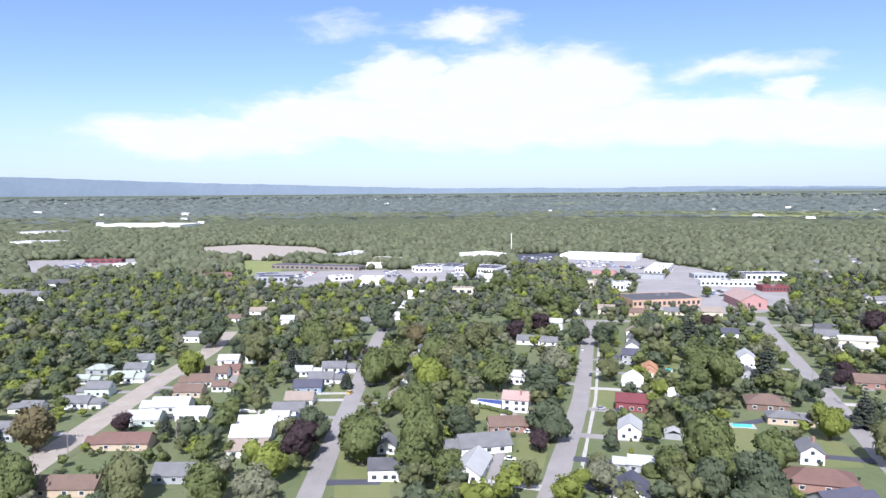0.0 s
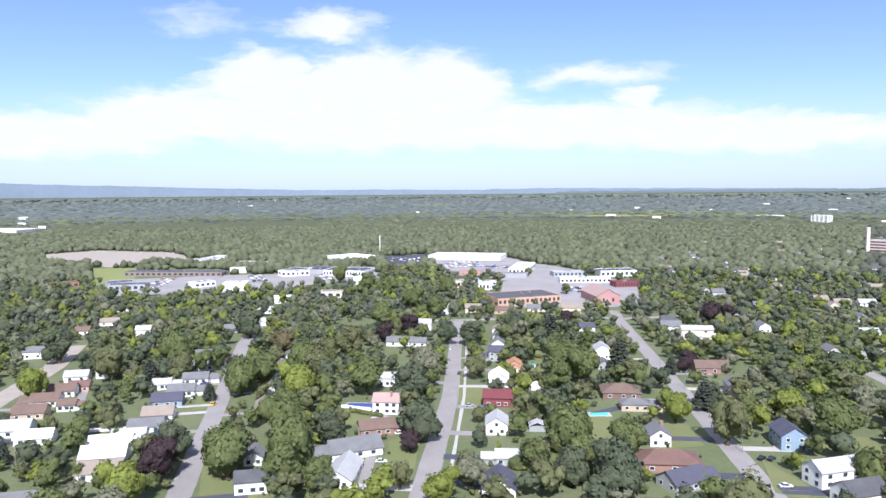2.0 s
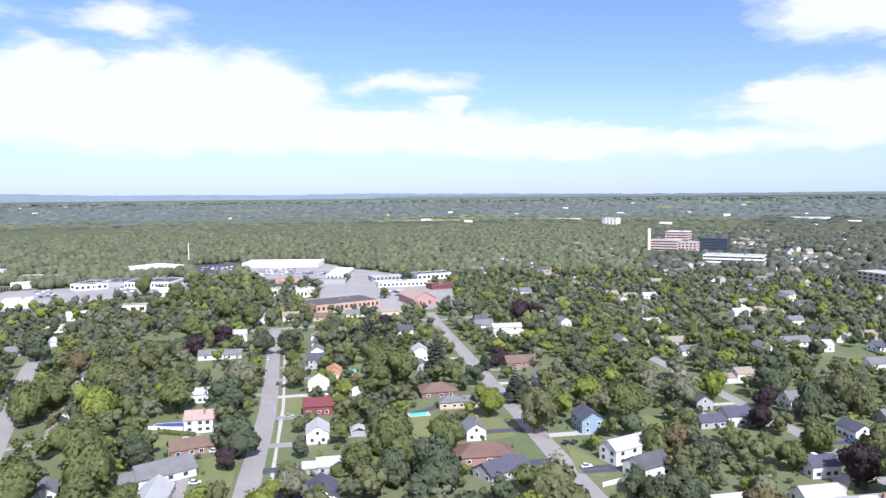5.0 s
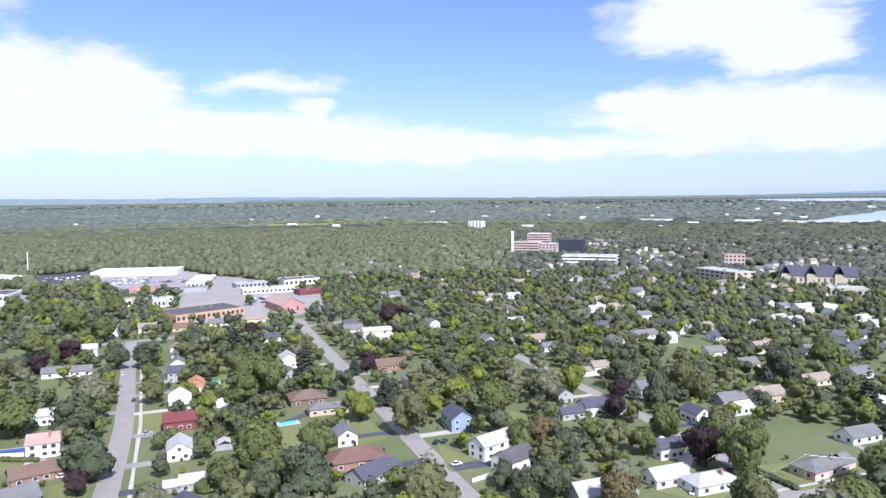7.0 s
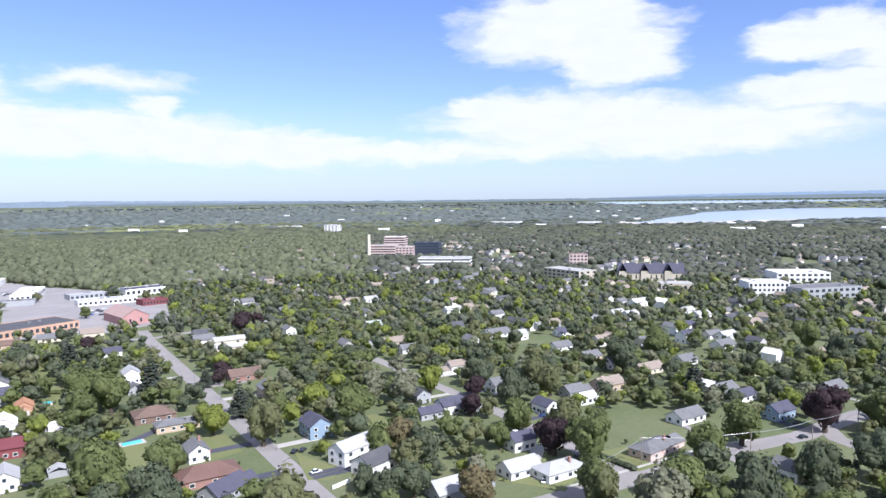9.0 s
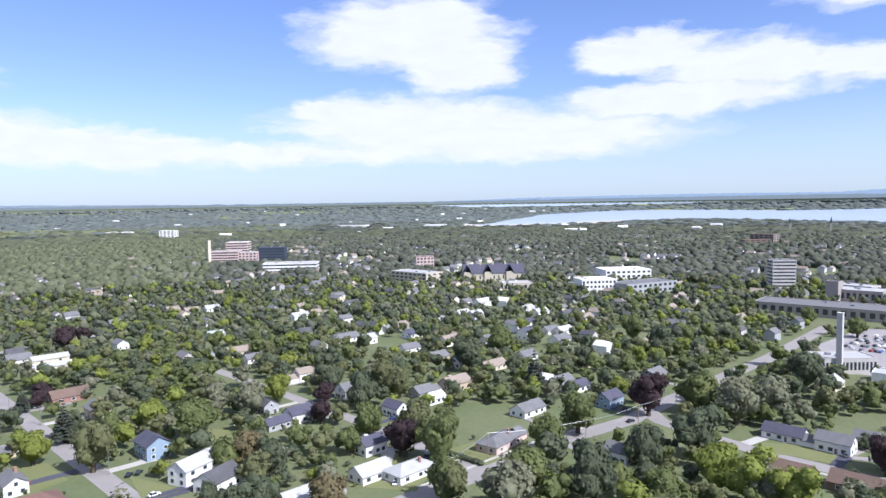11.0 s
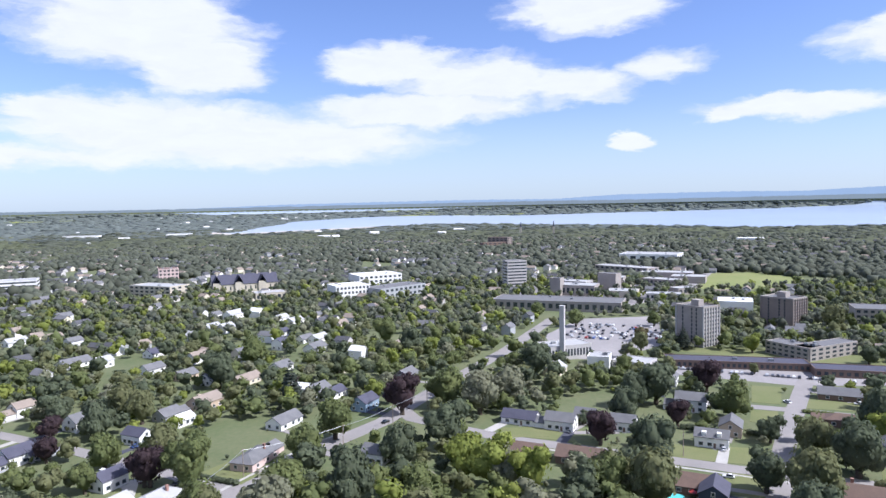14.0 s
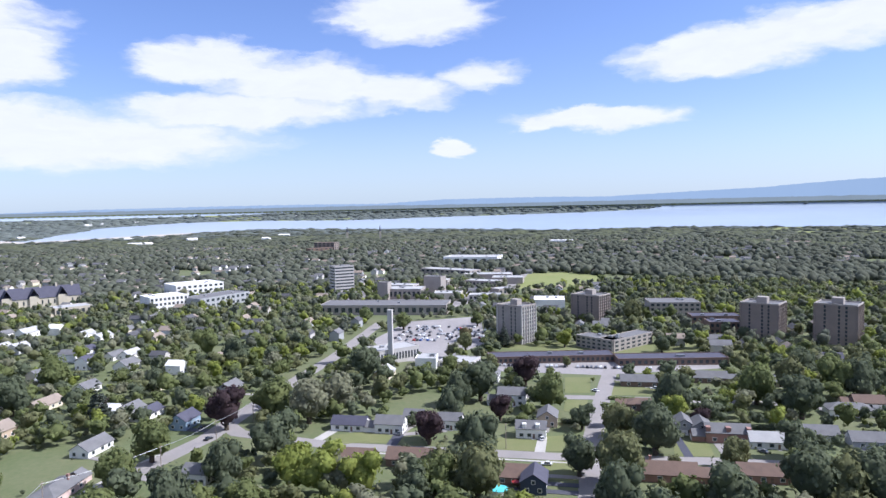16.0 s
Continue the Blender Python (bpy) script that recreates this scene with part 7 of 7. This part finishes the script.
# woods, hedges and copses out to the horizon: dented clumps that stand on the far land
N = 17000
ca, dip = rng.uniform(-40, 133, N), rng.uniform(0.3, 2.85, N)
cd = EYE / np.tan(np.radians(dip))
cx, cy = cd * np.sin(np.radians(ca)), cd * np.cos(np.radians(ca))
keep = ~water_at(ca, cd) & ~water_at(ca, cd * 1.03) & ~beach_at(ca, cd)
keep &= (noise_field(cx * 0.3, cy, 0.007, 7) < 0.62) | (rng.rand(N) < 0.1)
for p in MEADOW:
    keep &= ~inside_all(cx, cy, p)
ca, cd = ca[keep], cd[keep]
base = far_point(ca, cd, np.full(len(ca), 2.0))
size = rng.uniform(5, 10, len(ca)) * (1 + np.maximum(cd - 2000, 0) / 5000)
drawn = np.hypot(base[:, 0], base[:, 1]) / cd
for name, mat, pick, label in (("far_copses", WOODS, (cd < 3300) & (ca < 50), "uneven green woodland beyond the town"), ("far_copses", TOWN, (cd < 3300) & (ca >= 50), "green tree crowns towards the lake, dulled for haze"),
                               ("hazy_copses", HAZEWOODS, cd >= 3300, "woods near the horizon, tinted blue-green for haze")):
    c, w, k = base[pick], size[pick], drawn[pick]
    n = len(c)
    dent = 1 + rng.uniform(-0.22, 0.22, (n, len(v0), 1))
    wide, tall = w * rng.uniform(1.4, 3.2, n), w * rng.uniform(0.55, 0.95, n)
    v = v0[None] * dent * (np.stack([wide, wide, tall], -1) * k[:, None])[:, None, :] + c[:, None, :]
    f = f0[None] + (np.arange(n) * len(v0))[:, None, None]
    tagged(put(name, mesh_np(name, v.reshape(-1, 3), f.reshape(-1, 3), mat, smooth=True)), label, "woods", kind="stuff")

# pale sheds and farm buildings scattered far out
bits = []
for k in range(90):
    a, dip = rng.uniform(-36, 84), rng.uniform(0.5, 2.6)
    d = EYE / math.tan(radians(dip))
    if a < 30 and rng.rand() < 0.7 or water_at(np.float64(a), np.float64(d)) or beach_at(np.float64(a), np.float64(d)):
        continue
    p = far_point(np.float64(a), np.float64(d), 0.0)
    q = math.hypot(p[0], p[1]) / d
    w, h = rng.uniform(5, 20), rng.uniform(6, 11)
    v, f = soup([box(-w * q, w * q, -8 * q, 8 * q, 0, h * q)] + [(np.array(u)[:, [1, 0, 2]] * q, g) for u, g in gable(2 * w, 16, h, 3)])
    m = np.array(face_az(p[0], p[1], a + rng.uniform(-40, 40)))
    bits.append((v @ m[:3, :3].T + m[:3, 3] + (0, 0, p[2]), f))
v, f = soup(bits)
tagged(put("far_sheds", mesh_np("far_sheds", v, f, WALLS["white"])), "pale sheds and barns scattered far among woods", "sheds", kind="stuff")
